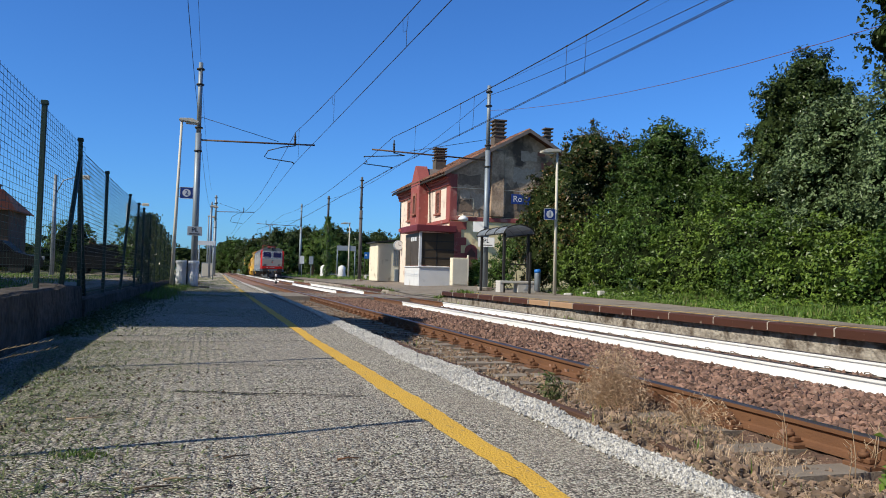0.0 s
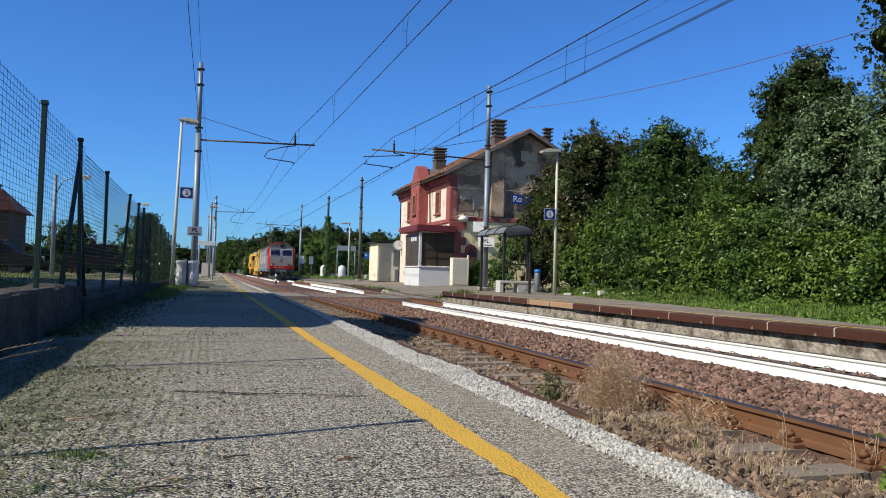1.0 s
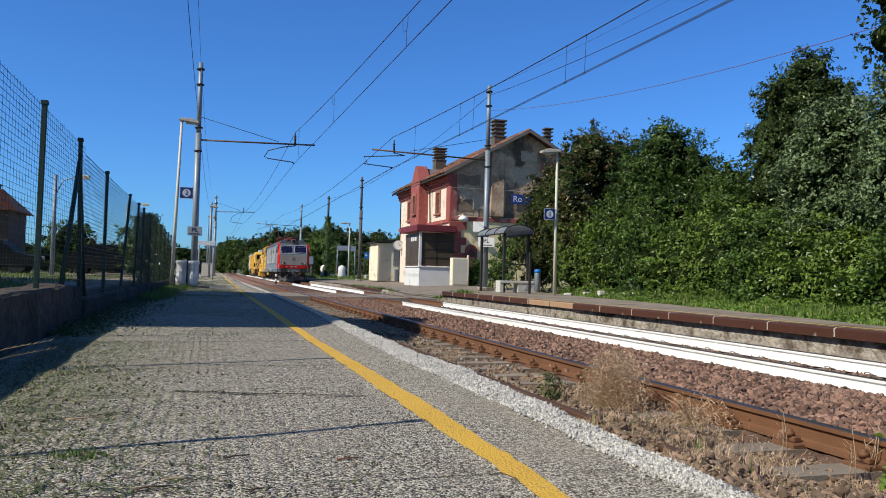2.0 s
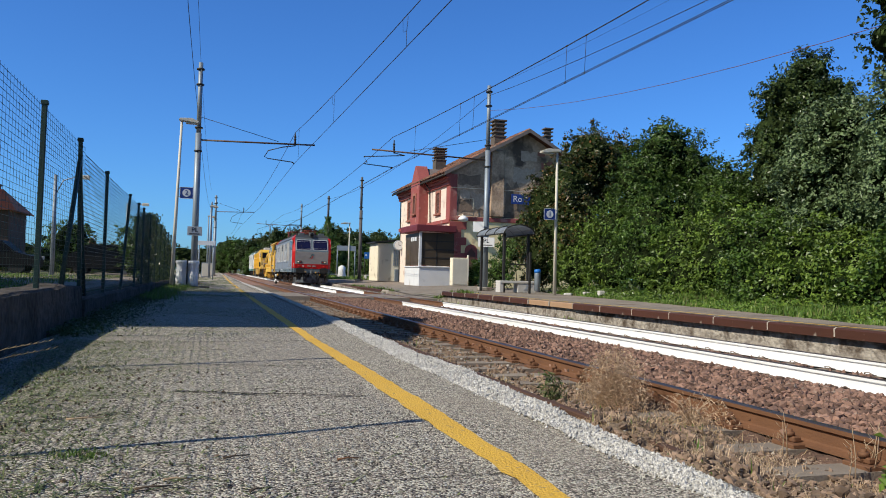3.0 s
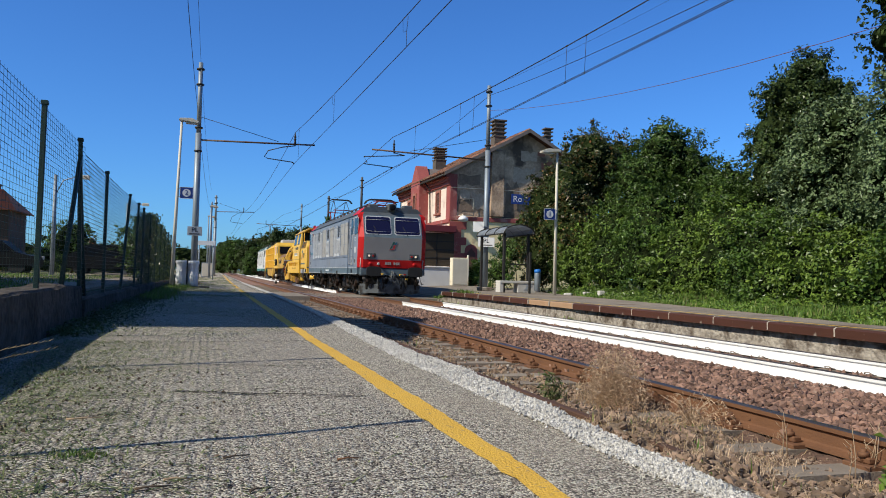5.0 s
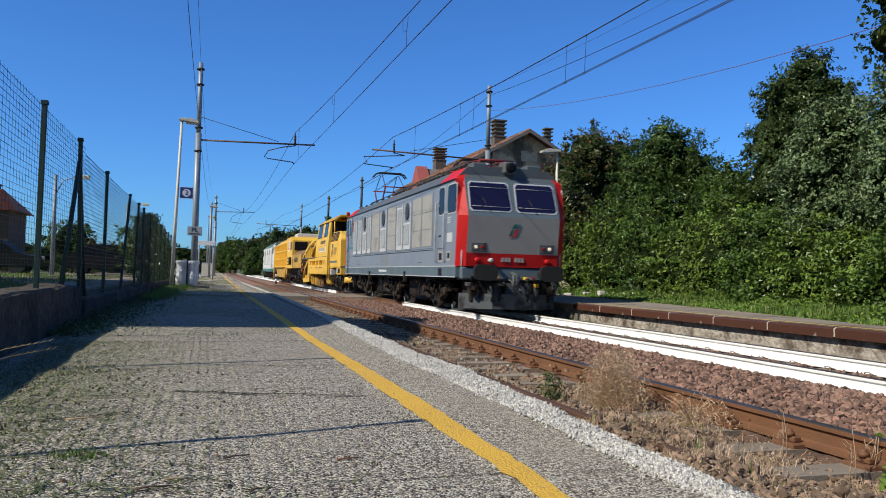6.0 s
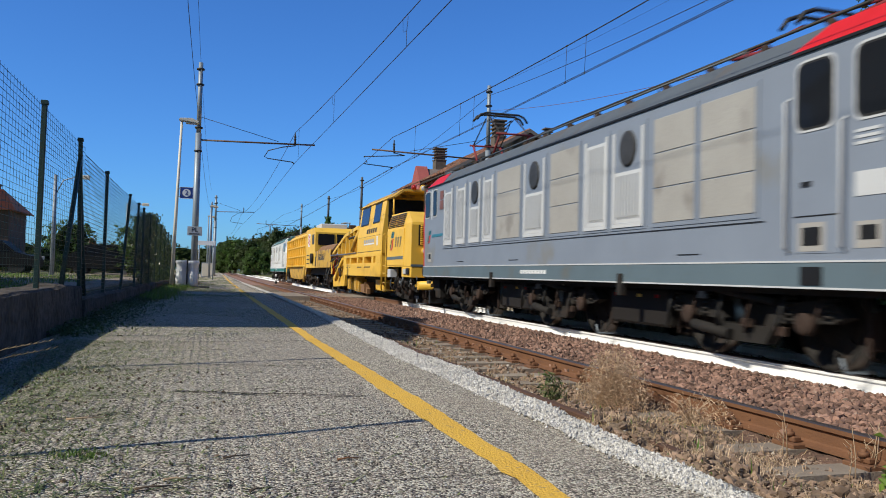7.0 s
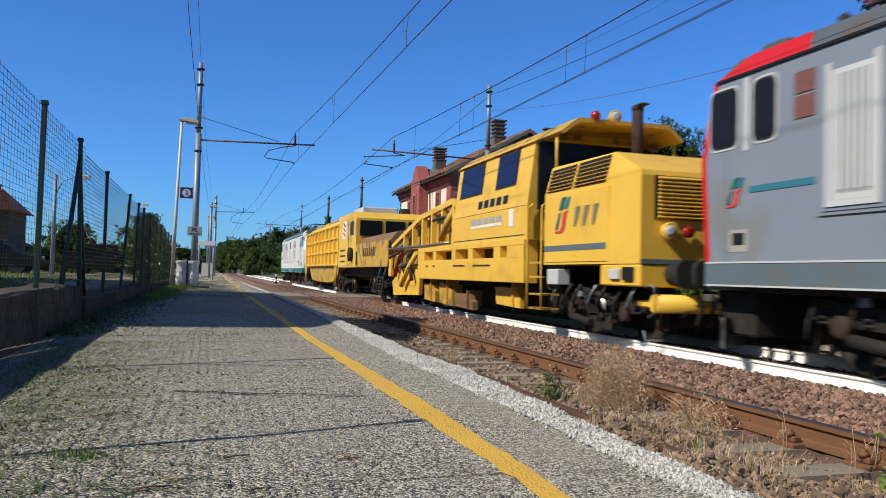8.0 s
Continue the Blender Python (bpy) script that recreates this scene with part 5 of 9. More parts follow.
    box(bm, X0 - .06, X0 - .001, Y0, Y0 + .75, 4.5, ZE - .1, .01)
    box(bm, X0 - .22, X0 - .001, Y0 - .1, Y1, 6.95, 7.15, .02)
    box(bm, X0 - .14, X0 - .001, Y0 - .1, Y1, 6.7, 6.95, .02)
    box(bm, X0 - .35, X0 - .001, Y0 - .1, Y1, 7.15, 7.45, .02)
    box(bm, X0 - .1, X0 - .001, Y0, Y1, 4.3, 4.55, .02)
    part("cornice", bm, M["maroon"], s, "moulded maroon cornice under the eaves")
    # parapet gable bay
    bm = bmesh.new()
    prism(bm, [(52.75, .2), (55.1, .2), (55.1, 7.40), (54.95, 7.55), (54.1, 8.58), (53.92, 8.68), (53.74, 8.58), (52.9, 7.60), (52.75, 7.45)], "x", X0 - .66, X0 + .15)
    part("parapet_bay", bm, M["maroon"], s, "projecting bay with a pointed pink-red gable")
    for a, b in ((52.75, 53.92), (55.1, 53.92)):
        bm = bmesh.new()
        prism(bm, [(a, 7.38), (b, 8.40), (b, 8.52), (a, 7.50)], "x", X0 + .16, X0 + 1.5)
        part("dormer_roof", bm, M["board_brown"], s)
    bm = bmesh.new()
    box(bm, X0, X1, Y1 - T, Y1, ZQ - .4, ZE)
    box(bm, X1 - T, X1, Y0 + T, Y1 - T, ZQ - .4, ZE)
    part("rear_wall", bm, M["pink"], s)
    # roof
    for ex, sgn in ((X0 - .55, 1), (X1 + .55, -1)):
        ez = ZE - .25
        bm = bmesh.new()
        n = Vector((ez - ZR, 0, (XM - ex)))
        prism(bm, [(ex, ez), (XM, ZR + .05), (XM, ZR + .2), (ex, ez + .12)], "y", Y0 - .55, Y1 + .4)
        rf = part("roof_slope", bm, M["shutter"], s)
        if sgn > 0:
            roof_tiles(rf, ex - .08, ez + .13, Y0 - .6, Y1 + .45, XM, ZR + .22, 15)
    bm = bmesh.new()
    for ex in (X0 - .6, X1 + .6):
        prism(bm, [(ex, ZE - .33), (XM, ZR - .02), (XM, ZR + .22), (ex, ZE - .1)], "y", Y0 - .62, Y0 - .55)
    part("bargeboard", bm, M["board_brown"], s, "weathered brown-grey bargeboard")
    bm = bmesh.new()
    tube(bm, [(X0 - .6, Y0 - .5, ZE - .3), (X0 - .6, Y1 + .3, ZE - .3)], .07, 8)
    tube(bm, [(X0 - .55, 51.7, ZE - .3), (X0 - .2, 51.7, ZE - .8), (X0 - .12, 51.7, 4.5)], .045, 8)
    part("gutter", bm, M["dark_iron"], s)
    bm = bmesh.new()
    tube(bm, [(X0 + .9, Y0 - .12, 5.9), (16.2, Y0 - .12, 5.9), (16.2, Y0 - .12, 4.8), (15.2, Y0 - .15, 4.75)], .03, 6)
    tube(bm, [(X0, Y0 - .1, 6.55), (22, Y0 - .1, 6.5)], .02, 5)
    part("cable_conduit", bm, M["galv_pale"], s)
    # arched door and sign on the gable
    bm = bmesh.new()
    pts = [(15.72, .35), (16.56, .35), (16.56, 2.55)] + [(16.14 + .42 * math.cos(a), 2.55 + .42 * math.sin(a)) for a in np.linspace(.3, 2.84, 7)] + [(15.72, 2.55)]
    prism(bm, pts, "y", Y0 - .08, Y0 - .001)
    part("door", bm, M["maroon"], s, "maroon arched doorway surround")
    bm = bmesh.new()
    prism(bm, [(15.86, .36), (16.42, .36), (16.42, 2.4), (16.14, 2.72), (15.86, 2.4)], "y", Y0 - .10, Y0 - .081)
    part("door_leaf", bm, M["shutter"], s)
    t = plate_sign("station_name_sign", "blue station name sign with white letters, half hidden by leaves", 19.92, Y0 - .15, 6.0, 2.3, .64, M["sign_blue"])
    words("Ro", .56, .003, M["sign_white"], t, Matrix.Translation((-.72, -.018, 0)) @ FACE_S)
    lamp = thing("wall_lamp", "round white wall lamp on the gable", "lamp", (15.45, Y0 - .15, 4.55))
    bm = bmesh.new()
    lathe(bm, [(.05, -.2), (.3, -.1), (.34, .0), (.2, .15), (.05, .2)], (0, -.25, 0), "z", 14)
    part("shade", bm, M["sign_white"], lamp)
    bm = bmesh.new()
    tube(bm, [(0, .15, .25), (0, -.1, .3), (0, -.25, .18)], .03, 6)
    part("bracket", bm, M["galv_pale"], lamp)
    chimney(18.75, 50, 9.5, 11.5, .82)
    chimney(22.4, 50, 9.3, 11.25, .52, "slim sooty chimney with stacked vents")
    chimney(16.1, 55, 8.6, 10.15, .8)


def booth():
    b = thing("signal_booth", "glazed booth with white dado and maroon flat roof", "kiosk", (0, 0, 0))
    X0, X1, Y0, Y1 = 12.70, 14.98, 47.3, 51.0
    bm = bmesh.new()
    box(bm, X0, X1, Y0, Y0 + .12, ZQ - .1, 1.42, .01)
    part("dado", bm, M["booth_white"], b)
    bm = bmesh.new()
    box(bm, X0, X0 + .12, Y0 + .121, Y1, ZQ - .1, 1.42, .01)
    part("dado", bm, M["booth_white"], b)
    bm = bmesh.new()
    box(bm, X0 - .06, X1, Y0 - .06, Y1, 1.425, 1.5, .01)
    part("sill", bm, M["booth_white"], b)
    bm = bmesh.new()
    box(bm, X0 - .3, X1, Y0 - .35, Y1 + .2, 3.66, 4.07, .03)
    part("roof", bm, M["maroon_dark"], b)
    bm = bmesh.new()
    box(bm, X0 - .02, X0 + .14, Y0 - .02, Y0 + .14, 1.5, 3.66, .01)
    part("corner_post", bm, M["booth_white"], b)
    n = 0
    for z0, z1 in ((1.52, 2.0), (2.06, 2.52), (2.58, 3.04), (3.10, 3.6)):
        for x0, x1 in ((X0 + .16, X0 + 1.1), (X0 + 1.16, X1 - .02)):
            bm = bmesh.new()
            box(bm, x0, x1, Y0 + .05, Y0 + .07, z0, z1)
            part("pane", bm, M["booth_glass"], b).visible_shadow = False
    bm = bmesh.new()
    for z in (2.0, 2.52, 3.04):
        box(bm, X0 + .14, X1, Y0 + .03, Y0 + .09, z, z + .06)
    box(bm, X0 + 1.1, X0 + 1.16, Y0 + .03, Y0 + .09, 1.5, 3.62)
    part("glazing_bar", bm, M["dark_iron"], b)
    for y0, y1 in ((Y0 + .16, Y0 + 2.3), (Y0 + 2.36, Y1)):
        bm = bmesh.new()
        box(bm, X0 + .04, X0 + .06, y0, y1, 1.52, 3.6)
        part("pane", bm, M["booth_glass"], b).visible_shadow = False
    bm = bmesh.new()
    for k in range(3):
        box(bm, X0 + .02, X0 + .039, Y0 + .9 + .5 * k, Y0 + 1.25 + .5 * k, 3.1, 3.35)
    part("text_bar", bm, M["sign_white"], b)
    # cream cabinet next to it
    c = thing("utility_cabinet", "tall cream metal utility cabinet", "cabinet", (14.15, 45.0, ZQ))
    bm = bmesh.new()
    box(bm, 0, 1.0, 0, .5, 0, 1.68, .02)
    part("body", bm, M["cream_wall"], c)
    bm = bmesh.new()
    box(bm, .04, .94, -.02, -.002, .08, 1.6, .008)
    part("door", bm, M["galv_pale"], c)
    bm = bmesh.new()
    box(bm, .94, 1.03, -.02, .1, 0, 1.86, .008)
    part("side_post", bm, M["cream_wall"], c)
    # round clock on an arm
    k = thing("station_clock", "round white station clock on a bracket", "clock", (14.4, 60, 3.2))
    bm = bmesh.new()
    lathe(bm, [(.36, -.1), (.4, -.08), (.4, .08), (.36, .1)], (0, 0, 0), "y", 20)
    part("case", bm, M["sign_grey"], k)
    bm = bmesh.new()
    lathe(bm, [(.33, -.115), (.33, -.105)], (0, 0, 0), "y", 20)
    part("dial", bm, M["sign_white"], k)
    bm = bmesh.new()
    box(bm, -.01, .01, -.122, -.116, -.02, .26)
    box(bm, -.02, .18, -.122, -.116, -.012, .012)
    part("pointer", bm, M["black"], k)
    # cream service hut beyond
    h = thing("service_hut", "small cream service hut with a dark flat roof", "hut", (13.6, 64, ZQ))
    bm = bmesh.new()
    box(bm, 0, 2.4, 0, 3.4, 0, 3.15, .02)
    part("wall", bm, M["cream_wall"], h)
    bm = bmesh.new()
    prism(bm, [(-.25, 3.15), (2.6, 3.45), (2.6, 3.57), (-.25, 3.27)], "y", -.25, 3.6)
    part("roof", bm, M["dark_iron"], h)
    bm = bmesh.new()
    for k in range(5):
        box(bm, 1.35 + k * .16, 1.45 + k * .16, -.04, -.005, 1.3, 2.6)
    part("window_grille", bm, M["galv"], h)
    bm = bmesh.new()
    box(bm, 1.45, 2.1, -.35, -.01, 0, 1.0, .01)
    part("meter_box", bm, M["galv"], h)


fence()
overhead()
station()
booth()
furniture()
crossing()


# ---- plants
def bush(label, at, blobs, n, size, material, name="bush"):
    t = thing(name, label, "bush", at)
    bm = bmesh.new()
    for b in blobs:
        tube(bm, [(b[0] * .5, b[1] * .5, -.15), (b[0] * .8, b[1] * .8, b[2] * .5), (b[0], b[1], b[2])], .03, 5, .01)
    part("twig_core", bm, M["bark"], t, kind="stuff")
    heart(t, blobs, M["shaded_inner_leaf"], .55, 40, 22)
    p, d = blob_points(blobs, n, .22, .2)
    k = (p[:, 2] > .0) & pockets(p, 1.0)
    leaves("foliage", p[k], d[k], size, material, t)
    return t


def hedge_side():
    Z = ZQ - .1
    bush("ivy-grown bush against the station gable", (15.8, 38, Z), [(-1.3, 0, .9, .7, 1.2, .9), (-.5, 0, 2.2, .8, 1.6, 1.1), (.5, 0, 3.3, .7, 1.6, 1.0), (1.6, .5, 2.6, 1.0, 2.0, 1.8), (2.4, .8, 4.6, .8, 2.0, 1.4), (3.4, .8, 5.6, .8, 1.8, 1.4)], 40000, .115, M["leaf_mid"])
    bush("leafy bush beside the utility cabinet", (15.55, 45.6, Z), [(0, 0, .7, .38, .5, .75), (.5, .2, 1.0, .45, .5, .9)], 5000, .12, M["leaf_mid"])
    tree("dense_tree", "dark evergreen tree with russet-tinged leaves", (15.9, 31.2, Z), [(.15, 0, 6.2, 1.25, 1.5, 1.25), (1.3, -.3, 5.8, 1.0, 1.2, 1.3), (-2.0, .3, 3.7, .8, 1.2, 1.3), (-2.1, .2, 1.7, .8, 1.2, 1.6), (-1.1, -.4, 4.5, 1.4, 1.5, 1.5), (.9, .4, 4.8, 1.3, 1.5, 1.7), (-1.3, -.4, 2.6, 1.4, 1.9, 1.8), (.4, -1.2, 1.6, 1.7, 1.9, 1.6)], 70000, .135, M["leaf_russet"], spray=.30)
    tree("dense_tree", "leafy tree with a domed sunlit crown", (16.5, 26.0, Z), [(0, 0, 5.6, 1.2, 1.3, 1.05), (-.8, .2, 4.5, 1.2, 1.3, 1.3), (.9, -.2, 4.7, 1.1, 1.2, 1.3), (-.9, -.9, 2.8, 1.3, 1.4, 1.6), (.5, -1.3, 3.0, 1.3, 1.4, 1.5), (-.6, 1.2, 2.8, 1.4, 1.3, 1.8)], 62000, .125, M["leaf_deep"], rough=.22)
    tree("dense_tree", "dark leafy tree in the hedgerow", (17.3, 22.9, Z), [(0, .3, 3.9, 1.0, 1.1, 1.0), (-.6, -.6, 2.6, 1.2, 1.3, 1.4), (.5, -1.2, 3.1, .9, 1.0, 1.1)], 30000, .125, M["leaf_deep"])
    tree("tall_tree", "tall dark broadleaf tree with a dense domed crown", (18.7, 21.4, Z), [(.25, 0, 7.65, .8, 1.0, .85), (-.45, .1, 6.85, .95, 1.1, 1.0), (.9, -.1, 6.8, 1.0, 1.1, 1.0), (-.85, .1, 5.5, 1.0, 1.2, 1.15), (1.15, -.2, 5.3, 1.1, 1.2, 1.2), (.1, -.7, 5.6, 1.15, 1.2, 1.3), (-1.05, -.2, 4.2, 1.05, 1.3, 1.3), (.9, -.5, 4.0, 1.4, 1.3, 1.4), (-.6, -.5, 2.8, 1.4, 1.5, 1.5), (.9, -.6, 2.4, 1.6, 1.5, 1.5)], 78000, .125, M["leaf_dark"], .2, rough=.06, spray=.30)
    tree("pale_tree", "grey-green young tree with drooping sprays", (15.1, 16.1, Z), [(.1, 0, 4.75, .8, .9, .75), (-.1, .2, 4.0, .9, .9, .8), (-.6, .2, 3.3, .75, 1.0, .8), (.7, -.2, 3.6, .8, .9, .9), (-.5, -.5, 2.2, 1.0, 1.1, 1.0), (.5, -.7, 2.4, 1.0, 1.1, 1.1)], 40000, .115, M["leaf_silver"], .09, spray=.34)
    tree("pale_tree", "grey-green tree beside the path", (15.3, 14.1, Z), [(0, 0, 4.5, .95, 1.0, 1.0), (.3, .2, 5.3, .75, .8, .7), (-.5, -.3, 3.1, .9, 1.0, 1.1), (.3, -.7, 2.4, 1.2, 1.2, 1.4)], 38000, .115, M["leaf_silver"], .09, spray=.34)
    tree("pale_tree", "grey-green tree at the end of the hedge", (14.3, 10.2, Z), [(0, 0, 3.3, 1.5, 1.6, 1.8), (-.2, -.6, 2.0, 1.6, 1.8, 1.6)], 20000, .125, M["leaf_silver"], .09, spray=.34)
    # the row goes on behind the camera: unseen trees, added to block sky light
    for x, y, h in ((14.0, 5.5, 5.2), (14.4, .5, 6.0), (13.6, -5, 5.6), (14.6, -12, 7.0), (14.0, -20, 6.5)):
        tree("dense_tree", "unseen leafy tree added along the hedgerow to block sky light", (x, y, Z), [(0, 0, h * .62, 1.9, 2.2, h * .36), (-.3, 1.4, h * .4, 1.8, 2.0, h * .38)], 5000, .26, M["leaf_mid"])
    # low bramble along the grass
    for k, (x, y, w, h) in enumerate(((14.2, 29.0, .8, 2.2), (14.4, 26.4, 1.0, 2.7), (14.2, 23.6, 1.2, 2.6), (14.0, 21.0, 1.2, 2.0), (13.9, 18.8, 1.1, 2.2), (13.5, 16.8, 1.1, 1.7), (13.3, 14.9, 1.1, 1.6), (12.9, 12.9, 1.0, 1.3), (12.6, 11.2, 1.0, 1.5), (12.4, 9.4, 1.1, 1.7))):
        bush("tangle of brambles and climbers behind the grass", (x, y, ZQ - .1), [(0, 0, h * .55, w, 1.5, h * .55), (.5, .5, h * .9, w * .9, 1.2, h * .6), (-.2, -.8, h * .4, w * .8, 1.0, h * .45)], 12000, .10, M["leaf_mid"] if k % 3 == 2 else M["leaf_light"], "bramble")
    # overhanging branch of a tree beside the camera's view
    tree("overhanging_tree", "broadleaf tree whose branches hang into the sky", (12.9, 7.6, ZQ - .1), [(-2.85, 1.9, 4.55, .48, .5, .36), (-2.35, 1.75, 4.4, .5, .55, .42), (-2.6, 1.8, 5.1, .75, .6, .5), (-1.6, 1.5, 5.4, .8, .8, .6), (-.9, .8, 5.8, 1.1, 1.2, .9), (.0, .2, 5.2, 1.4, 1.6, 1.2)], 26000, .10, M["leaf_dark"], .13, rough=.1, spray=.22)
    # grass verge
    yy = np.linspace(-6, 31, 60)
    lo = np.interp(yy, [5, 10, 12.4, 17.6, 23.3, 30], [9.8, 9.95, 10.5, 11.45, 12.2, 13.2]) - .1
    v = np.stack([np.stack([lo + u, yy, .30 + .05 * u + rng.normal(0, .012, len(yy))], 1) for u in np.linspace(0, 4.5, 16)], 1).reshape(-1, 3)
    i = (np.arange(59)[:, None] * 16 + np.arange(15)[None]).ravel()[:, None]
    raw("verge", v, i + np.array([[0, 1, 17, 16]]), M["ground"], None, "grassy earth bank behind the far platform", "verge", "structure")
    n = 42000
    y = 5 + 24 * rng.random(n) ** 1.15
    lo = np.interp(y, [5, 10, 12.4, 17.6, 23.3, 30], [9.8, 9.95, 10.5, 11.45, 12.2, 13.2])
    x = lo + rng.random(n) ** .8 * np.interp(y, [5, 30], [3.2, 1.4])
    blades("verge_grass", x, y, np.full(n, .30) + .05 * (x - lo), np.full(n, .12) * (1 + .55 * np.sin(x * 3 + y) + .3 * np.sin(y * 1.1)) * (1 + .35 * np.clip(x - lo - .4, 0, 2)), M["grass"], "bright green tufted grass verge behind the far platform", "grass", width=.009)


def verge_cover():
    """Low leafy weeds over the verge, higher towards the hedge, in drifts."""
    n = 60000
    y = 5 + 24 * rng.random(n) ** 1.15
    lo = np.interp(y, [5, 10, 12.4, 17.6, 23.3, 30], [9.85, 10.0, 10.55, 11.5, 12.25, 13.2])
    x = lo + rng.random(n) ** .75 * np.interp(y, [5, 30], [3.2, 1.5])
    drift = .5 + .5 * np.sin(x * 2.3 + y * .9) * np.sin(y * 1.7 - x * 1.1) + .25 * np.sin(y * 4.3 + x * 5)
    z = .31 + np.clip(drift, .05, 1.2) * rng.random(n) ** .7 * (.12 + .30 * np.clip(x - lo - .2, 0, 1.6))
    k = rng.random(n) < .7
    for q, m, size, lab in ((k, "leaf_light", .075, "low pale leafy weeds on the verge"), (~k, "leaf_mid", .09, "low leafy ground cover on the verge")):
        leaves("ground_cover", np.stack([x, y, z], 1)[q], np.tile([-.25, -.25, 1.0], (q.sum(), 1)), size, M[m], None, lab, "ground cover", "stuff", jitter=.5)
    # a few blocks of stone and rubbish at the foot of the hedge
    for x, y, sx, sz in ((12.95, 25.2, .28, .16), (12.8, 23.9, .2, .24), (12.75, 22.5, .24, .12), (12.55, 25.9, .3, .1)):
        bm = bmesh.new()
        box(bm, -sx / 2, sx / 2, -.1, .1, 0, sz, .02)
        st = tagged(part("kerb_stone", bm, M["concrete_pale"]), "pale loose stone block at the foot of the hedge", "stone", "loose stone blocks")
        st.matrix_basis = pose(x, y, ZQ - .02, 0, 0, x * 70)


def near_weeds():
    n = 3600
    y = 1.4 + 13 * rng.random(n) ** 1.5
    x = -1.25 + np.abs(rng.normal(0, .33, n))
    blades("platform_grass", x, y, np.full(n, ZP), rng.uniform(.01, .035, n), M["grass_mown"], "sparse grass creeping over the platform asphalt", "grass", lean=4.0, width=.0025)
    n = 10500
    y = 2.0 + 5.2 * rng.random(n) ** 1.2
    x = -1.1 + np.abs(rng.normal(0, .55, n))
    blades("mown_grass", x, y, np.full(n, ZP + .002), rng.uniform(.004, .011, n), M["grass_mown"], "wilted grass clippings lying flat on the asphalt", "grass", lean=8.0, width=.003)
    # longer lying straws, loose twigs and crumbs of soil
    n = 900
    y = 2.3 + 3.2 * rng.random(n) ** 1.3
    x = -1.05 + np.abs(rng.normal(0, .38, n))
    blades("mown_grass", x, y, np.full(n, ZP + .006), rng.uniform(.006, .016, n), M["grass_mown"], "long wilted straws lying on the asphalt", "grass", lean=9.0, width=.0022)
    n = 420
    y = 2.2 + 3.0 * rng.random(n)
    x = -1.0 + np.abs(rng.normal(0, .5, n))
    stones("soil_crumbs", x, y, np.full(n, ZP + .003), rng.uniform(.003, .011, n), M["bark"], "dark crumbs of soil and bark on the asphalt", "litter", small=True)
    for x, y, a, ln, m in ((-.06, 2.46, -4, .075, "weed_brown"), (.12, 2.72, 20, .09, "bark"), (-.93, 3.28, 12, .26, "bark"), (-.98, 2.96, 8, .16, "weed_brown"), (.16, 2.30, 35, .05, "bark"), (-.62, 2.52, 30, .12, "bark"), (.48, 2.62, 5, .08, "rust"), (-.45, 3.5, 6, .14, "weed_brown"), (-.12, 2.38, 8, .1, "bark")):
        t = thing("twig", "small dry twig lying on the asphalt", "twig", (x, y, ZP + .006), a, group="twigs on the platform")
        bm = bmesh.new()
        tube(bm, [(-ln / 2, 0, 0), (-.1 * ln, .004, .003), (ln / 2, -.002, .001)], .0042, 6, .002)
        tube(bm, [(-.1 * ln, .004, .003), (.12 * ln, .018, .008)], .0025, 5, .001)
        part("stem", bm, M[m], t)
    # mossy weeds in the shade of the wall
    n = 9000
    y = 7.5 + 24 * rng.random(n) ** 1.2
    x = -1.3 + np.abs(rng.normal(0, .26, n)) * np.interp(y, [6, 9, 16, 30], [.4, .9, 1.2, .9])
    z = ZP + .01 + .10 * rng.random(n) * np.clip(1 - (x + 1.3) / .7, .1, 1) * np.interp(y, [6, 12], [.5, 1])
    leaves("wall_foot_weeds", np.stack([x, y, z], 1), np.tile([.1, -.1, 1.0], (n, 1)), .030, M["leaf_dark"], None, "low dark weeds and moss along the foot of the wall", "weeds", "stuff", jitter=.6)
    n = 12000
    y = 7.5 + 17 * rng.random(n)
    x = -1.2 + 2.1 * rng.random(n) ** 1.2
    k = np.sin(x * 3 + y * 1.1) + np.sin(y * 1.7 - x) > -.3
    blades("mown_grass", x[k], y[k], np.full(k.sum(), ZP + .002), rng.uniform(.004, .011, k.sum()), M["grass_mown"], "wilted grass clippings lying flat on the asphalt", "grass", lean=8.0, width=.005)
    for cx, cy, m, h in ((-.40, 2.86, "grass", .022), (-.36, 2.82, "grass", .02)):
        n = 110
        blades("grass_tuft", cx + rng.normal(0, .05, n), cy + rng.normal(0, .03, n), np.full(n, ZP), np.full(n, h), M[m], "small green tuft growing out of a crack", "grass", lean=.9, width=.002)
    t = thing("tall_grass", "tall seeding grass stems arching out by the wall", "grass", (-1.12, 3.75, ZP))
    for k in range(11):
        bm = bmesh.new()
        a, h, l = rnd.uniform(-.9, .5), rnd.uniform(.26, .46), rnd.uniform(.15, .5)
        p = [Vector((rnd.uniform(-.05, .05) + l * math.cos(a) * u * u, rnd.uniform(-.01, .01) + l * math.sin(a) * u * u, h * (u - .22 * u ** 3))) for u in (0, .3, .55, .8, 1)]
        tube(bm, p, .0022, 4, .0012)
        for u in range(7):
            q = p[3].lerp(p[4], u / 6)
            tube(bm, [q, q + Vector((.016, rnd.uniform(-.008, .008), .010))], .0016, 4, .0006)
        part("stem", bm, M["grass_dry"], t)
    n = 5000
    y = rng.uniform(16, 31, n)
    x = -1.2 + np.abs(rng.normal(0, .25, n)) + np.clip((y - 22) * .04, 0, .4)
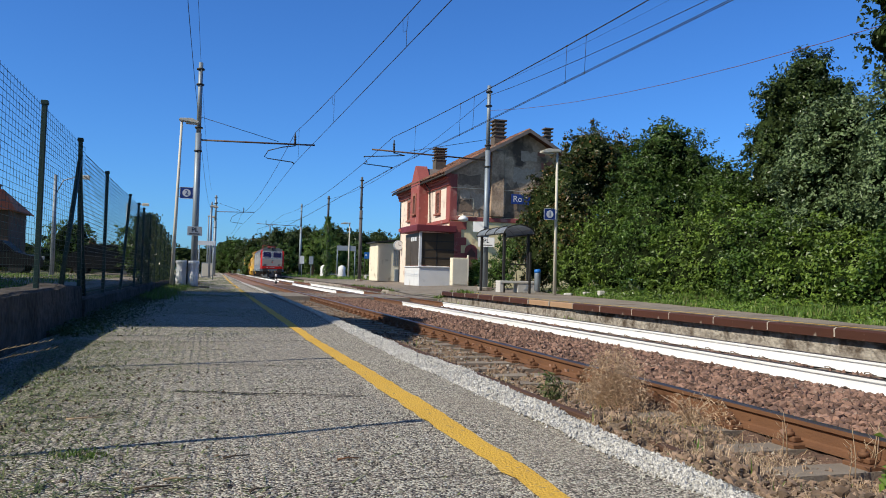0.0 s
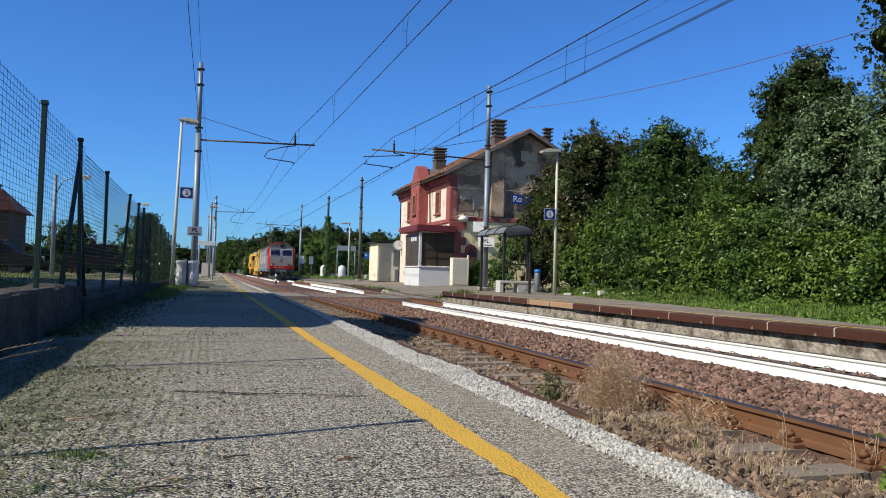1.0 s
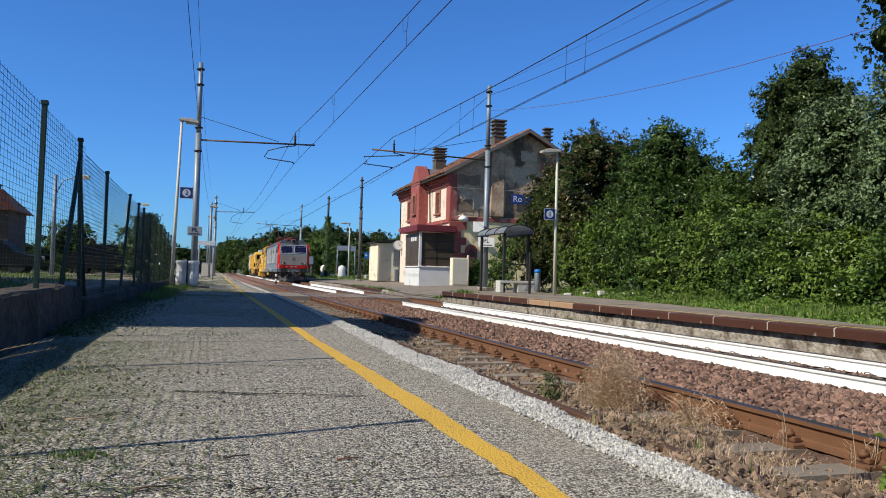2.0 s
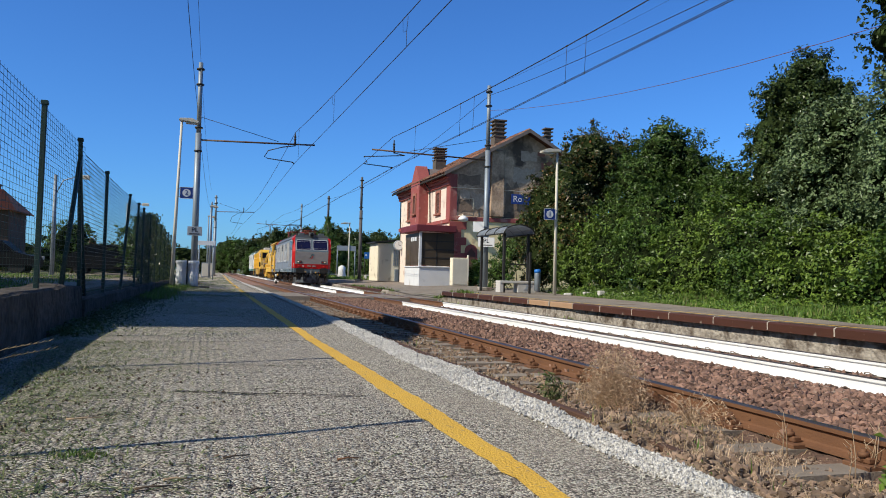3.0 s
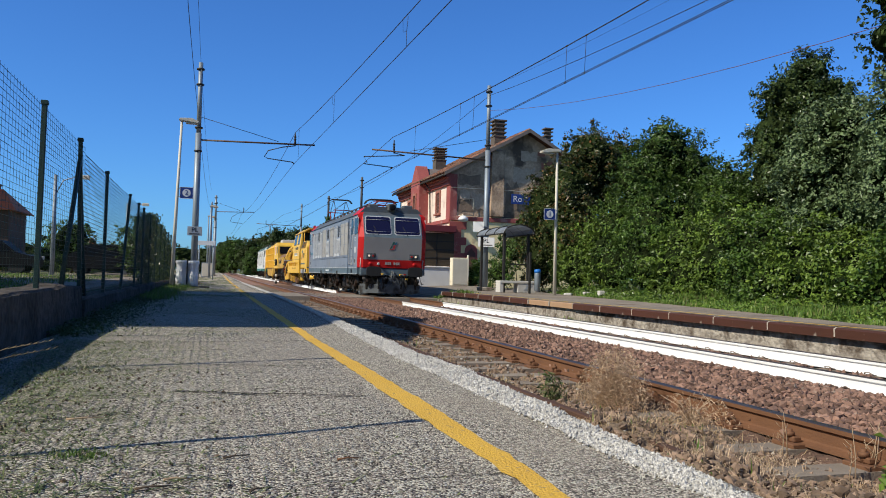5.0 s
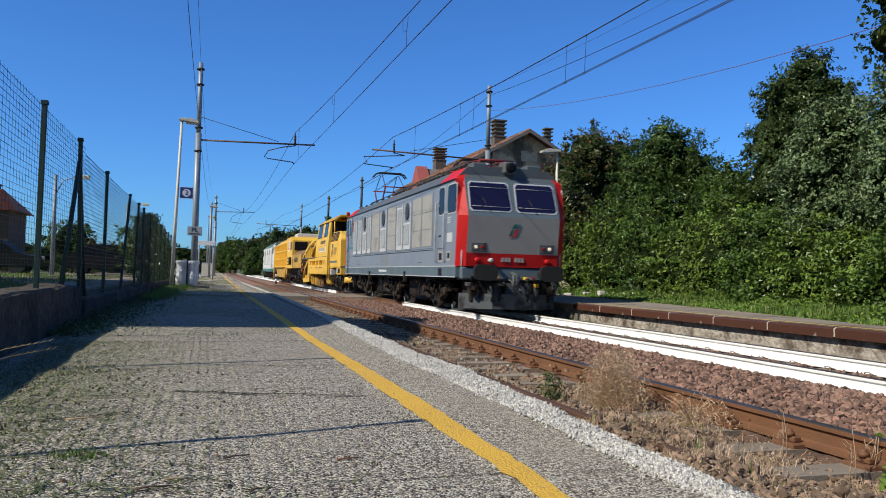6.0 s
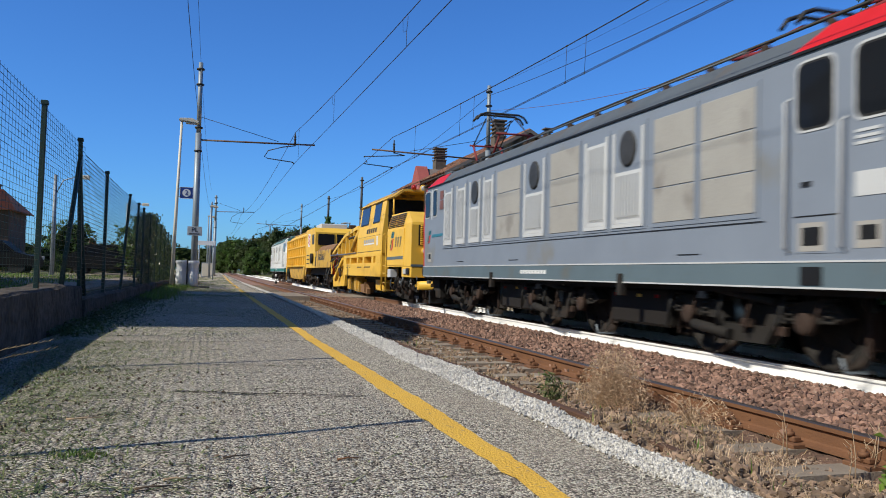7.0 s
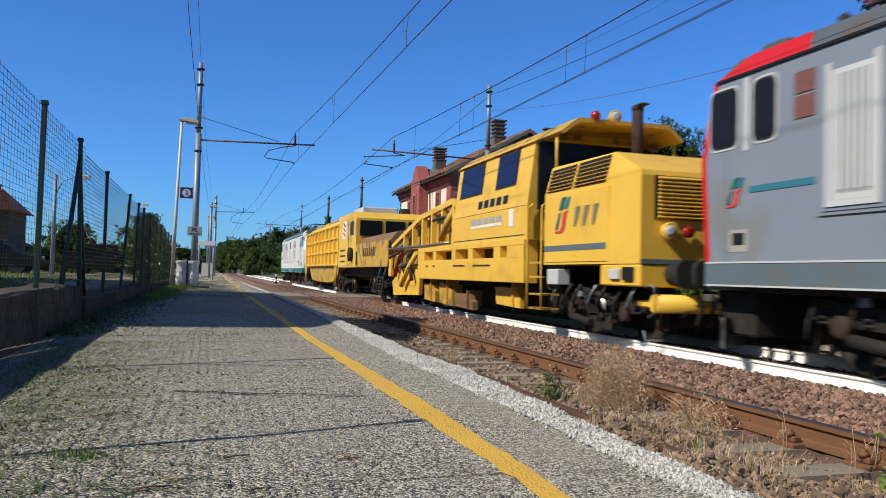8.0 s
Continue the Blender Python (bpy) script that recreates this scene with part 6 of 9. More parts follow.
    blades("wall_foot_grass", x, y, np.full(n, ZP), rng.uniform(.05, .16, n), M["grass"], "grass along the foot of the wall", "grass", lean=.6, width=.005)
    # track weeds
    n = 26000
    y = 1.7 + 26 * rng.random(n) ** 1.7
    x = rng.uniform(2.0, 3.95, n)
    clump = np.sin(x * 5 + 1.3 * y) + np.sin(y * 2.3 - x) > .05
    x, y = x[clump], y[clump]
    blades("track_weeds", x, y, silt(x, y) - .01, rng.uniform(.02, .10, len(x)), M["grass_dry"], "dry straw-coloured weeds in the rusty track", "weeds", lean=1.3, width=.0026)
    n = 5200
    x, y = rng.uniform(2.5, 4.05, n), rng.uniform(2.6, 5.6, n)
    k = np.sin(x * 7 + y * 2) + np.sin(y * 5 - x * 4) > .2
    x, y = x[k], y[k]
    blades("track_weeds", x, y, silt(x, y), rng.uniform(.03, .10, len(x)), M["weed_brown"], "dry straw-coloured weeds in the rusty track", "weeds", lean=1.4, width=.0022)
    n = 520
    y = 1.7 + 16 * rng.random(n) ** 1.3
    x = 2.0 + 2 * rng.random(n)
    blades("track_weeds", x, y, silt(x, y) - .01, rng.uniform(.03, .11, n), M["grass"], "green weeds in the rusty track", "weeds", lean=.7, width=.004)
    for n, m, lo, hi, lab in ((5200, "weed_brown", .015, .07, "dry weeds along the buried near rail"), (700, "grass", .02, .08, "green weeds along the buried near rail")):
        y = 1.6 + 7 * rng.random(n) ** 1.6
        x = 1.72 + 1.0 * rng.random(n)
        k = np.sin(x * 6 + y * 3.1) + np.sin(y * 2.3) > -.2
        x, y = x[k], y[k]
        blades("track_weeds", x, y, silt(x, y) - .01, rng.uniform(lo, hi, len(x)), M[m], lab, "weeds", lean=1.2, width=.0025)
    n = 12000
    y = 2.0 + 5.2 * rng.random(n)
    x = 2.1 + 1.9 * rng.random(n)
    blades("dry_litter", x, y, silt(x, y), rng.uniform(.006, .03, n), M["weed_brown"], "dry straw litter over the silted track", "straw", lean=5.0, width=.0024)
    # grass in the cess and along the far platform's foot
    n = 9000
    y = 17 + 50 * rng.random(n) ** 1.2
    far = rng.random(n) < .55
    x = np.where(far, rng.uniform(8.7, 9.25, n), rng.uniform(1.85, 2.5, n)) + bend(y)
    k = np.sin(y * 1.3 + x) + np.sin(y * .47) > -.1
    x, y, far = x[k], y[k], far[k]
    blades("cess_grass", x, y, np.where(far, -.3, -.26), rng.uniform(.08, .3, len(x)), M["grass"], "rough grass in patches beside the tracks", "grass", lean=.6, width=.012)
    n = 2600
    y = np.where(rng.random(n) < .5, rng.uniform(27.5, 32, n), rng.uniform(39.5, 52, n))
    x = 9.15 + np.abs(rng.normal(0, .22, n)) + bend(y)
    k = np.sin(y * 2.1) + np.sin(y * 5.3 + x * 3) > -.1
    x, y = x[k], y[k]
    blades("cess_grass", x, y, np.interp(y, [29, 31.2, 36.8, 41], [.33, -.02, -.02, .12]) - .02, rng.uniform(.04, .2, len(x)), M["grass"], "tufts of grass in the worn platform edge by the crossing", "grass", lean=.7, width=.010)
    n = 12000
    y = 19 + 45 * rng.random(n) ** 1.2
    x = -1.2 + 2.3 * rng.random(n) ** 1.5
    k = np.sin(x * 2.2 + y * .8) + np.sin(y * 1.1 - x) > -.4
    blades("mown_grass", x[k] + bend(y[k]), y[k], np.full(k.sum(), ZP + .002), rng.uniform(.008, .03, k.sum()), M["grass_mown"], "wilted grass and dust along the far part of the platform", "grass", lean=4.0, width=.012)
    n = 9000
    y = 70 + 60 * rng.random(n)
    x = 9.5 + 10 * rng.random(n) + bend(y)
    blades("far_grass", x, y, np.full(n, ZQ), rng.uniform(.08, .3, n), M["grass"], "rough grass beyond the far platform", "grass", lean=.5, width=.05)
    # dead brown bush on the rail, leafy weed beside it
    for cx, cy, cz, r, h, num, m, lab in ((3.55, 6.35, -.2, .36, .56, 7600, "weed_brown", "dead tan feathery weed leaning on the rail"), (3.75, 5.45, -.2, .36, .28, 1300, "weed_brown", "low dead tan weed between the rails"), (3.05, 6.6, -.22, .16, .32, 420, "grass_mown", "spiky grey-green weed between the rails")):
        t = thing("trackside_weed", lab, "weed", (cx, cy, cz))
        d = rng.normal(0, 1, (num, 3))
        d[:, 2] = np.abs(d[:, 2])
        d /= np.linalg.norm(d, axis=1)[:, None]
        rr = rng.random((num, 1)) ** .6
        p = d * rr * np.array([r, r, h])
        leaves("sprays", p, d, .036 if m == "weed_brown" else .09, M[m], t, aspect=.09, jitter=.8)
        bm = bmesh.new()
        for k in range(16):
            a = rnd.uniform(0, 6.28)
            e = Vector((math.cos(a) * r * rnd.uniform(.2, .9), math.sin(a) * r * rnd.uniform(.2, .9), h * rnd.uniform(.5, .95)))
            tube(bm, [(0, 0, 0), e * .5 + Vector((0, 0, .05)), e], .004, 4, .002)
        part("twig_core", bm, M["weed_brown"] if m != "grass" else M["grass"], t, kind="stuff")
    # bare pale stalks standing at the near end of the track
    for k in range(9):
        x, y = 3.55 + .6 * rnd.random(), 3.6 + .9 * rnd.random()
        t = thing("dry_stalk", "bare pale dry stalk standing in the rusty track", "weed", (x, y, -.22), group="dry stalks in the track")
        bm = bmesh.new()
        h = rnd.uniform(.18, .36)
        e = Vector((rnd.uniform(-.08, .08), rnd.uniform(-.05, .05), h))
        tube(bm, [(0, 0, -.02), e * .5 + Vector((.012, 0, 0)), e], .0045, 5, .002)
        part("stem", bm, M["weed_brown"], t)
        bm = bmesh.new()
        for q in (.45, .62, .8):
            a = rnd.uniform(0, 6.28)
            b = e * q
            tube(bm, [b, b + Vector((math.cos(a) * .05, math.sin(a) * .05, .05))], .0025, 4, .001)
        part("side_twig", bm, M["weed_brown"], t, kind="stuff")
    # broad leaves at the near corner of the track
    t = thing("trackside_weed", "broad-leaved green weed beside the near rail", "weed", (3.50, 3.30, -.2))
    p = rng.normal(0, 1, (26, 3)) * np.array([.05, .06, .07]) + np.array([0, 0, .17])
    leaves("leaf_spray", p, np.tile([0, -.3, 1.0], (26, 1)), .075, M["leaf_light"], t, kind="stuff")
    n = 900
    blades("corner_weeds", 2.5 + rng.normal(0, .25, n), 2.5 + rng.normal(0, .35, n), np.full(n, -.24), rng.uniform(.1, .3, n), M["grass"], "rank green weeds at the platform foot", "weeds", lean=.6, width=.006)


def far_woods():
    # the wood's edge: two staggered rows of broad crowns
    for k, (x, y, h) in enumerate(((1.5, 186, 5.6), (6, 172, 7.2), (10.5, 166, 8.6), (14, 158, 9.3), (18.5, 161, 10.6), (22.5, 157, 11.2), (26.5, 164, 10.7), (30, 158, 9.9), (34.5, 162, 9.8), (39, 158, 9.5), (44, 164, 9.6), (50, 160, 9.5), (57, 164, 10), (65, 162, 10), (74, 164, 10))):
        bl = crown_lumps(h * .95, 9.5, 22, k)
        tree("far_tree", "dense dark tree at the edge of the far woods", (x, y, .2), bl, 22000 if x < 48 else 6000, .36, M["leaf_mid" if k % 4 == 1 else "leaf_dark"], .3, spray=.62, rough=.2, core=.55, inner=.35)
    for k, (x, y, h, w) in enumerate(((8.6, 140, 4.6, 6), (13.5, 138, 5.2, 6), (19, 136, 5.8, 7), (25.5, 134, 6.0, 7), (31.5, 136, 6.2, 7), (38, 132, 6, 7))):
        tree("far_tree", "lower leafy tree before the far woods", (x, y, .2), crown_lumps(h, w, 16, 30 + k, .05), 14000, .30, M["leaf_mid"], .2, spray=.5, rough=.2, core=.55, inner=.35)
    for k, x in enumerate((-70, -52, -36, -22, -10, 0)):
        tree("far_tree", "dense dark tree on the horizon", (x, 340 + k, .2), [(0, 0, 6, 10, 6, 5), (6, 0, 5, 8, 6, 4.5), (-5, 0, 4, 8, 6, 4)], 3500, 1.0, M["leaf_dark"], .4, spray=1.6)
    for k, (x, y, h, w) in enumerate(((13.4, 104, 5.2, 3.0), (15.6, 107, 5.9, 3.4), (17.8, 112, 5.0, 3.2), (22, 104, 5.4, 3.6), (26, 104, 5.6, 4))):
        tree("trackside_tree", "leafy young tree beside the far track", (x, y, .2), crown_lumps(h, w, 14, 50 + k, .05), 12000, .20, M["leaf_light" if k < 2 else "leaf_mid"], .16, spray=.36, rough=.2, core=.55, inner=.3)
    # creeper up the far mast
    cr = thing("mast_creeper", "creeper climbing a far catenary mast", "creeper", (12.0, 81.6, ZQ))
    n = 2600
    z = 6.4 * rng.random(n) ** .9
    a = rng.uniform(0, 6.28, n)
    rad = (.22 + .2 * np.abs(np.sin(z * 2.1))) * rng.uniform(.6, 1.1, n)
    leaves("foliage", np.stack([np.cos(a) * rad, np.sin(a) * rad, z], 1), np.stack([np.cos(a), np.sin(a), .3 + 0 * a], 1), .16, M["leaf_mid"], cr)
    t = thing("umbrella_pine", "dark umbrella pine above the far trees", "tree", (6.4, 222, 0))
    bm = bmesh.new()
    tube(bm, [(0, 0, 0), (0, 0, 8)], .35, 6, .15)
    part("trunk", bm, M["bark"], t)
    p, d = blob_points([(0, 0, 7.6, 3.0, 2.5, .9), (1, 0, 8.4, 1.8, 1.8, .6)], 2600, spray=.6)
    leaves("crown", p, d, .9, M["leaf_dark"], t)
    # left side, behind the fence
    for x, y, h, w, m in ((-6.3, 42, 2.9, 2.2, "leaf_mid"), (-7.6, 47, 2.2, 2.6, "leaf_dark"), (-5.0, 48, 1.7, 2.6, "leaf_dark"), (-3.6, 52, 1.7, 2.6, "leaf_dark"), (-6.8, 60, 2.0, 4, "leaf_dark"), (-10.4, 40, 1.7, 3, "leaf_dark")):
        tree("garden_bush", "round leafy garden bush behind the fence", (x, y, .5), [(0, 0, h * .55, w * .5, w * .5, h * .45), (w * .2, 0, h * .35, w * .5, w * .5, h * .35)], 6000, .15, M[m], .08, "bush", spray=.3)
    bush("long dark clipped hedge beyond the lane", (-6.2, 54, .5), [(-3.2, 0, .55, 1.2, .7, .85), (-1.6, 0, .6, 1.2, .7, .9), (0, 0, .55, 1.2, .7, .85), (1.6, 0, .6, 1.2, .7, .85), (3.0, 0, .5, 1.0, .7, .8)], 12000, .14, M["leaf_dark"], "hedge")
    bush("tall dark hedge at the end of the fence", (-2.6, 36, .4), [(0, 0, 1.2, .9, 2.5, 1.3), (-.3, 2, 1.4, 1.0, 2.5, 1.2), (.1, 5, 1.2, .9, 2.5, 1.2)], 9000, .14, M["leaf_mid"], "hedge")
    n = 16000
    y = 4 + 30 * rng.random(n) ** 1.2
    x = rng.uniform(-7, -1.65, n)
    k = (x < -2.7 + .15 * np.sin(y)) | (y < 10.5)
    x, y = x[k], y[k]
    n = len(x)
    blades("lawn", x, y, np.full(n, .58), rng.uniform(.04, .1, n), M["grass"], "mown lawn behind the boundary wall", "grass", width=.008)


# ---- houses beyond the fence
def house(name, label, x0, x1, y0, y1, z0, ze, zr, along="y", wall="stone_frame", roofm="tile"):
    t = thing(name, label, "house")
    bm = bmesh.new()
    if along == "y":
        xm = (x0 + x1) / 2
        prism(bm, [(x0, z0), (x1, z0), (x1, ze), (xm, zr), (x0, ze)], "y", y0, y1)
    else:
        ym = (y0 + y1) / 2
        prism(bm, [(y0, z0), (y1, z0), (y1, ze), (ym, zr), (y0, ze)], "x", x0, x1)
    part("wall", bm, M[wall], t)
    for s in (0, 1):
        bm = bmesh.new()
        o = .35
        if along == "y":
            ex = x0 - o if s == 0 else x1 + o
            k = (zr - ze) / ((x1 - x0) / 2)
            prism(bm, [(ex, ze - k * o + .04), (xm, zr + .04), (xm, zr + .2), (ex, ze - k * o + .2)], "y", y0 - o, y1 + o)
        else:
            ey = y0 - o if s == 0 else y1 + o
            k = (zr - ze) / ((y1 - y0) / 2)
            prism(bm, [(ey, ze - k * o + .04), (ym, zr + .04), (ym, zr + .2), (ey, ze - k * o + .2)], "x", x0 - o, x1 + o)
        part("roof_slope", bm, M[roofm], t)
    return t


def houses():
    M["brick_dark"] = mat("dark_brown_wall", (.13, .08, .06), (.09, .06, .045), .9, 2, 20, .3)
    M["tile_orange"] = mat("orange_roof_tile", (.50, .17, .08), (.33, .12, .07), .9, 5, 30, .3, stain=(.2, .13, .1), stain_amount=.2, stain_scale=3)
    t = thing("brown_house", "small brown house with a hipped orange tiled roof", "house")
    bm = bmesh.new()
    box(bm, -18, -9.75, 45, 49, .3, 3.8)
    part("wall", bm, M["brick_dark"], t)
    bm = bmesh.new()
    e = [(-18.4, 44.6, 3.72), (-9.4, 44.6, 3.72), (-9.4, 49.4, 3.72), (-18.4, 49.4, 3.72)]
    r = [(-17.3, 47.0, 4.95), (-10.5, 47.0, 4.95)]
    for f in ((e[0], e[1], r[1], r[0]), (e[2], e[3], r[0], r[1]), (e[1], e[2], r[1]), (e[3], e[0], r[0]), (e[3], e[2], e[1], e[0])):
        bm.faces.new([bm.verts.new(p) for p in f])
    roof = part("hip_roof", bm, M["tile_orange"], t)
    for k in range(22):      # raised tile courses on the near slope
        u = k / 22
        bm = bmesh.new()
        y, z = 44.6 + 2.4 * u, 3.72 + 1.23 * u
        tube(bm, [(-18.4 + 1.1 * u, y - .02, z + .02), (-9.4 - 1.1 * u, y - .02, z + .02)], .03, 5)
        part("tile_course", bm, M["tile_orange"], roof)
    bm = bmesh.new()
    box(bm, -11.2, -10.75, 47.2, 47.6, 4.6, 5.15, .02)
    box(bm, -11.26, -10.69, 47.14, 47.66, 5.15, 5.23, .01)
    part("chimney", bm, M["chimney"], t)
    for x in (-16, -13.5, -11.3):
        bm = bmesh.new()
        box(bm, x - .4, x + .4, 44.93, 45.0, 1.5, 2.8, .01)
        part("window", bm, M["glass_dark"], t)
    house("pink_house", "far pale house with an orange roof", -10.2, -8.6, 62, 68, .3, 2.3, 2.9, "x", "pink", "tile_orange")
    # gabled house beside the platform: its shadow falls over platform and track
    t = house("gabled_house", "tall gabled house beside the platform", -12, -6.6, 7.3, 20.8, .3, 7.0, 9.75, "x", "cream_wall", "tile")
    for y in (10, 14.2, 18.4):
        for z in (1.2, 4.2):
            bm = bmesh.new()
            box(bm, -6.6, -6.52, y - .5, y + .5, z, z + 1.5, .01)
            part("window", bm, M["shutter"], t)
    # lamp post with a curved arm, road and cars behind the fence
    for x, y, h in ((-5.1, 30, 3.55), (-4.2, 46, 3.9)):
        t = thing("garden_lamp", "grey lamp post with a curved arm behind the fence", "lamp post", (x, y, .55))
        bm = bmesh.new()
        tube(bm, [(0, 0, 0), (0, 0, h)], .075, 8, .06)
        tube(bm, [(.04, 0, h * .82), (.25, 0, h * .95), (.6, 0, h * .985), (.95, 0, h * .99)], .02, 6)
        part("pole", bm, M["galv"], t)
        bm = bmesh.new()
        box(bm, .75, 1.1, -.06, .06, h * .97, h * 1.01, .02)
        part("lamp_head", bm, M["galv_pale"], t)
    M["rubber_car"] = mat("dark_car_paint", (.012, .013, .015), (.009, .01, .011), .6, 3, 40, .02, spec=.15)
    bm = bmesh.new()
    prism(bm, [(-6, 24), (-1.75, 12), (-1.75, 70), (-6, 70)], "z", .55, .60)
    prism(bm, [(-2.65, 10.8), (-1.72, 10.2), (-1.72, 36), (-2.75, 36)], "z", .50, .592)
    tagged(part("lane", bm, M["asphalt2"], None, kind="structure"), "grey asphalt lane behind the fence", "road")
    for x, y, c in ((-8.6, 36, "rubber_car"), (-4.2, 40, "rubber_car")):
        t = thing("parked_car", "dark parked car behind the fence", "car", (x, y, .58))
        bm = bmesh.new()
        prism(bm, [(-2, .25), (2, .25), (2.05, .7), (1.3, .85), (.7, 1.35), (-1.0, 1.4), (-1.8, .9), (-2.05, .75)], "y", -.8, .8)
        bmesh.ops.bevel(bm, geom=bm.edges[:], offset=.06, segments=2, affect="EDGES")
        part("body", bm, M[c], t)
        for wx in (-1.3, 1.3):
            for wy in (-.78, .62):
                bm = bmesh.new()
                lathe(bm, [(.3, 0), (.32, .05), (.32, .13), (.3, .16)], (wx, wy, .3), "y", 14)
                part("wheel", bm, M["dark_iron"], t)
        bm = bmesh.new()
        prism(bm, [(.75, .9), (1.15, .88), (.7, 1.28), (-.9, 1.32), (-1.5, .95)], "y", -.81, -.801)
        part("side_window", bm, M["glass_dark"], t)
        for wy in (-.6, .6):
            bm = bmesh.new()
            box(bm, 2.0, 2.06, wy - .15, wy + .15, .6, .75, .02)
            part("headlight", bm, M["sign_white"], t)


hedge_side()
verge_cover()
far_woods()
houses()
near_weeds()


# ---- the train
M["loco_grey"] = mat("silver_grey_paint", (.207, .243, .305), (.182, .214, .27), .5, 1.2, 30, .03, coarse=.8, spec=.3, stain=(.19, .20, .21), stain_amount=.05, stain_scale=1.0)
M["loco_skirt"] = mat("blue_grey_paint", (.11, .155, .185), (.092, .13, .158), .55, 1.5, 30, .03, coarse=.8, stain=(.12, .13, .13), stain_amount=.1)
M["loco_roof"] = mat("dusty_roof_paint", (.10, .118, .135), (.07, .083, .095), .6, 2.0, 30, .1, stain=(.10, .085, .07), stain_amount=.2)
M["loco_front"] = mat("warm_grey_paint", (.36, .35, .335), (.31, .30, .285), .5, 1.5, 30, .03, coarse=.8)
M["loco_red"] = mat("signal_red_paint", (.56, .016, .016), (.48, .014, .014), .5, 1.5, 30, .03, coarse=.8, spec=.2)
M["panel_cream"] = mat("dusty_cream_filter", (.355, .35, .335), (.27, .265, .255), .75, 1.3, 50, .3, stain=(.22, .21, .20), stain_amount=.1, stain_scale=1.2)
M["panel_white"] = mat("pale_grey_louvre", (.52, .54, .565), (.45, .465, .485), .6, 2, 40, .1)
M["bogie"] = mat("grimy_bogie", (.022, .019, .017), (.012, .011, .010), .85, 3, 30, .3, stain=(.032, .022, .017), stain_amount=.15, stain_scale=4)
M["bogie_rust"] = mat("rusty_brake_gear", (.05, .028, .02), (.028, .018, .014), .85, 4, 40, .3)
M["tank"] = mat("dark_brown_case", (.016, .013, .011), (.011, .009, .008), .7, 2, 30, .1)
M["steel"] = mat("bright_wheel_steel", (.32, .31, .30), (.2, .19, .18), .35, 4, 40, .1, metal=.8)
M["cable_grey"] = mat("grimy_grey_hose", (.10, .10, .10), (.06, .06, .058), .7, 8, 40, .1)
M["plough"] = mat("grey_plough", (.115, .13, .142), (.055, .06, .066), .65, 4, 30, .1, stain=(.025, .022, .02), stain_amount=.25, stain_scale=3)
M["yellow"] = mat("machine_yellow", (.80, .49, .062), (.71, .43, .055), .5, 1.2, 30, .03, coarse=.8, stain=(.62, .36, .045), stain_amount=.1, stain_scale=1.1)
M["yellow_dirty"] = mat("grimy_machine_yellow", (.62, .37, .045), (.42, .25, .05), .6, 2.0, 30, .1, stain=(.16, .10, .05), stain_amount=.25, stain_scale=2.5)
M["brown_tarp"] = mat("rust_brown_cover", (.24, .13, .06), (.17, .095, .05), .8, 2, 30, .2)
M["green_stripe"] = mat("sea_green_paint", (.02, .18, .16), (.018, .15, .135), .45, 2, 30, .03)
M["white_loco"] = mat("off_white_paint", (.68, .69, .68), (.60, .61, .60), .5, 1.5, 30, .03, stain=(.5, .47, .42), stain_amount=.1)
M["teal_roof"] = mat("grey_green_roof", (.10, .20, .19), (.075, .15, .145), .6, 2, 30, .1)
M["lamp_lit"] = mat("lit_headlamp", (.7, .62, .5), (.62, .55, .44), .2, 3, 30, 0, emit=(1, .80, .58, 0.45))
M["porthole"] = mat("dusty_round_glass", (.055, .055, .055), (.03, .03, .032), .45, 3, 30, 0, spec=.15)
M["lamp_off"] = mat("headlamp_glass", (.55, .56, .58), (.45, .46, .48), .12, 3, 30, 0)
M["lamp_red"] = mat("red_lens", (.35, .015, .012), (.28, .012, .01), .2, 3, 30, 0)
M["logo_green"] = mat("logo_green", (.02, .13, .11), (.02, .11, .09), .5, 3, 30, 0)
M["logo_red"] = mat("logo_red", (.58, .055, .045), (.52, .05, .04), .5, 3, 30, 0)
M["logo_teal"] = mat("logo_teal", (.03, .18, .26), (.03, .15, .22), .5, 3, 30, 0)
M["oxide_red"] = mat("dusty_red_insulating_paint", (.24, .024, .026), (.15, .02, .022), .7, 4, 40, .1)
M["letter_olive"] = mat("faded_dark_lettering", (.20, .20, .13), (.14, .14, .10), .6, 4, 40, .05)
M["rubber"] = mat("black_rubber", (.02, .02, .02), (.014, .014, .014), .7, 4, 40, .1)

TRAIN = []     # (thing, distance behind the leading corner)
WHEELS = []    # (wheelset, y, radius)


def bx(name, dims, material, parent, bev=.01, label=""):
    bm = bmesh.new()
    box(bm, *dims, bev)
    return part(name, bm, material, parent, label)


_wheel = {}


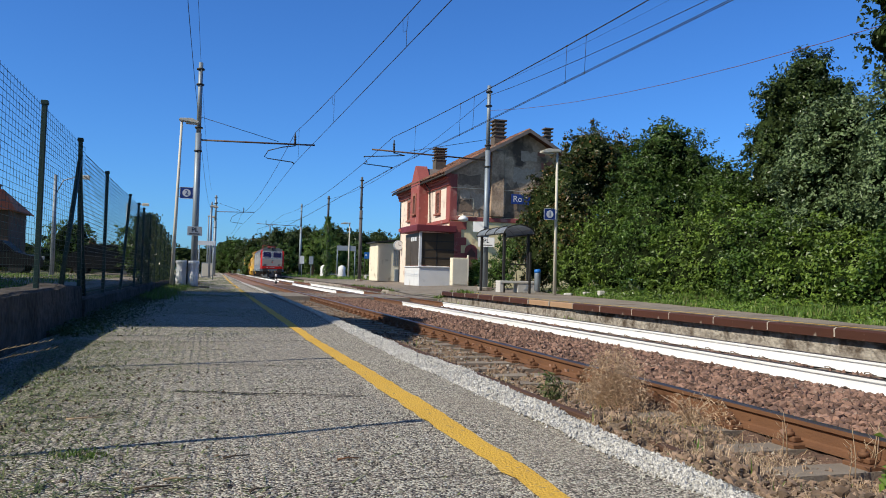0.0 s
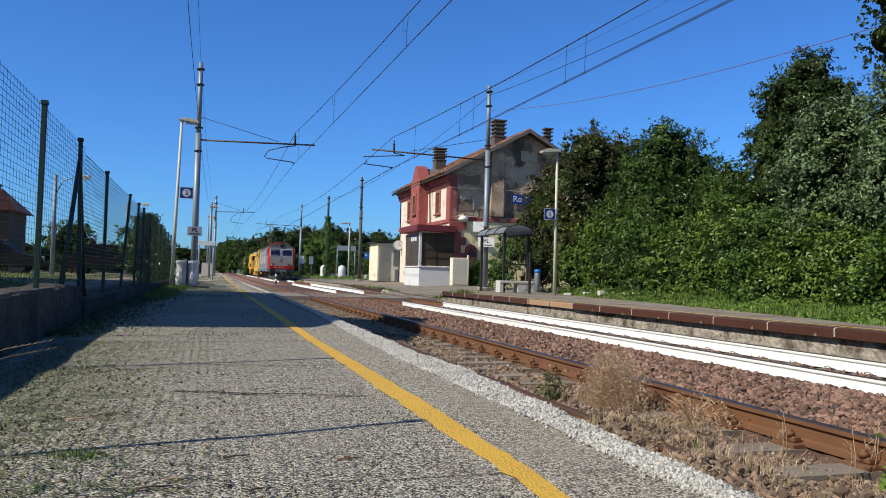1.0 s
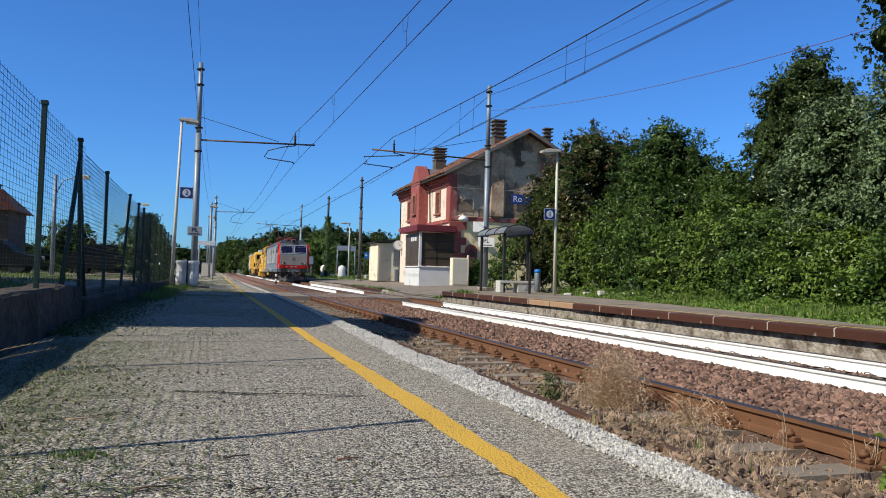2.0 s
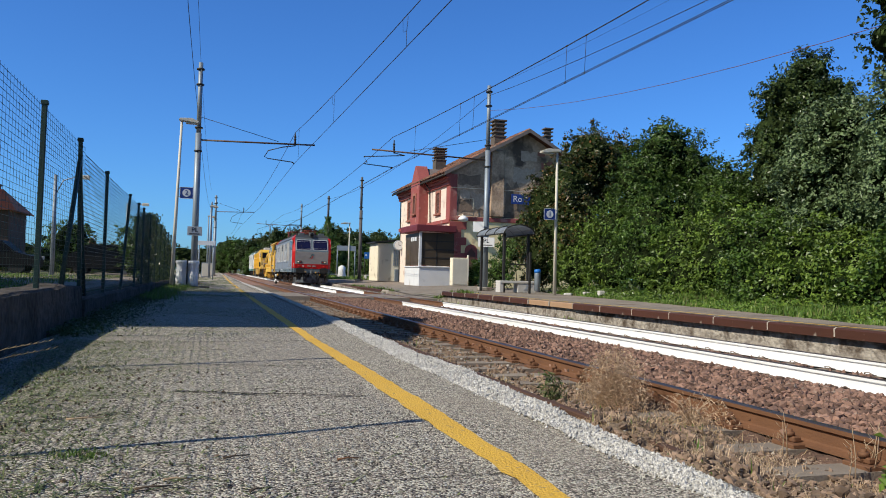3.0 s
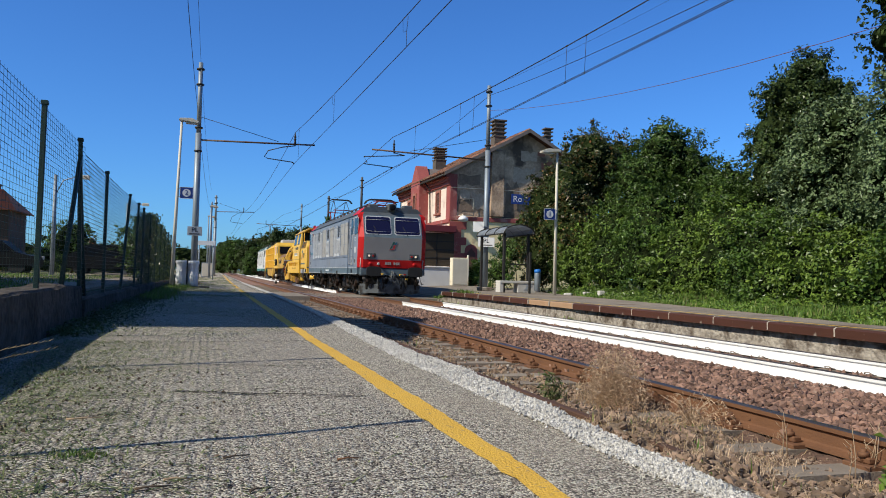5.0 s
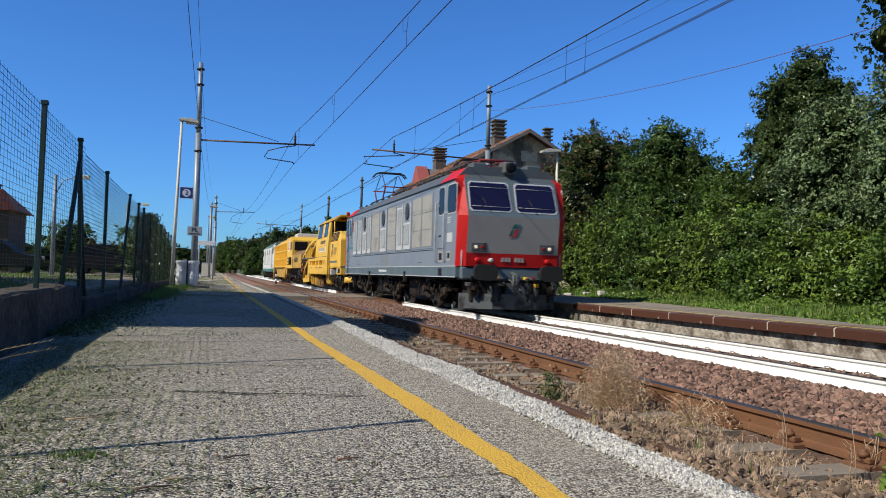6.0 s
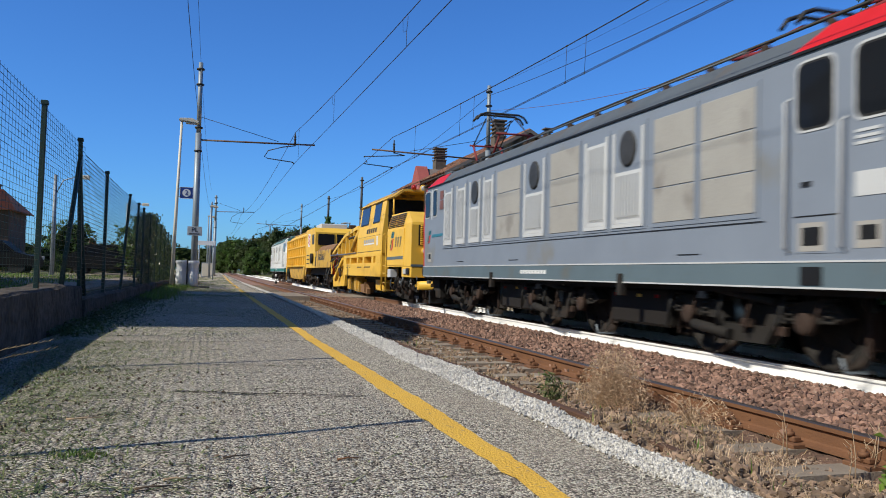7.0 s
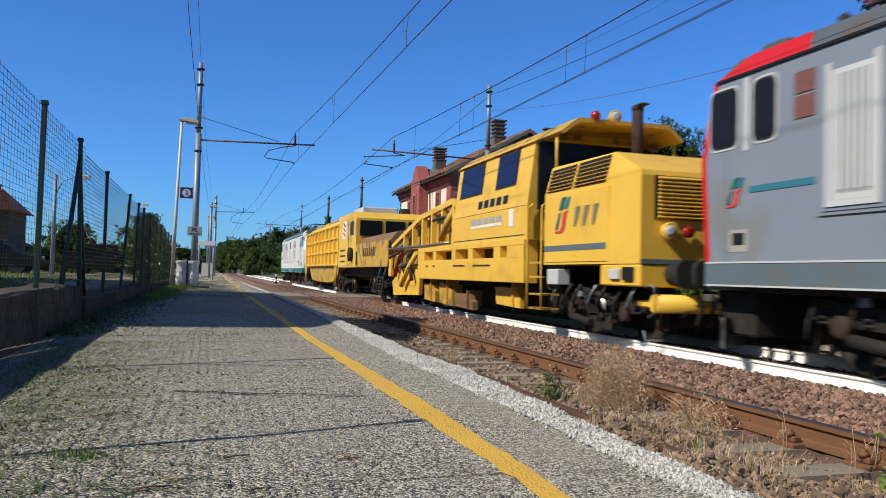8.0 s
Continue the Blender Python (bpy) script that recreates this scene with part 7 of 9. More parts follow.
def wheelset(parent, y, r):
    if r not in _wheel:
        bm = bmesh.new()
        for s in (-1, 1):
            lathe(bm, [(.08, s * .66), (r * .45, s * .68), (r * .55, s * .71), (r * .86, s * .70), (r * .9, s * .685), (r + .03, s * .685), (r + .028, s * .715), (r, s * .722), (r - .005, s * .82), (r * .86, s * .82), (r * .82, s * .79), (r * .5, s * .77), (r * .32, s * .81), (.1, s * .84)], (0, 0, 0), "x", 22)
            for k in range(8):
                a = k * math.pi / 4
                box(bm, s * .79 - .012, s * .79 + .012, math.cos(a) * r * .62 - .03, math.cos(a) * r * .62 + .03, math.sin(a) * r * .62 - .03, math.sin(a) * r * .62 + .03)
        tube(bm, [(-.7, 0, 0), (.7, 0, 0)], .09, 8)
        _wheel[r] = mesh_of("wheelset", bm, [M["bogie"], M["steel"]])
        for f in _wheel[r].polygons:
            c = f.center
            d = math.hypot(c.y, c.z)
            f.material_index = 1 if d > r - .012 else 0
    ob = new("wheelset", _wheel[r])
    ob.parent = parent
    WHEELS.append((ob, y, r))


def bogie(parent, yc, wb, r):
    b = new("bogie")
    b.parent = parent
    b.empty_display_size = .2
    for s in (-1, 1):
        bm = bmesh.new()
        x0, x1 = (s * .95, s * 1.12) if s > 0 else (s * 1.12, s * .95)
        prism(bm, [(yc - wb / 2 - .55, r + .1), (yc - wb / 2 - .3, r + .28), (yc - .5, r + .2), (yc - .35, r - .08), (yc + .35, r - .08), (yc + .5, r + .2), (yc + wb / 2 + .3, r + .28), (yc + wb / 2 + .55, r + .1), (yc + wb / 2 + .3, r + .02), (yc + .55, r - .02), (yc + .38, r - .28), (yc - .38, r - .28), (yc - .55, r - .02), (yc - wb / 2 - .3, r + .02)], "x", x0, x1)
        part("side_frame", bm, M["bogie"], b)
        for yy in (yc - wb / 2, yc + wb / 2):
            bm = bmesh.new()
            lathe(bm, [(.08, s * 1.10), (.13, s * 1.11), (.13, s * 1.2), (.09, s * 1.22), (.04, s * 1.225)], (0, yy, r), "x", 10)
            part("axle_box", bm, M["bogie_rust"], b)
            for o in (-.3, .3):
                bm = bmesh.new()
                for q in range(5):
                    tube(bm, [(s * 1.08, yy + o, r + .02 + q * .06), (s * 1.08, yy + o, r + .05 + q * .06)], .085, 10)
                part("coil_spring", bm, M["bogie"], b)
            bm = bmesh.new()
            d = 1 if yy > yc else -1
            prism(bm, [(yy + d * (r + .02), r - .25), (yy + d * (r + .12), r - .22), (yy + d * (r + .1), r + .18), (yy + d * (r + .02), r + .15)], "x", s * .74 - .05, s * .74 + .05)
            tube(bm, [(s * .9, yy + d * (r + .08), r + .3), (s * .9, yy + d * (r + .1), .22), (s * .78, yy + d * (r + .06), .2)], .03, 6)
            part("brake_shoe", bm, M["bogie_rust"], b)
        bm = bmesh.new()
        tube(bm, [(s * 1.17, yc - .65, r + .22), (s * 1.22, yc + .45, r + .36)], .05, 8)
        tube(bm, [(s * 1.17, yc + .2, r - .2), (s * 1.17, yc + .95, r - .12)], .07, 8)
        part("damper", bm, M["bogie"], b)
        for k in range(6):      # hanging hoses, cables and small grimy boxes
            bm = bmesh.new()
            y = yc - wb / 2 - .3 + k * (wb + .6) / 5
            tube(bm, [(s * 1.2, y, r + .36), (s * 1.24, y + .06, r + .1), (s * 1.2, y + .16, r - .1 - .03 * (k % 3)), (s * 1.1, y + .26, r + .05)], .016 + .006 * (k % 2), 5)
            part("brake_hose", bm, M["rubber"] if k % 2 else M["bogie_rust"], b)
        for y, z in ((yc - .2, r - .1), (yc + wb / 2 - .35, r + .22), (yc - wb / 2 + .3, r - .16)):
            bm = bmesh.new()
            box(bm, *sorted((s * 1.12, s * 1.2)), y, y + .16, z, z + .11, .012)
            part("brake_cylinder", bm, M["galv"] if z > r else M["bogie_rust"], b)
        bm = bmesh.new()
        tube(bm, [(s * 1.1, yc - wb / 2 - .45, .2), (s * 1.1, yc - wb / 2 - .5, .05), (s * .76, yc - wb / 2 - .52, .06)], .02, 6)
        part("sand_pipe", bm, M["galv"], b)
    bm = bmesh.new()
    box(bm, -.9, .9, yc - .25, yc + .25, r - .1, r + .2, .03)
    part("bolster", bm, M["bogie"], b)
    for yy in (yc - wb / 2, yc + wb / 2):
        wheelset(b, yy, r)


def buffers(parent, y, s, material):
    for x in (-.875, .875):
        bm = bmesh.new()
        lathe(bm, [(.16, 0), (.16, s * .12), (.11, s * .13), (.11, s * .42), (.06, s * .46)], (x, y, 1.05), "y", 14)
        b = part("buffer", bm, M["bogie"], parent)
        bm = bmesh.new()
        ya, yb = sorted((y + s * .46, y + s * .56))
        pts = [(x + .31 * math.copysign(abs(math.cos(a)) ** .5, math.cos(a)), 1.05 + .2 * math.copysign(abs(math.sin(a)) ** .6, math.sin(a))) for a in np.linspace(0, 2 * math.pi, 21)[:-1]]
        prism(bm, pts, "y", ya, yb)
        part("buffer_head", bm, material, b)


def hoses(parent, y, s):
    for k, (x, c) in enumerate(((-.42, "rubber"), (-.62, "rubber"), (.35, "rubber"), (.55, "rubber"))):
        bm = bmesh.new()
        tube(bm, [(x, y, .92), (x, y + s * .2, .88), (x + .03, y + s * .3, .6), (x, y + s * .25, .35), (x + .08, y + s * .12, .3)], .03, 7)
        part("air_hose", bm, M[c], parent)
        bx("hose_tap", (x - .04, x + .04, min(y, y + s * .12), max(y, y + s * .12), .88, .96), M["lamp_red"] if k % 2 else M["yellow"], parent)
    bm = bmesh.new()
    tube(bm, [(0, y, 1.05), (0, y + s * .3, 1.02), (0, y + s * .4, .9), (.02, y + s * .36, .72)], .045, 8)
    tube(bm, [(-.08, y + s * .3, 1.0), (-.08, y + s * .38, .62), (.08, y + s * .38, .62), (.08, y + s * .3, 1.0)], .03, 6)
    part("coupling_hook", bm, M["plough"], parent)


def pantograph(parent, yc, raised, material):
    p = new("pantograph")
    p.parent = parent
    z0 = 3.98
    H = 5.30 if raised else 4.30
    for x in (-.45, .45):
        for y in (-.85, .85):
            bm = bmesh.new()
            lathe(bm, [(.05, 3.74), (.1, 3.76), (.06, 3.8), (.1, 3.84), (.06, 3.88), (.1, 3.92), (.05, 3.97)], (x, yc + y, 0), "z", 10)
            part("insulator", bm, M["bogie_rust"], p)
    bm = bmesh.new()
    for a, b in (((-.5, -.9), (.5, -.9)), ((-.5, .9), (.5, .9)), ((-.5, -.9), (-.5, .9)), ((.5, -.9), (.5, .9))):
        tube(bm, [(a[0], yc + a[1], z0), (b[0], yc + b[1], z0)], .035, 6)
    part("base_frame", bm, material, p)
    zk = z0 + (.62 if raised else .12)
    for s in (-1, 1):
        yk = yc + s * (1.05 if raised else 1.45)
        bm = bmesh.new()
        for x in (-.42, .42):
            tube(bm, [(x, yc + s * .55, z0 + .04), (x * .95, yk, zk)], .032, 6)
        tube(bm, [(-.5, yk, zk), (.5, yk, zk)], .028, 6)
        part("lower_arm", bm, material, p)
        bm = bmesh.new()
        for x in (-.4, .4):
            tube(bm, [(x, yk, zk), (x * .9, yc + s * .14, H - .1)], .018, 6)
        tube(bm, [(-.4, yk, zk), (.36, yc + s * .14, H - .1)], .012, 5)
        part("upper_arm", bm, material if not raised else M["dark_iron"], p)
        bm = bmesh.new()
        tube(bm, [(-.72, yc + s * .14, H - .2), (-.62, yc + s * .14, H - .06), (-.46, yc + s * .14, H), (.46, yc + s * .14, H), (.62, yc + s * .14, H - .06), (.72, yc + s * .14, H - .2)], .03, 7)
        part("collector_head", bm, M["dark_iron"], p)


def emblem(parent, m, s=1.0):
    """The operator's mark as plain slanted shapes."""
    for pts, m_ in (([(-.10, .09), (.0, .32), (.15, .32), (.09, .25), (.04, .09)], "logo_green"), ([(.07, .10), (.12, .24), (.19, .31), (.27, .31), (.19, .10)], "logo_teal"), ([(-.21, -.27), (-.12, -.27), (-.02, .04), (-.09, .04)], "logo_green"), ([(-.21, -.34), (.02, -.34), (.10, -.27), (.15, .0), (.22, .06), (.10, .06), (.03, .01), (.0, -.22), (-.06, -.29), (-.21, -.31)], "logo_red")):
        bm = bmesh.new()
        prism(bm, [(x * s * 1.35, y * s) for x, y in pts], "z", 0, .004)
        part("emblem", bm, M[m_], parent).matrix_basis = m


def loco_end(t, L, c, front):
    """One cab end; front at y = 0, or mirrored to the rear at y = L."""
    def Y(y):
        return y if front else L - y

    def face(bm, pts, mi=0):
        f = bm.faces.new([bm.verts.new((x, Y(y), z)) for x, y, z in pts])
        f.material_index = mi
        return f
    lv = [1.2, 1.54, 2.47, 3.42]
    ya = {1.2: 0, 1.54: -.03, 2.47: -.11, 3.42: .14}
    yb = {1.2: -.15, 1.54: -.18, 2.47: -.29, 3.42: .11}
    wb = {1.2: 1.24, 1.54: 1.24, 2.47: 1.24, 3.42: 1.25}
    for s in (-1, 1):
        bm = bmesh.new()
        for z0, z1 in zip(lv, lv[1:]):
            face(bm, [(s * 1.45, .4, z0), (s * 1.45, ya[z0], z0), (s * 1.45, ya[z1], z1), (s * 1.45, .4, z1)])
        bmesh.ops.recalc_face_normals(bm, faces=bm.faces[:])
        part("cab_side", bm, c["side"], t)
        bm = bmesh.new()
        for z0, z1 in zip(lv, lv[1:]):
            face(bm, [(s * 1.452, ya[z0] + .10, z0), (s * 1.452, ya[z0], z0), (s * 1.452, ya[z1], z1), (s * 1.452, ya[z1] + .10, z1)])
            face(bm, [(s * 1.452, ya[z0], z0), (s * wb[z0], yb[z0], z0), (s * wb[z1], yb[z1], z1), (s * 1.452, ya[z1], z1)])
        bmesh.ops.recalc_face_normals(bm, faces=bm.faces[:])
        bmesh.ops.remove_doubles(bm, verts=bm.verts[:], dist=.001)
        part("corner_panel", bm, c["corner"], t, c["corner_label"])
        bm = bmesh.new()
        face(bm, [(s * 1.455, .14, 3.415), (s * 1.455, 1.75, 3.415), (s * 1.14, 1.45, 3.745), (s * 1.14, .42, 3.745)])
        face(bm, [(s * 1.455, .14, 3.415), (s * 1.14, .42, 3.745), (s * 1.10, .34, 3.735), (s * 1.25, .11, 3.42)])
        bmesh.ops.recalc_face_normals(bm, faces=bm.faces[:])
        part("roof_corner", bm, c["corner"], t)
    bm = bmesh.new()
    face(bm, [(-1.24, yb[1.2], 1.2), (1.24, yb[1.2], 1.2), (1.24, yb[1.54], 1.54), (-1.24, yb[1.54], 1.54)])
    part("front_band", bm, c["corner"], t)
    bm = bmesh.new()
    face(bm, [(-1.24, yb[1.54], 1.54), (1.24, yb[1.54], 1.54), (1.24, yb[2.47], 2.47), (-1.24, yb[2.47], 2.47)])
    fp = part("front_panel", bm, c["front"], t)
    bm = bmesh.new()
    face(bm, [(-1.24, yb[2.47], 2.47), (1.24, yb[2.47], 2.47), (1.25, yb[3.42], 3.42), (-1.25, yb[3.42], 3.42)])
    part("front_upper", bm, c["skirt"], t)
    bm = bmesh.new()
    face(bm, [(-1.25, .11, 3.42), (1.25, .11, 3.42), (1.10, .34, 3.735), (-1.10, .34, 3.735)])
    part("front_roof", bm, c["roof"], t)

    def yf(z):
        return yb[2.47] + (yb[3.42] - yb[2.47]) * (z - 2.47) / .95
    for x0, x1 in ((-1.16, -.09), (.09, 1.16)):
        for nm, e, d, m_ in (("windscreen_frame", .035, .012, M["panel_white"]), ("windscreen", 0, .022, M["glass_blue"])):
            bm = bmesh.new()
            k = .06
            def P(x, z, dd):
                return (x, Y(yf(z) - dd), z)
            z0, z1 = 2.62 - e, 3.34 + e
            pts = [(x0 - e + k, z0), (x1 + e - k, z0), (x1 + e, z0 + k), (x1 + e - .02, z1 - k), (x1 + e - .02 - k, z1), (x0 - e + .02 + k, z1), (x0 - e + .02, z1 - k), (x0 - e, z0 + k)]
            fr = [bm.verts.new(P(x, z, d)) for x, z in pts]
            bk = [bm.verts.new(P(x, z, -.02)) for x, z in pts]
            fs = [bm.faces.new(fr)] + [bm.faces.new((fr[i], fr[(i + 1) % 8], bk[(i + 1) % 8], bk[i])) for i in range(8)]
            bmesh.ops.recalc_face_normals(bm, faces=fs)
            part(nm, bm, m_, t)
        bm = bmesh.new()
        tube(bm, [((x0 + x1) / 2, Y(yf(2.6) - .03), 2.56), ((x0 + x1) / 2 - .2, Y(yf(3.0) - .04), 2.95)], .012, 5)
        part("wiper", bm, M["black"], t)
        for zz in (2.72, 3.22):
            bm = bmesh.new()
            tube(bm, [(x0 + .02, Y(yf(zz) - .035), zz), (x1 - .02, Y(yf(zz) - .035), zz - .01)], .006, 4)
            part("screen_bar", bm, M["panel_white"], t)
    # lights in the lower corners
    for s in (-1, 1):
        bm = bmesh.new()
        xs = sorted((s * .72, s * 1.12))
        box(bm, xs[0], xs[1], min(Y(-.215), Y(-.17)), max(Y(-.215), Y(-.17)), 1.58, 1.80, .01)
        hb = part("light_box", bm, M["plough"], t)
        for x, m_ in ((s * 1.0, M["lamp_lit"] if front and c["lit"] else M["lamp_off"]), (s * .83, M["lamp_red"])):
            bm = bmesh.new()
            ys = sorted((Y(-.23), Y(-.21)))
            lathe(bm, [(.03, ys[0]), (.045, ys[0]), (.045, ys[1]), (.03, ys[1])], (x, 0, 1.69), "y", 12)
            part("headlight", bm, m_, hb)
        bm = bmesh.new()
        ys = sorted((Y(-.29), Y(-.15)))
        lathe(bm, [(.03, ys[0] + .05), (.065, ys[0] + .06), (.07, ys[1])], (s * .95, 0, 1.36), "y", 10)
        part("tail_lamp", bm, c["corner"], t)
        bm = bmesh.new()
        tube(bm, [(s * 1.33, Y(-.07), .98), (s * 1.34, Y(-.11), 1.3), (s * 1.34, Y(-.11), 1.6)], .015, 5)
        part("handrail", bm, M["panel_white"], t)
    bm = bmesh.new()
    ys = sorted((Y(-.39), Y(-.17)))
    lathe(bm, [(.03, ys[0] + .04), (.06, ys[0] + .07), (.05, ys[1] - .05), (.04, ys[1])], (-.62, 0, 1.36), "y", 10)
    part("horn_socket", bm, M["panel_white"], t)
    for k, a in enumerate((-.30, -.21, -.12, .06, .15, .24)):
        bm = bmesh.new()
        ys = sorted((Y(-.182), Y(-.165)))
        box(bm, a, a + .065, ys[0], ys[1], 1.33, 1.44)
        part("number_bar", bm, c["front"], t)
    flip = Matrix.Translation((0, Y(-.255), 2.15)) @ (FACE_S if front else FACE_S @ pose(0, 0, 0, 0, 180, 0))
    emblem(t, flip @ pose(.0, -.02, .002, 6.7), .50)
    # roof headlamp, horns
    bm = bmesh.new()
    box(bm, -.19, .19, min(Y(.08), Y(.55)), max(Y(.08), Y(.55)), 3.6, 3.93, .05)
    rl = part("roof_lamp_box", bm, c["roof"], t)
    bm = bmesh.new()
    ys = sorted((Y(-.06), Y(.02)))
    lathe(bm, [(.06, ys[0] + .06), (.13, ys[0] + .06), (.14, ys[1] + .06)], (0, 0, 3.77), "y", 14)
    part("roof_lamp", bm, M["glass_dark"], rl)
    for x in (-.75, .75):
        bx("roof_box", (x - .2, x + .2, min(Y(.35), Y(.8)), max(Y(.35), Y(.8)), 3.72, 3.9), c["roof"], t, .03)
    # below: beam, plough, buffers, hoses
    bm = bmesh.new()
    ys = sorted((Y(-.13), Y(.3)))
    box(bm, -1.35, 1.35, ys[0], ys[1], .86, 1.195, .04)
    part("buffer_beam", bm, c["skirt"], t)
    bm = bmesh.new()
    pts = [(-1.3, .12), (-.6, -.38), (.6, -.38), (1.3, .12), (1.3, .19), (.58, -.32), (-.58, -.32), (-1.3, .19)]
    prism(bm, [(x, Y(y)) for x, y in pts], "z", .14, .52)
    pts = [(-1.05, .15), (-.5, -.18), (.5, -.18), (1.05, .15)]
    prism(bm, [(x, Y(y)) for x, y in pts], "z", .52, .8)
    part("snowplough", bm, M["plough"], t)
    sgn = -1 if front else 1
    buffers(t, Y(-.13), sgn, M["rubber"])
    hoses(t, Y(-.15), sgn)
    for x, z0, z1, r_ in ((-1.05, .5, .9, .09), (1.05, .5, .9, .09), (-.25, .55, .92, .06), (.75, .4, .92, .05), (-.85, .4, .85, .04)):
        bm = bmesh.new()
        tube(bm, [(x, Y(-.07), z1), (x + .04, Y(-.25), (z0 + z1) / 2), (x, Y(-.17), z0)], r_, 7)
        part("brake_pipe", bm, M["bogie"] if r_ > .05 else M["rubber"], t)
    for x, z0, z1, r_, m_ in ((-.72, .42, .98, .022, "cable_grey"), (-.5, .36, .95, .02, "bogie_rust"), (-.1, .5, .9, .026, "cable_grey"), (.2, .45, .9, .02, "rubber"), (.46, .38, .96, .024, "cable_grey"), (.92, .46, .95, .022, "bogie_rust"), (1.12, .5, .9, .02, "cable_grey")):
        bm = bmesh.new()
        tube(bm, [(x, Y(-.14), z1), (x + .02, Y(-.37), z1 - .06), (x + .05, Y(-.43), (z0 + z1) / 2), (x + .12, Y(-.41), z0 + .03), (x + .2, Y(-.37), z0 + .06)], r_, 6)
        part("coupling_cable", bm, M[m_], t)
    for x, z, m_ in ((-1.2, .70, "cable_grey"), (-1.08, .60, "bogie_rust"), (1.1, .66, "cable_grey"), (-.3, .72, "cable_grey"), (.62, .70, "yellow")):
        ys = sorted((Y(-.33), Y(-.17)))
        bx("valve_block", (x - .05, x + .05, ys[0], ys[1], z, z + .1), M[m_], t, .012)
    bm = bmesh.new()
    ys = sorted((Y(-.1), Y(.5)))
    box(bm, -1.1, 1.1, ys[0], ys[1], .3, .86, .03)
    part("headstock", bm, M["bogie"], t)
    # cab side windows, door, rails, steps
    for s in (-1, 1):
        def plate(nm, y0, y1, z0, z1, m_, d=.006, lab=""):
            bm = bmesh.new()
            a, b = sorted((Y(y0), Y(y1)))
            xs = sorted((s * 1.44, s * (1.45 + d)))
            box(bm, xs[0], xs[1], a, b, z0, z1)
            return part(nm, bm, m_, t, lab)
        def rounded(nm, y0, y1, z0, z1, m_, d, r=.09):
            a, b = sorted((Y(y0), Y(y1)))
            pts = []
            for cy, cz, q in ((b - r, z1 - r, 0), (a + r, z1 - r, 1), (a + r, z0 + r, 2), (b - r, z0 + r, 3)):
                pts += [(cy + r * math.cos(math.pi / 2 * (q + k / 3)), cz + r * math.sin(math.pi / 2 * (q + k / 3))) for k in range(4)]
            bm = bmesh.new()
            prism(bm, pts, "x", *sorted((s * 1.44, s * (1.45 + d))))
            return part(nm, bm, m_, t)
        leading = front == (s < 0)
        cab, door = ((.06, .78), (1.10, 1.58)) if leading else ((.10, .58), (.89, 1.24))
        for nm, (y0, y1) in (("cab_window", cab), ("door_window", door)):
            rounded("window_frame", y0 - .04, y1 + .04, 2.55, 3.32, c["white"], .009, .11)
            rounded("window_seal", y0 - .015, y1 + .015, 2.575, 3.295, M["rubber"], .012, .10)
            rounded(nm, y0 + .01, y1 - .01, 2.60, 3.27, M["glass_dark"], .015)
        plate("vent_frame", .46, .80, 1.32, 1.58, M["loco_front"], .006)
        plate("vent", .53, .74, 1.40, 1.54, M["black"], .010)
        if leading:
            plate("door", 1.0, 1.64, 1.28, 2.52, c["side"], .006)
            plate("door_seam", 1.0, 1.64, 1.66, 1.675, M["black"], .009)
            plate("step_frame", 1.18, 1.56, 1.30, 1.60, M["loco_front"], .009)
            # flat black plates imitate the shade inside the two step recesses
            plate("door_step", 1.24, 1.50, 1.36, 1.55, M["black"], .012)
            plate("step_recess", 1.22, 1.52, .95, 1.14, M["black"], .018)
            plate("door_handle", 1.38, 1.52, 1.98, 2.03, M["black"], .02)
            for z in (2.32, 2.38, 2.44):
                plate("marking", .50, .80, z, z + .03, M["panel_white"], .008)
            plate("marking", .34, .80, 1.82, 2.06, M["panel_white"], .008)
            for y, z1 in ((1.70, 2.95), (.92, 2.62)):
                bm = bmesh.new()
                tube(bm, [(s * 1.46, Y(y), 1.3), (s * 1.52, Y(y), 1.34), (s * 1.52, Y(y), z1 - .04), (s * 1.46, Y(y), z1)], .018, 6)
                part("handrail", bm, M["panel_white"], t)
        else:
            plate("pale_strip", .70, .79, 2.50, 3.36, c["white"], .006)
            plate("red_grille", 1.54, 1.84, 2.72, 2.96, M["cable_red"], .012)
            plate("red_grille", 1.54, 1.84, 2.99, 3.22, M["cable_red"], .012)
            plate("name_bar", .82, 1.85, 2.0, 2.075, M["logo_teal"], .008)
            emblem(t, Matrix.Translation((s * 1.4585, Y(.55), 2.03)) @ (FACE_W if s < 0 else FACE_W @ pose(0, 0, 0, 0, 180, 0)), .52)


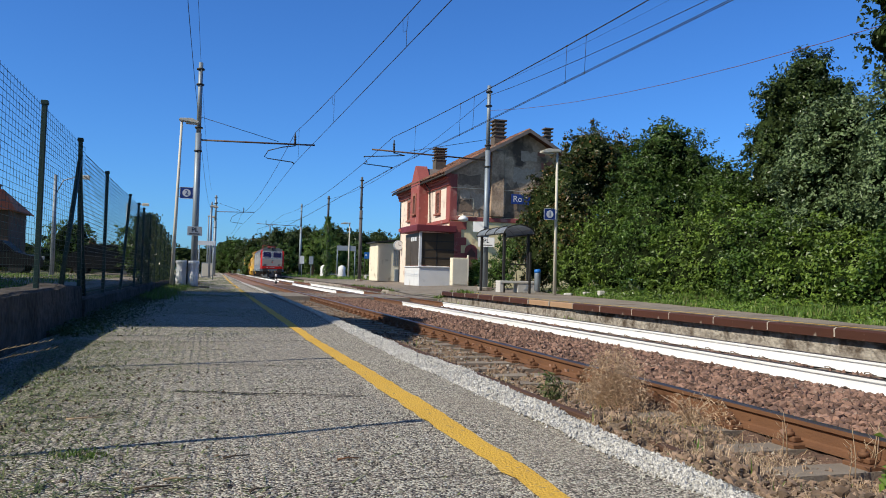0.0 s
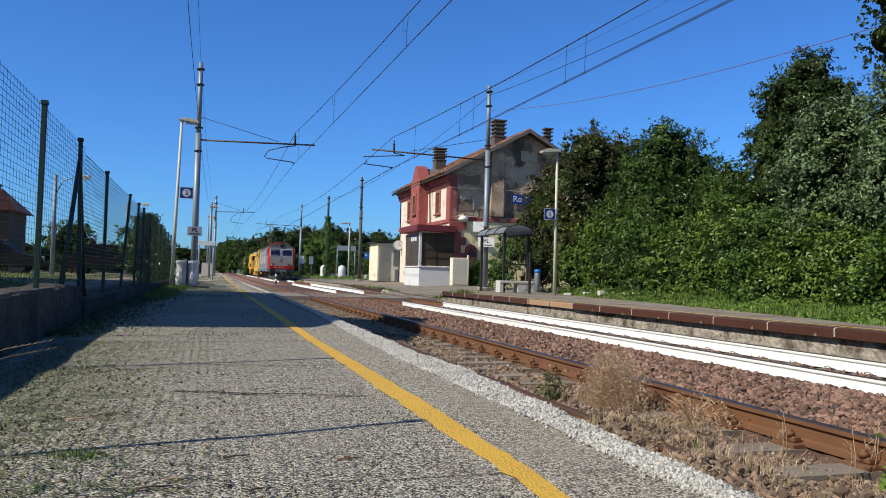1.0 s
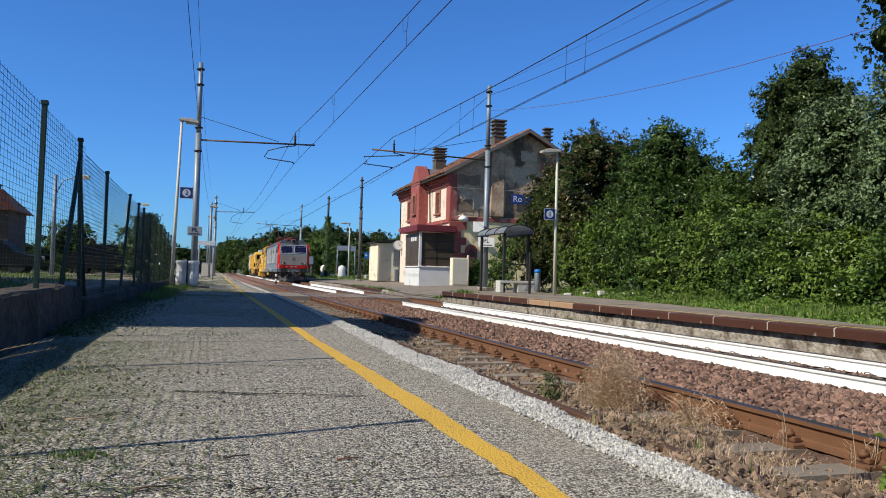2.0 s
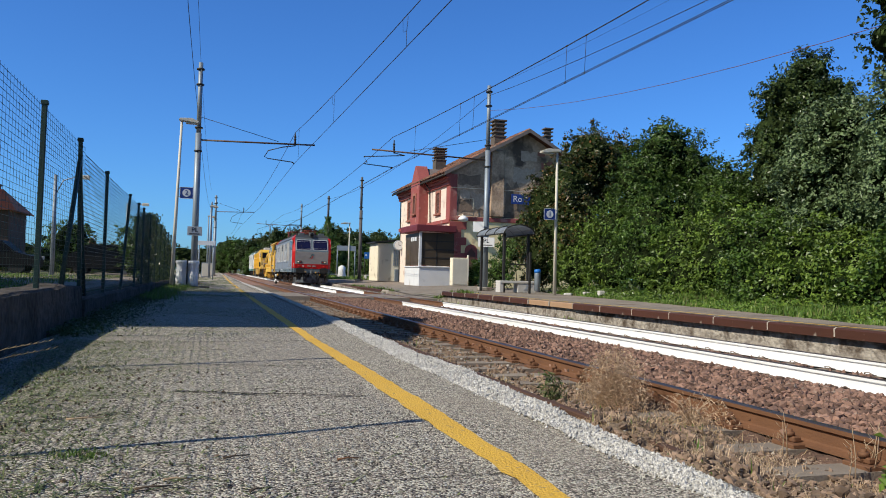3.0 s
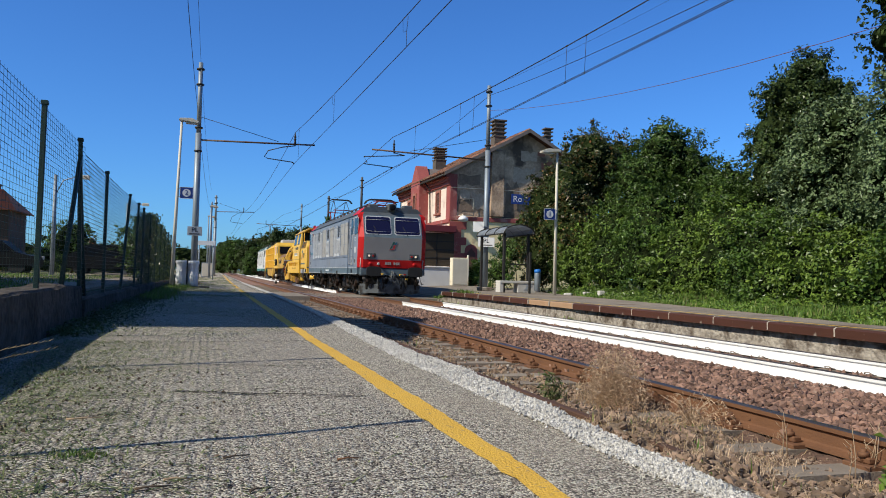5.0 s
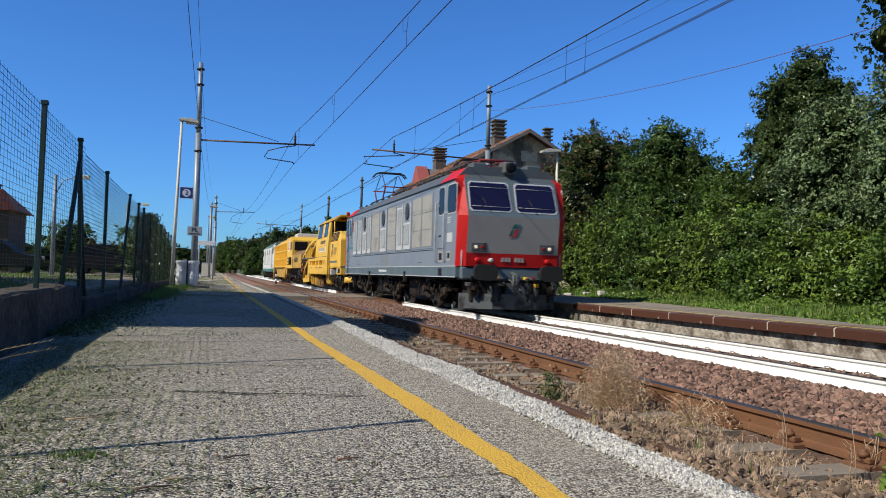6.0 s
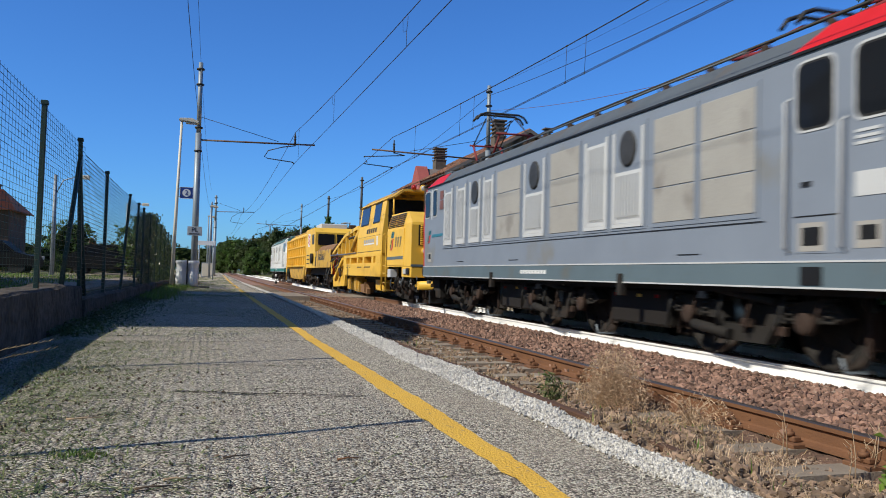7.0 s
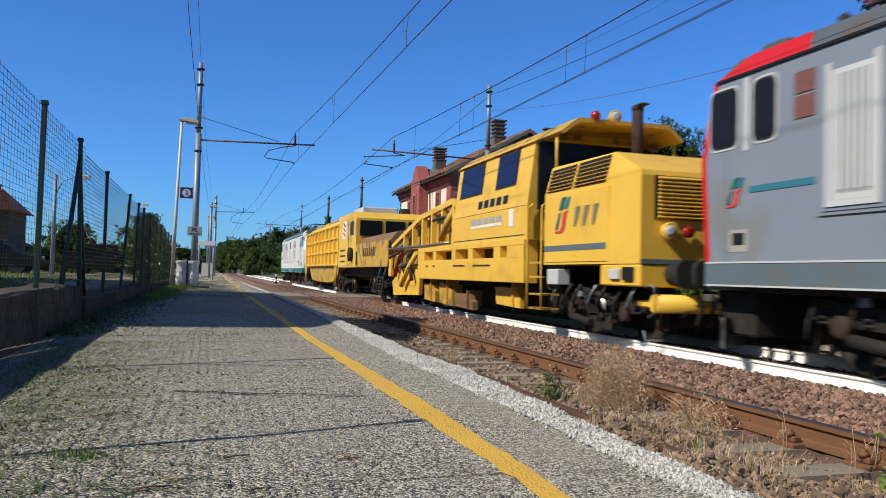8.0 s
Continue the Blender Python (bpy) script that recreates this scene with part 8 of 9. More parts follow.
def locomotive(label, c, d0, raised=(False, True)):
    t = thing("electric_locomotive", label, "locomotive", (XR, 0, 0))
    L = 16.55
    bm = bmesh.new()
    prism(bm, [(-1.45, 1.2), (1.45, 1.2), (1.45, 3.42), (-1.45, 3.42)], "y", .38, L - .38)
    part("body_side", bm, c["side"], t)
    bm = bmesh.new()
    prism(bm, [(-1.456, .92), (1.456, .92), (1.456, 1.19), (-1.456, 1.19)], "y", 0, L)
    part("sole_bar", bm, c["skirt"], t, c["skirt_label"])
    bm = bmesh.new()
    for s in (-1, 1):
        xs = sorted((s * 1.45, s * 1.464))
        box(bm, xs[0], xs[1], .02, L - .02, 1.185, 1.205)
        box(bm, xs[0], xs[1], .02, L - .02, .91, .93)
    part("lining", bm, M["panel_white"], t)
    bm = bmesh.new()
    prism(bm, [(-1.45, 3.421), (1.45, 3.421), (1.13, 3.74), (0, 3.80), (-1.13, 3.74)], "y", .2, L - .2)
    part("roof", bm, c["roof"], t)
    bm = bmesh.new()
    for s in (-1, 1):
        xs = sorted((s * 1.44, s * 1.475))
        box(bm, xs[0], xs[1], .2, L - .2, 3.395, 3.425)
    part("gutter", bm, M["black"], t)
    # side panels: (start, end, kind)
    spec = [(2.25, 3.28, 0), (3.42, 4.38, 0), (4.65, 5.55, 2), (5.72, 6.5, 1), (6.72, 7.86, 0), (8.12, 9.1, 2), (9.32, 10.62, 0), (10.86, 11.5, 1), (11.73, 12.47, 2), (12.78, 13.5, 1), (13.86, 14.55, 1)]
    for s in (-1, 1):
        for y0, y1, k in spec:
            bm = bmesh.new()
            xs = sorted((s * 1.44, s * 1.462))
            box(bm, xs[0], xs[1], y0 - .06, y1 + .06, 1.70, 3.28)
            fr = part("panel_frame", bm, c["side"], t)
            bm = bmesh.new()
            xo = s * 1.472
            xs = sorted((s * 1.45, xo))
            if k == 0:
                for q in range(3):
                    box(bm, xs[0], xs[1], y0, y1, 1.76 + q * .49, 1.76 + q * .49 + .475, .004)
                part("filter_panel", bm, c["cream"], fr)
            else:
                zt = 2.58 if k == 2 else 3.12
                box(bm, xs[0], xs[1], y0 + .08, y1 - .08, 1.8, zt, .004)
                n = int((y1 - y0 - .2) / .085)
                for q in range(n):
                    yy = y0 + .12 + q * .085
                    xq = sorted((s * 1.47, s * 1.512))
                    box(bm, xq[0], xq[1], yy, yy + .035, 1.9, zt - .06)
                part("louvre_panel", bm, c["white"], fr)
                bm = bmesh.new()
                xs3 = sorted((s * 1.462, s * 1.478))
                box(bm, xs3[0], xs3[1], y0 + .0, y0 + .07, 1.74, 3.2)
                box(bm, xs3[0], xs3[1], y1 - .07, y1 - .0, 1.74, 3.2)
                box(bm, xs3[0], xs3[1], y0 + .07, y1 - .07, 1.74, 1.80)
                part("louvre_frame", bm, c["white"], fr)
                if k == 2:
                    bm = bmesh.new()
                    xw = sorted((s * 1.45, s * 1.482))
                    lathe(bm, [(.235, xw[0]), (.235, xw[1]), (.20, xw[1] + .004 * s)] if s > 0 else [(.20, xw[0] - .004), (.235, xw[0]), (.235, xw[1])], (0, (y0 + y1) / 2, 2.92), "x", 20)
                    for v in bm.verts:
                        v.co.z = 2.92 + (v.co.z - 2.92) * 1.15
                    part("round_window", bm, M["porthole"], fr)
        bm = bmesh.new()
        xs = sorted((s * 1.45, s * 1.458))
        box(bm, xs[0], xs[1], 2.1, 14.65, 1.645, 1.66)
        part("seam", bm, M["black"], t)
        for yy in (3.3, 9.4, 12.9):
            bm = bmesh.new()
            box(bm, xs[0], xs[1], yy, yy + .5, 1.30, 1.312)
            part("seam", bm, M["black"], t)
        bm = bmesh.new()
        for k in range(9):
            xs2 = sorted((s * 1.45, s * 1.463))
            box(bm, xs2[0], xs2[1], 8.0 + k * .14, 8.0 + k * .14 + .1, 1.03, 1.10)
        part("text_bar", bm, M["sign_white"], t)
        for yy in (5.2, 10.8):
            bx("lifting_bracket", (min(s * 1.4, s * 1.5), max(s * 1.4, s * 1.5), yy, yy + .12, .72, 1.05), M["bogie"], t)
    loco_end(t, L, c, True)
    loco_end(t, L, c, False)
    bm = bmesh.new()
    box(bm, -1.3, 1.3, .6, L - .6, .84, .919)
    part("underframe", bm, M["bogie"], t)
    for y0, y1 in ((4.9, 6.1), (9.9, 11.1)):
        for s in (-1, 1):
            xs = sorted((s * .55, s * 1.02))
            bx("equipment_case", (xs[0], xs[1], y0 - .25, y1 + .25, .28, .84), M["tank"], t, .04)
            for yy, m_ in ((y0, "lamp_red"), (y0 + .5, "yellow"), (y1, "lamp_red")):
                xs = sorted((s * 1.018, s * 1.032))
                bx("marker_plate", (xs[0], xs[1], yy, yy + .1, .70, .75), M[m_], t, 0)
    for yc in (2.85, 8.2, 13.55):
        bogie(t, yc, 2.15, .52)
    # roof gear
    bm = bmesh.new()
    lathe(bm, [(.03, 3.76), (.08, 3.78), (.05, 3.83), (.08, 3.88), (.03, 3.93)], (0, 0, 0), "z", 8)
    me = mesh_of("roof_insulator", bm, M["bogie_rust"])
    for k, yy in enumerate(np.arange(1.2, 15, .55)):
        piece("roof_insulator", me, t, pose(-.85 if k % 2 else -.6, yy, 0))
    for x in (-.85, -.5):
        bm = bmesh.new()
        tube(bm, [(x, 1.2, 3.95), (x, 8, 3.97), (x + .1, 14.8, 3.95)], .02, 6)
        part("roof_busbar", bm, M["dark_iron"], t)
    for y0, y1 in ((4.4, 6.4), (6.8, 8.8), (9.2, 11.2)):
        bx("roof_hatch", (-.75, .75, y0, y1, 3.76, 3.9), c["roof"], t, .04)
    for x in (-1.02, 1.02):
        bm = bmesh.new()
        tube(bm, [(x, 3, 3.86), (x, 13, 3.86)], .018, 5)
        for yy in np.arange(3, 13.1, 2):
            tube(bm, [(x, yy, 3.74), (x, yy, 3.86)], .014, 5)
        part("roof_rail", bm, c["roof"], t)
    pantograph(t, 2.6, raised[0], c["panto"])
    pantograph(t, 14.4, raised[1], c["panto"])
    TRAIN.append((t, d0))
    return t


def regulator(d0):
    """The yellow ballast machine: engine hood, cab, low body with slots, hopper frames and ploughs."""
    t = thing("ballast_regulator", "bright yellow ballast regulator machine with cab and engine hood", "track machine", (XR, 0, 0))
    Yl, Yd = M["yellow"], M["yellow_dirty"]
    # engine hood
    bm = bmesh.new()
    prism(bm, [(0, 1.2), (3.4, 1.2), (3.4, 2.50), (3.4, 3.02), (1.0, 2.98), (.03, 2.58), (0, 2.50)], "x", -1.42, 1.42)
    for v in bm.verts:      # the sides lean in above the doors
        if v.co.z > 2.55:
            v.co.x *= 1 - .10 * (v.co.z - 2.5) / .5
    hood = part("engine_hood", bm, Yl, t)
    for s in (-1, 1):
        xs = sorted((s * 1.40, s * 1.435))
        bx("hood_door", (xs[0], xs[1], .95, 3.36, 1.24, 2.44), Yl, hood, .008)
        xs = sorted((s * 1.43, s * 1.441))
        bx("stripe", (xs[0], xs[1], 1.0, 3.35, 1.44, 1.54), M["loco_skirt"], hood, 0)
        # sloping louvres on the shoulder
        for y0, y1 in ((1.08, 2.2), (2.3, 3.3)):
            bm = bmesh.new()
            for k in range(6):
                u = k / 6
                xx, zz = 1.42 - .12 * u, 2.53 + .41 * u
                prism(bm, [(s * (xx + .02), zz), (s * (xx + .035), zz + .012), (s * (xx - .03), zz + .04)], "y", y0, y1)
            part("louvre", bm, M["yellow"], hood)
            bm = bmesh.new()
            quad(bm, (s * 1.424, y0, 2.52), (s * 1.424, y1, 2.52), (s * 1.312, y1, 2.95), (s * 1.312, y0, 2.95))
            part("louvre_shadow", bm, M["black"], hood)
    # front grille with slats
    bm = bmesh.new()
    box(bm, -1.2, 1.2, -.012, -.002, 1.86, 2.50)
    part("grille_back", bm, M["black"], hood)
    for k in range(11):
        z = 1.87 + k * .057
        bm = bmesh.new()
        prism(bm, [(-.045, z), (-.055, z + .02), (-.01, z + .05), (-.006, z + .03)], "x", -1.14, 1.14)
        part("grille_slat", bm, Yl, hood)
    bx("front_stripe", (-1.42, 1.42, -.012, -.002, 1.2, 1.27), M["loco_skirt"], hood, 0)
    for s in (-1, 1):
        bm = bmesh.new()
        lathe(bm, [(.13, -.02), (.14, -.11), (.12, -.12)], (s * .98, 0, 1.68), "y", 16)
        hl = part("lamp_pod", bm, Yl, t)
        for x, m_ in ((s * 1.0 - .0, M["lamp_off"]), (s * .68, M["lamp_red"])):
            bm = bmesh.new()
            lathe(bm, [(.04, -.14), (.085, -.135), (.085, -.05)], (x, 0, 1.68), "y", 14)
            part("lamp", bm, m_, hl)
    bm = bmesh.new()
    tube(bm, [(-.5, 1.7, 2.9), (-.5, 1.7, 3.84)], .095, 14)
    tube(bm, [(-.5, 1.7, 3.84), (-.5, 1.7, 3.90)], .105, 14)
    box(bm, -.58, -.42, 1.45, 1.77, 3.895, 3.925, .01)
    part("exhaust_pipe", bm, M["bogie_rust"], t, "rusty exhaust pipe")
    # frame, front beam
    bx("front_beam", (-1.42, 1.42, .0, 1.2, .86, 1.19), Yl, t, .02)
    bm = bmesh.new()
    tube(bm, [(-1.2, -.05, .62), (1.2, -.05, .62)], .14, 14)
    box(bm, -1.15, 1.15, -.02, .5, .55, .66, .02)
    part("deflector", bm, Yl, t)
    for x in (-1.25, -.7, .7, 1.25):
        bm = bmesh.new()
        tube(bm, [(x, .05, .9), (x, -.12, .86), (x, -.14, .5), (x + .05, .1, .42)], .018, 6)
        part("step_rail", bm, M["galv"], t)
    for k in range(7):
        bm = bmesh.new()
        x = -1.3 + .05 * (k % 2)
        y = .3 + k * .45
        tube(bm, [(x, y, .86), (x - .03, y + .12, .7), (x, y + .3, .55), (x + .1, y + .4, .45)], .02 + .006 * (k % 3), 6)
        part("hydraulic_hose", bm, M["rubber"] if k % 3 else M["galv"], t)
    buffers(t, -.02, -1, M["rubber"])
    hoses(t, -.02, -1)
    for y, z0, z1, m_ in ((.15, .95, 1.15, "black"), (.55, .96, 1.12, "panel_white")):
        bx("bracket_plate", (-1.47, -1.42, y, y + .3, z0, z1), M[m_], t)
    bx("white_box", (-1.44, -1.2, 2.75, 3.2, .84, 1.12), M["panel_white"], t)
    # door well with steps between hood and cab; a black box imitates its shade
    bx("well_back", (-1.0, 1.0, 3.41, 4.19, .9, 3.0), M["black"], t, 0)
    for s in (-1, 1):
        for z in (.35, .62, .95, 1.22):
            xs = sorted((s * 1.05, s * 1.42))
            bx("step", (xs[0], xs[1], 3.5, 4.1, z, z + .04), Yd, t, .004)
        bm = bmesh.new()
        for y in (3.46, 4.14):
            tube(bm, [(s * 1.43, y, .35), (s * 1.45, y, 1.2), (s * 1.45, y, 2.3), (s * 1.35, y, 2.4)], .02, 6)
        part("handrail", bm, Yl, t)
    # cab
    bm = bmesh.new()
    prism(bm, [(-1.45, 1.70), (1.45, 1.70), (1.45, 2.35), (1.28, 3.71), (-1.28, 3.71), (-1.45, 2.35)], "y", 4.2, 9.0)
    cab = part("cab", bm, Yl, t)

    def xw(z):
        return 1.45 - .15 * (z - 2.35) / 1.2 if z > 2.35 else 1.45

    def on_side(nm, y0, y1, z0, z1, m_, d, s, par, slant=0.0):
        bm = bmesh.new()
        a, b = xw(z0) + d, xw(z1) + d
        pts = [(s * a, y0, z0), (s * a, y1, z0), (s * b, y1 - slant, z1), (s * b, y0, z1)]
        quad(bm, *pts)
        quad(bm, *[(p[0] - s * (d + .01), p[1], p[2]) for p in pts])
        return part(nm, bm, m_, par)
    for s in (-1, 1):
        for y0, y1, z0, z1 in ((4.98, 6.12, 2.90, 3.56), (7.08, 8.66, 2.90, 3.56)):
            on_side("window_seal", y0 - .05, y1 + .05, z0 - .05, z1 + .05, M["rubber"], .006, s, cab)
            on_side("cab_window", y0, y1, z0, z1, M["glass_blue"], .011, s, cab)
        for y0, y1, z0, z1 in ((5.3, 7.6, 2.50, 2.68),):
            for k in range(6):
                yy = y0 + k * .4
                if k != 5:
                    on_side("text_bar", yy, yy + .28, z0, z1, M["black"], .006, s, cab)
        for k in range(5):
            on_side("text_bar", 5.6 + k * .42, 5.9 + k * .42, 2.14, 2.27, M["sign_grey"], .006, s, cab)
        on_side("label_plate", 5.55, 7.6, 2.06, 2.12, M["sign_white"], .007, s, cab)
        on_side("label_plate", 4.9, 5.15, 2.0, 2.35, M["sign_white"], .007, s, cab)
        on_side("seam", 4.3, 8.95, 1.79, 1.81, M["black"], .004, s, cab)
        on_side("seam", 4.3, 8.95, 2.38, 2.39, M["black"], .004, s, cab)
        # emblem on the hood, as plain shapes
        m = Matrix.Translation((s * 1.442, 2.62, 2.08)) @ (FACE_W if s < 0 else FACE_W @ pose(0, 0, 0, 0, 180, 0))
        emblem(t, m, .95)
        bm = bmesh.new()
        for k in range(3):
            prism(bm, [(.05 + k * .33, -.18), (.14 + k * .33, -.18), (.30 + k * .33, .15), (.12 + k * .33, .15)], "z", 0, .004)
        lb = part("lettering_bar", bm, M["letter_olive"], t)
        lb.matrix_basis = m @ pose(.42, -.05, 0)
    # roof with long forward visor
    bm = bmesh.new()
    prism(bm, [(-1.34, 3.64), (-.98, 3.92), (.92, 3.92), (1.24, 3.64), (1.19, 3.60), (.89, 3.84), (-.95, 3.84), (-1.28, 3.60)], "y", 2.95, 9.1)
    prism(bm, [(-1.28, 3.66), (1.2, 3.66), (.88, 3.86), (-.96, 3.86)], "y", 4.25, 9.05)
    part("cab_roof", bm, Yd, t)
    bx("cab_front_wall", (-1.25, 1.25, 4.1, 4.19, 2.3, 3.64), M["glass_dark"], t, .01)
    bm = bmesh.new()
    for x in (-1.25, 1.25):
        tube(bm, [(x, 3.3, 2.95), (x, 3.3, 3.66)], .03, 6)
    part("visor_strut", bm, Yl, t)
    bm = bmesh.new()
    lathe(bm, [(.09, 3.90), (.09, 4.02), (.05, 4.07)], (-.62, 3.0, 0), "z", 12)
    part("beacon", bm, M["lamp_red"], t)
    for x in (-.35,):
        bm = bmesh.new()
        lathe(bm, [(.07, 2.9), (.13, 2.74), (.12, 2.72)], (x, 0, 3.94), "y", 12)
        wl = part("work_lamp", bm, Yl, t)
        bm = bmesh.new()
        lathe(bm, [(.03, 2.71), (.09, 2.705), (.09, 2.73)], (x, 0, 3.94), "y", 12)
        part("lens", bm, M["lamp_off"], wl)
    # low body with slots
    for s in (-1, 1):
        xs = sorted((s * 1.15, s * 1.46))
        bm = bmesh.new()
        slots = [(5.2, 5.6), (6.0, 7.4), (7.75, 8.75), (9.05, 10.5), (10.8, 11.7)]
        box(bm, xs[0], xs[1], 4.3, 12.4, .84, 1.36, .01)
        box(bm, xs[0], xs[1], 4.3, 12.4, 1.60, 1.74, .01)
        cuts = [4.3] + [v for q in slots for v in q] + [12.4]
        for a, b in zip(cuts[::2], cuts[1::2]):
            box(bm, xs[0], xs[1], a, b, 1.36, 1.60)
        sd = part("side_box", bm, Yl, t)
        bm = bmesh.new()
        xb = sorted((s * 1.1, s * 1.14))
        box(bm, xb[0], xb[1], 4.4, 12.3, .9, 1.7)
        part("slot_back", bm, M["bogie"], sd)
        for y0, y1 in ((6.2, 7.4), (8.0, 8.9), (10.6, 10.8), (11.3, 11.5)):
            xq = sorted((s * 1.455, s * 1.466))
            bm = bmesh.new()
            box(bm, xq[0], xq[1], y0, y1, 1.18, 1.22)
            part("text_bar", bm, M["bogie_rust"], sd)
        # ploughs under the body
        for k, (y0, y1, z0, z1, m_) in enumerate(((5.3, 6.7, .30, .72, "yellow"), (8.2, 9.6, .12, .50, "brown_tarp"), (9.8, 10.9, .15, .74, "yellow_dirty"), (11.2, 12.3, .2, .7, "yellow_dirty"))):
            bm = bmesh.new()
            prism(bm, [(y0, z0), (y1, z0 + .04), (y1 + .1, z1), (y0 + .25, z1), (y0 + .2, z1 - .12), (y0, z1 - .18)], "x", *sorted((s * (1.0 + .02 * k), s * (1.1 + .05 * k))))
            box(bm, *sorted((s * .8, s * (1.16 + .05 * k))), y0 + .3, y0 + .36, z0 + .05, z1 + .1)
            part("plough_blade", bm, M[m_], t)
    bm = bmesh.new()
    box(bm, -.9, .9, 3.75, 16.3, .72, 1.1, .02)
    # dark block added below the frame to shut out light and imitate shade
    box(bm, -.75, .75, .3, 13.2, .25, .72, .02)
    part("main_frame", bm, M["bogie"], t)
    # hopper frame behind the cab
    for s in (-1, 1):
        xs = sorted((s * 1.28, s * 1.42))
        bm = bmesh.new()
        prism(bm, [(9.05, 1.76), (9.05, 2.75), (9.3, 2.95), (12.4, 2.72), (16.1, 1.95), (16.1, 1.82), (12.4, 2.58), (9.25, 2.8), (9.2, 1.76)], "x", *xs)
        part("hopper_rail", bm, Yl, t)
        for y in (10.1, 11.1, 12.1, 13.2, 14.3):
            bm = bmesh.new()
            zt = 2.75 - max(0, y - 12.4) * .21 - .02
            prism(bm, [(y, 1.76), (y + .14, 1.76), (y + .14, zt), (y, zt)], "x", *xs)
            part("hopper_post", bm, Yl, t)
        bm = bmesh.new()
        prism(bm, [(9.2, 1.76), (15.8, 1.76), (15.8, 1.95), (12.4, 2.6), (9.2, 2.8)], "x", *sorted((s * 1.1, s * 1.16)))
        part("hopper_wall", bm, Yd, t)
        bm = bmesh.new()
        tube(bm, [(s * 1.46, 9.3, 1.8), (s * 1.47, 11.4, 1.78), (s * 1.5, 16.2, 1.8)], .035, 8)
        part("side_tube", bm, M["steel"], t)
        # folded wing plough with rams and hoses
        for a, b, r_, m_ in (((1.35, 9.2, 2.7), (1.5, 9.9, 1.9), .09, "yellow_dirty"), ((1.4, 9.5, 2.5), (1.52, 10.6, 2.45), .05, "dark_iron"), ((1.45, 12.6, 1.6), (1.5, 14.2, .6), .08, "yellow"), ((1.45, 13.6, 1.6), (1.5, 12.9, .8), .06, "bogie_rust"), ((1.4, 14.6, 1.65), (1.48, 15.2, .9), .07, "lamp_red"), ((1.35, 14.9, 1.7), (1.5, 16.0, 1.5), .05, "dark_iron"), ((1.45, 13.2, 1.35), (1.5, 14.6, 1.2), .05, "steel")):
            bm = bmesh.new()
            tube(bm, [(s * a[0], a[1], a[2]), (s * (a[0] + b[0]) / 2 + s * .04, (a[1] + b[1]) / 2, (a[2] + b[2]) / 2), (s * b[0], b[1], b[2])], r_, 8)
            part("hydraulic_ram", bm, M[m_], t)
        for k in range(5):
            bm = bmesh.new()
            y = 12.7 + k * .6
            tube(bm, [(s * 1.4, y, 1.7), (s * 1.52, y + .15, 1.5), (s * 1.5, y + .35, 1.2), (s * 1.4, y + .5, 1.0)], .022, 6)
            part("hydraulic_hose", bm, M["rubber"], t)
        bm = bmesh.new()
        prism(bm, [(12.6, .35), (15.9, .25), (16.1, .7), (14.9, 1.15), (13.2, 1.2), (12.5, .9)], "x", *sorted((s * 1.25, s * 1.36)))
        part("wing_plough", bm, Yl, t)
    bm = bmesh.new()
    prism(bm, [(9.05, 1.2), (16.1, 1.2), (16.1, 1.75), (9.05, 2.4)], "x", -.9, .9)
    part("hopper_core", bm, Yd, t)
    bogie(t, 1.75, 1.8, .42)
    bogie(t, 14.4, 1.8, .42)
    TRAIN.append((t, d0))


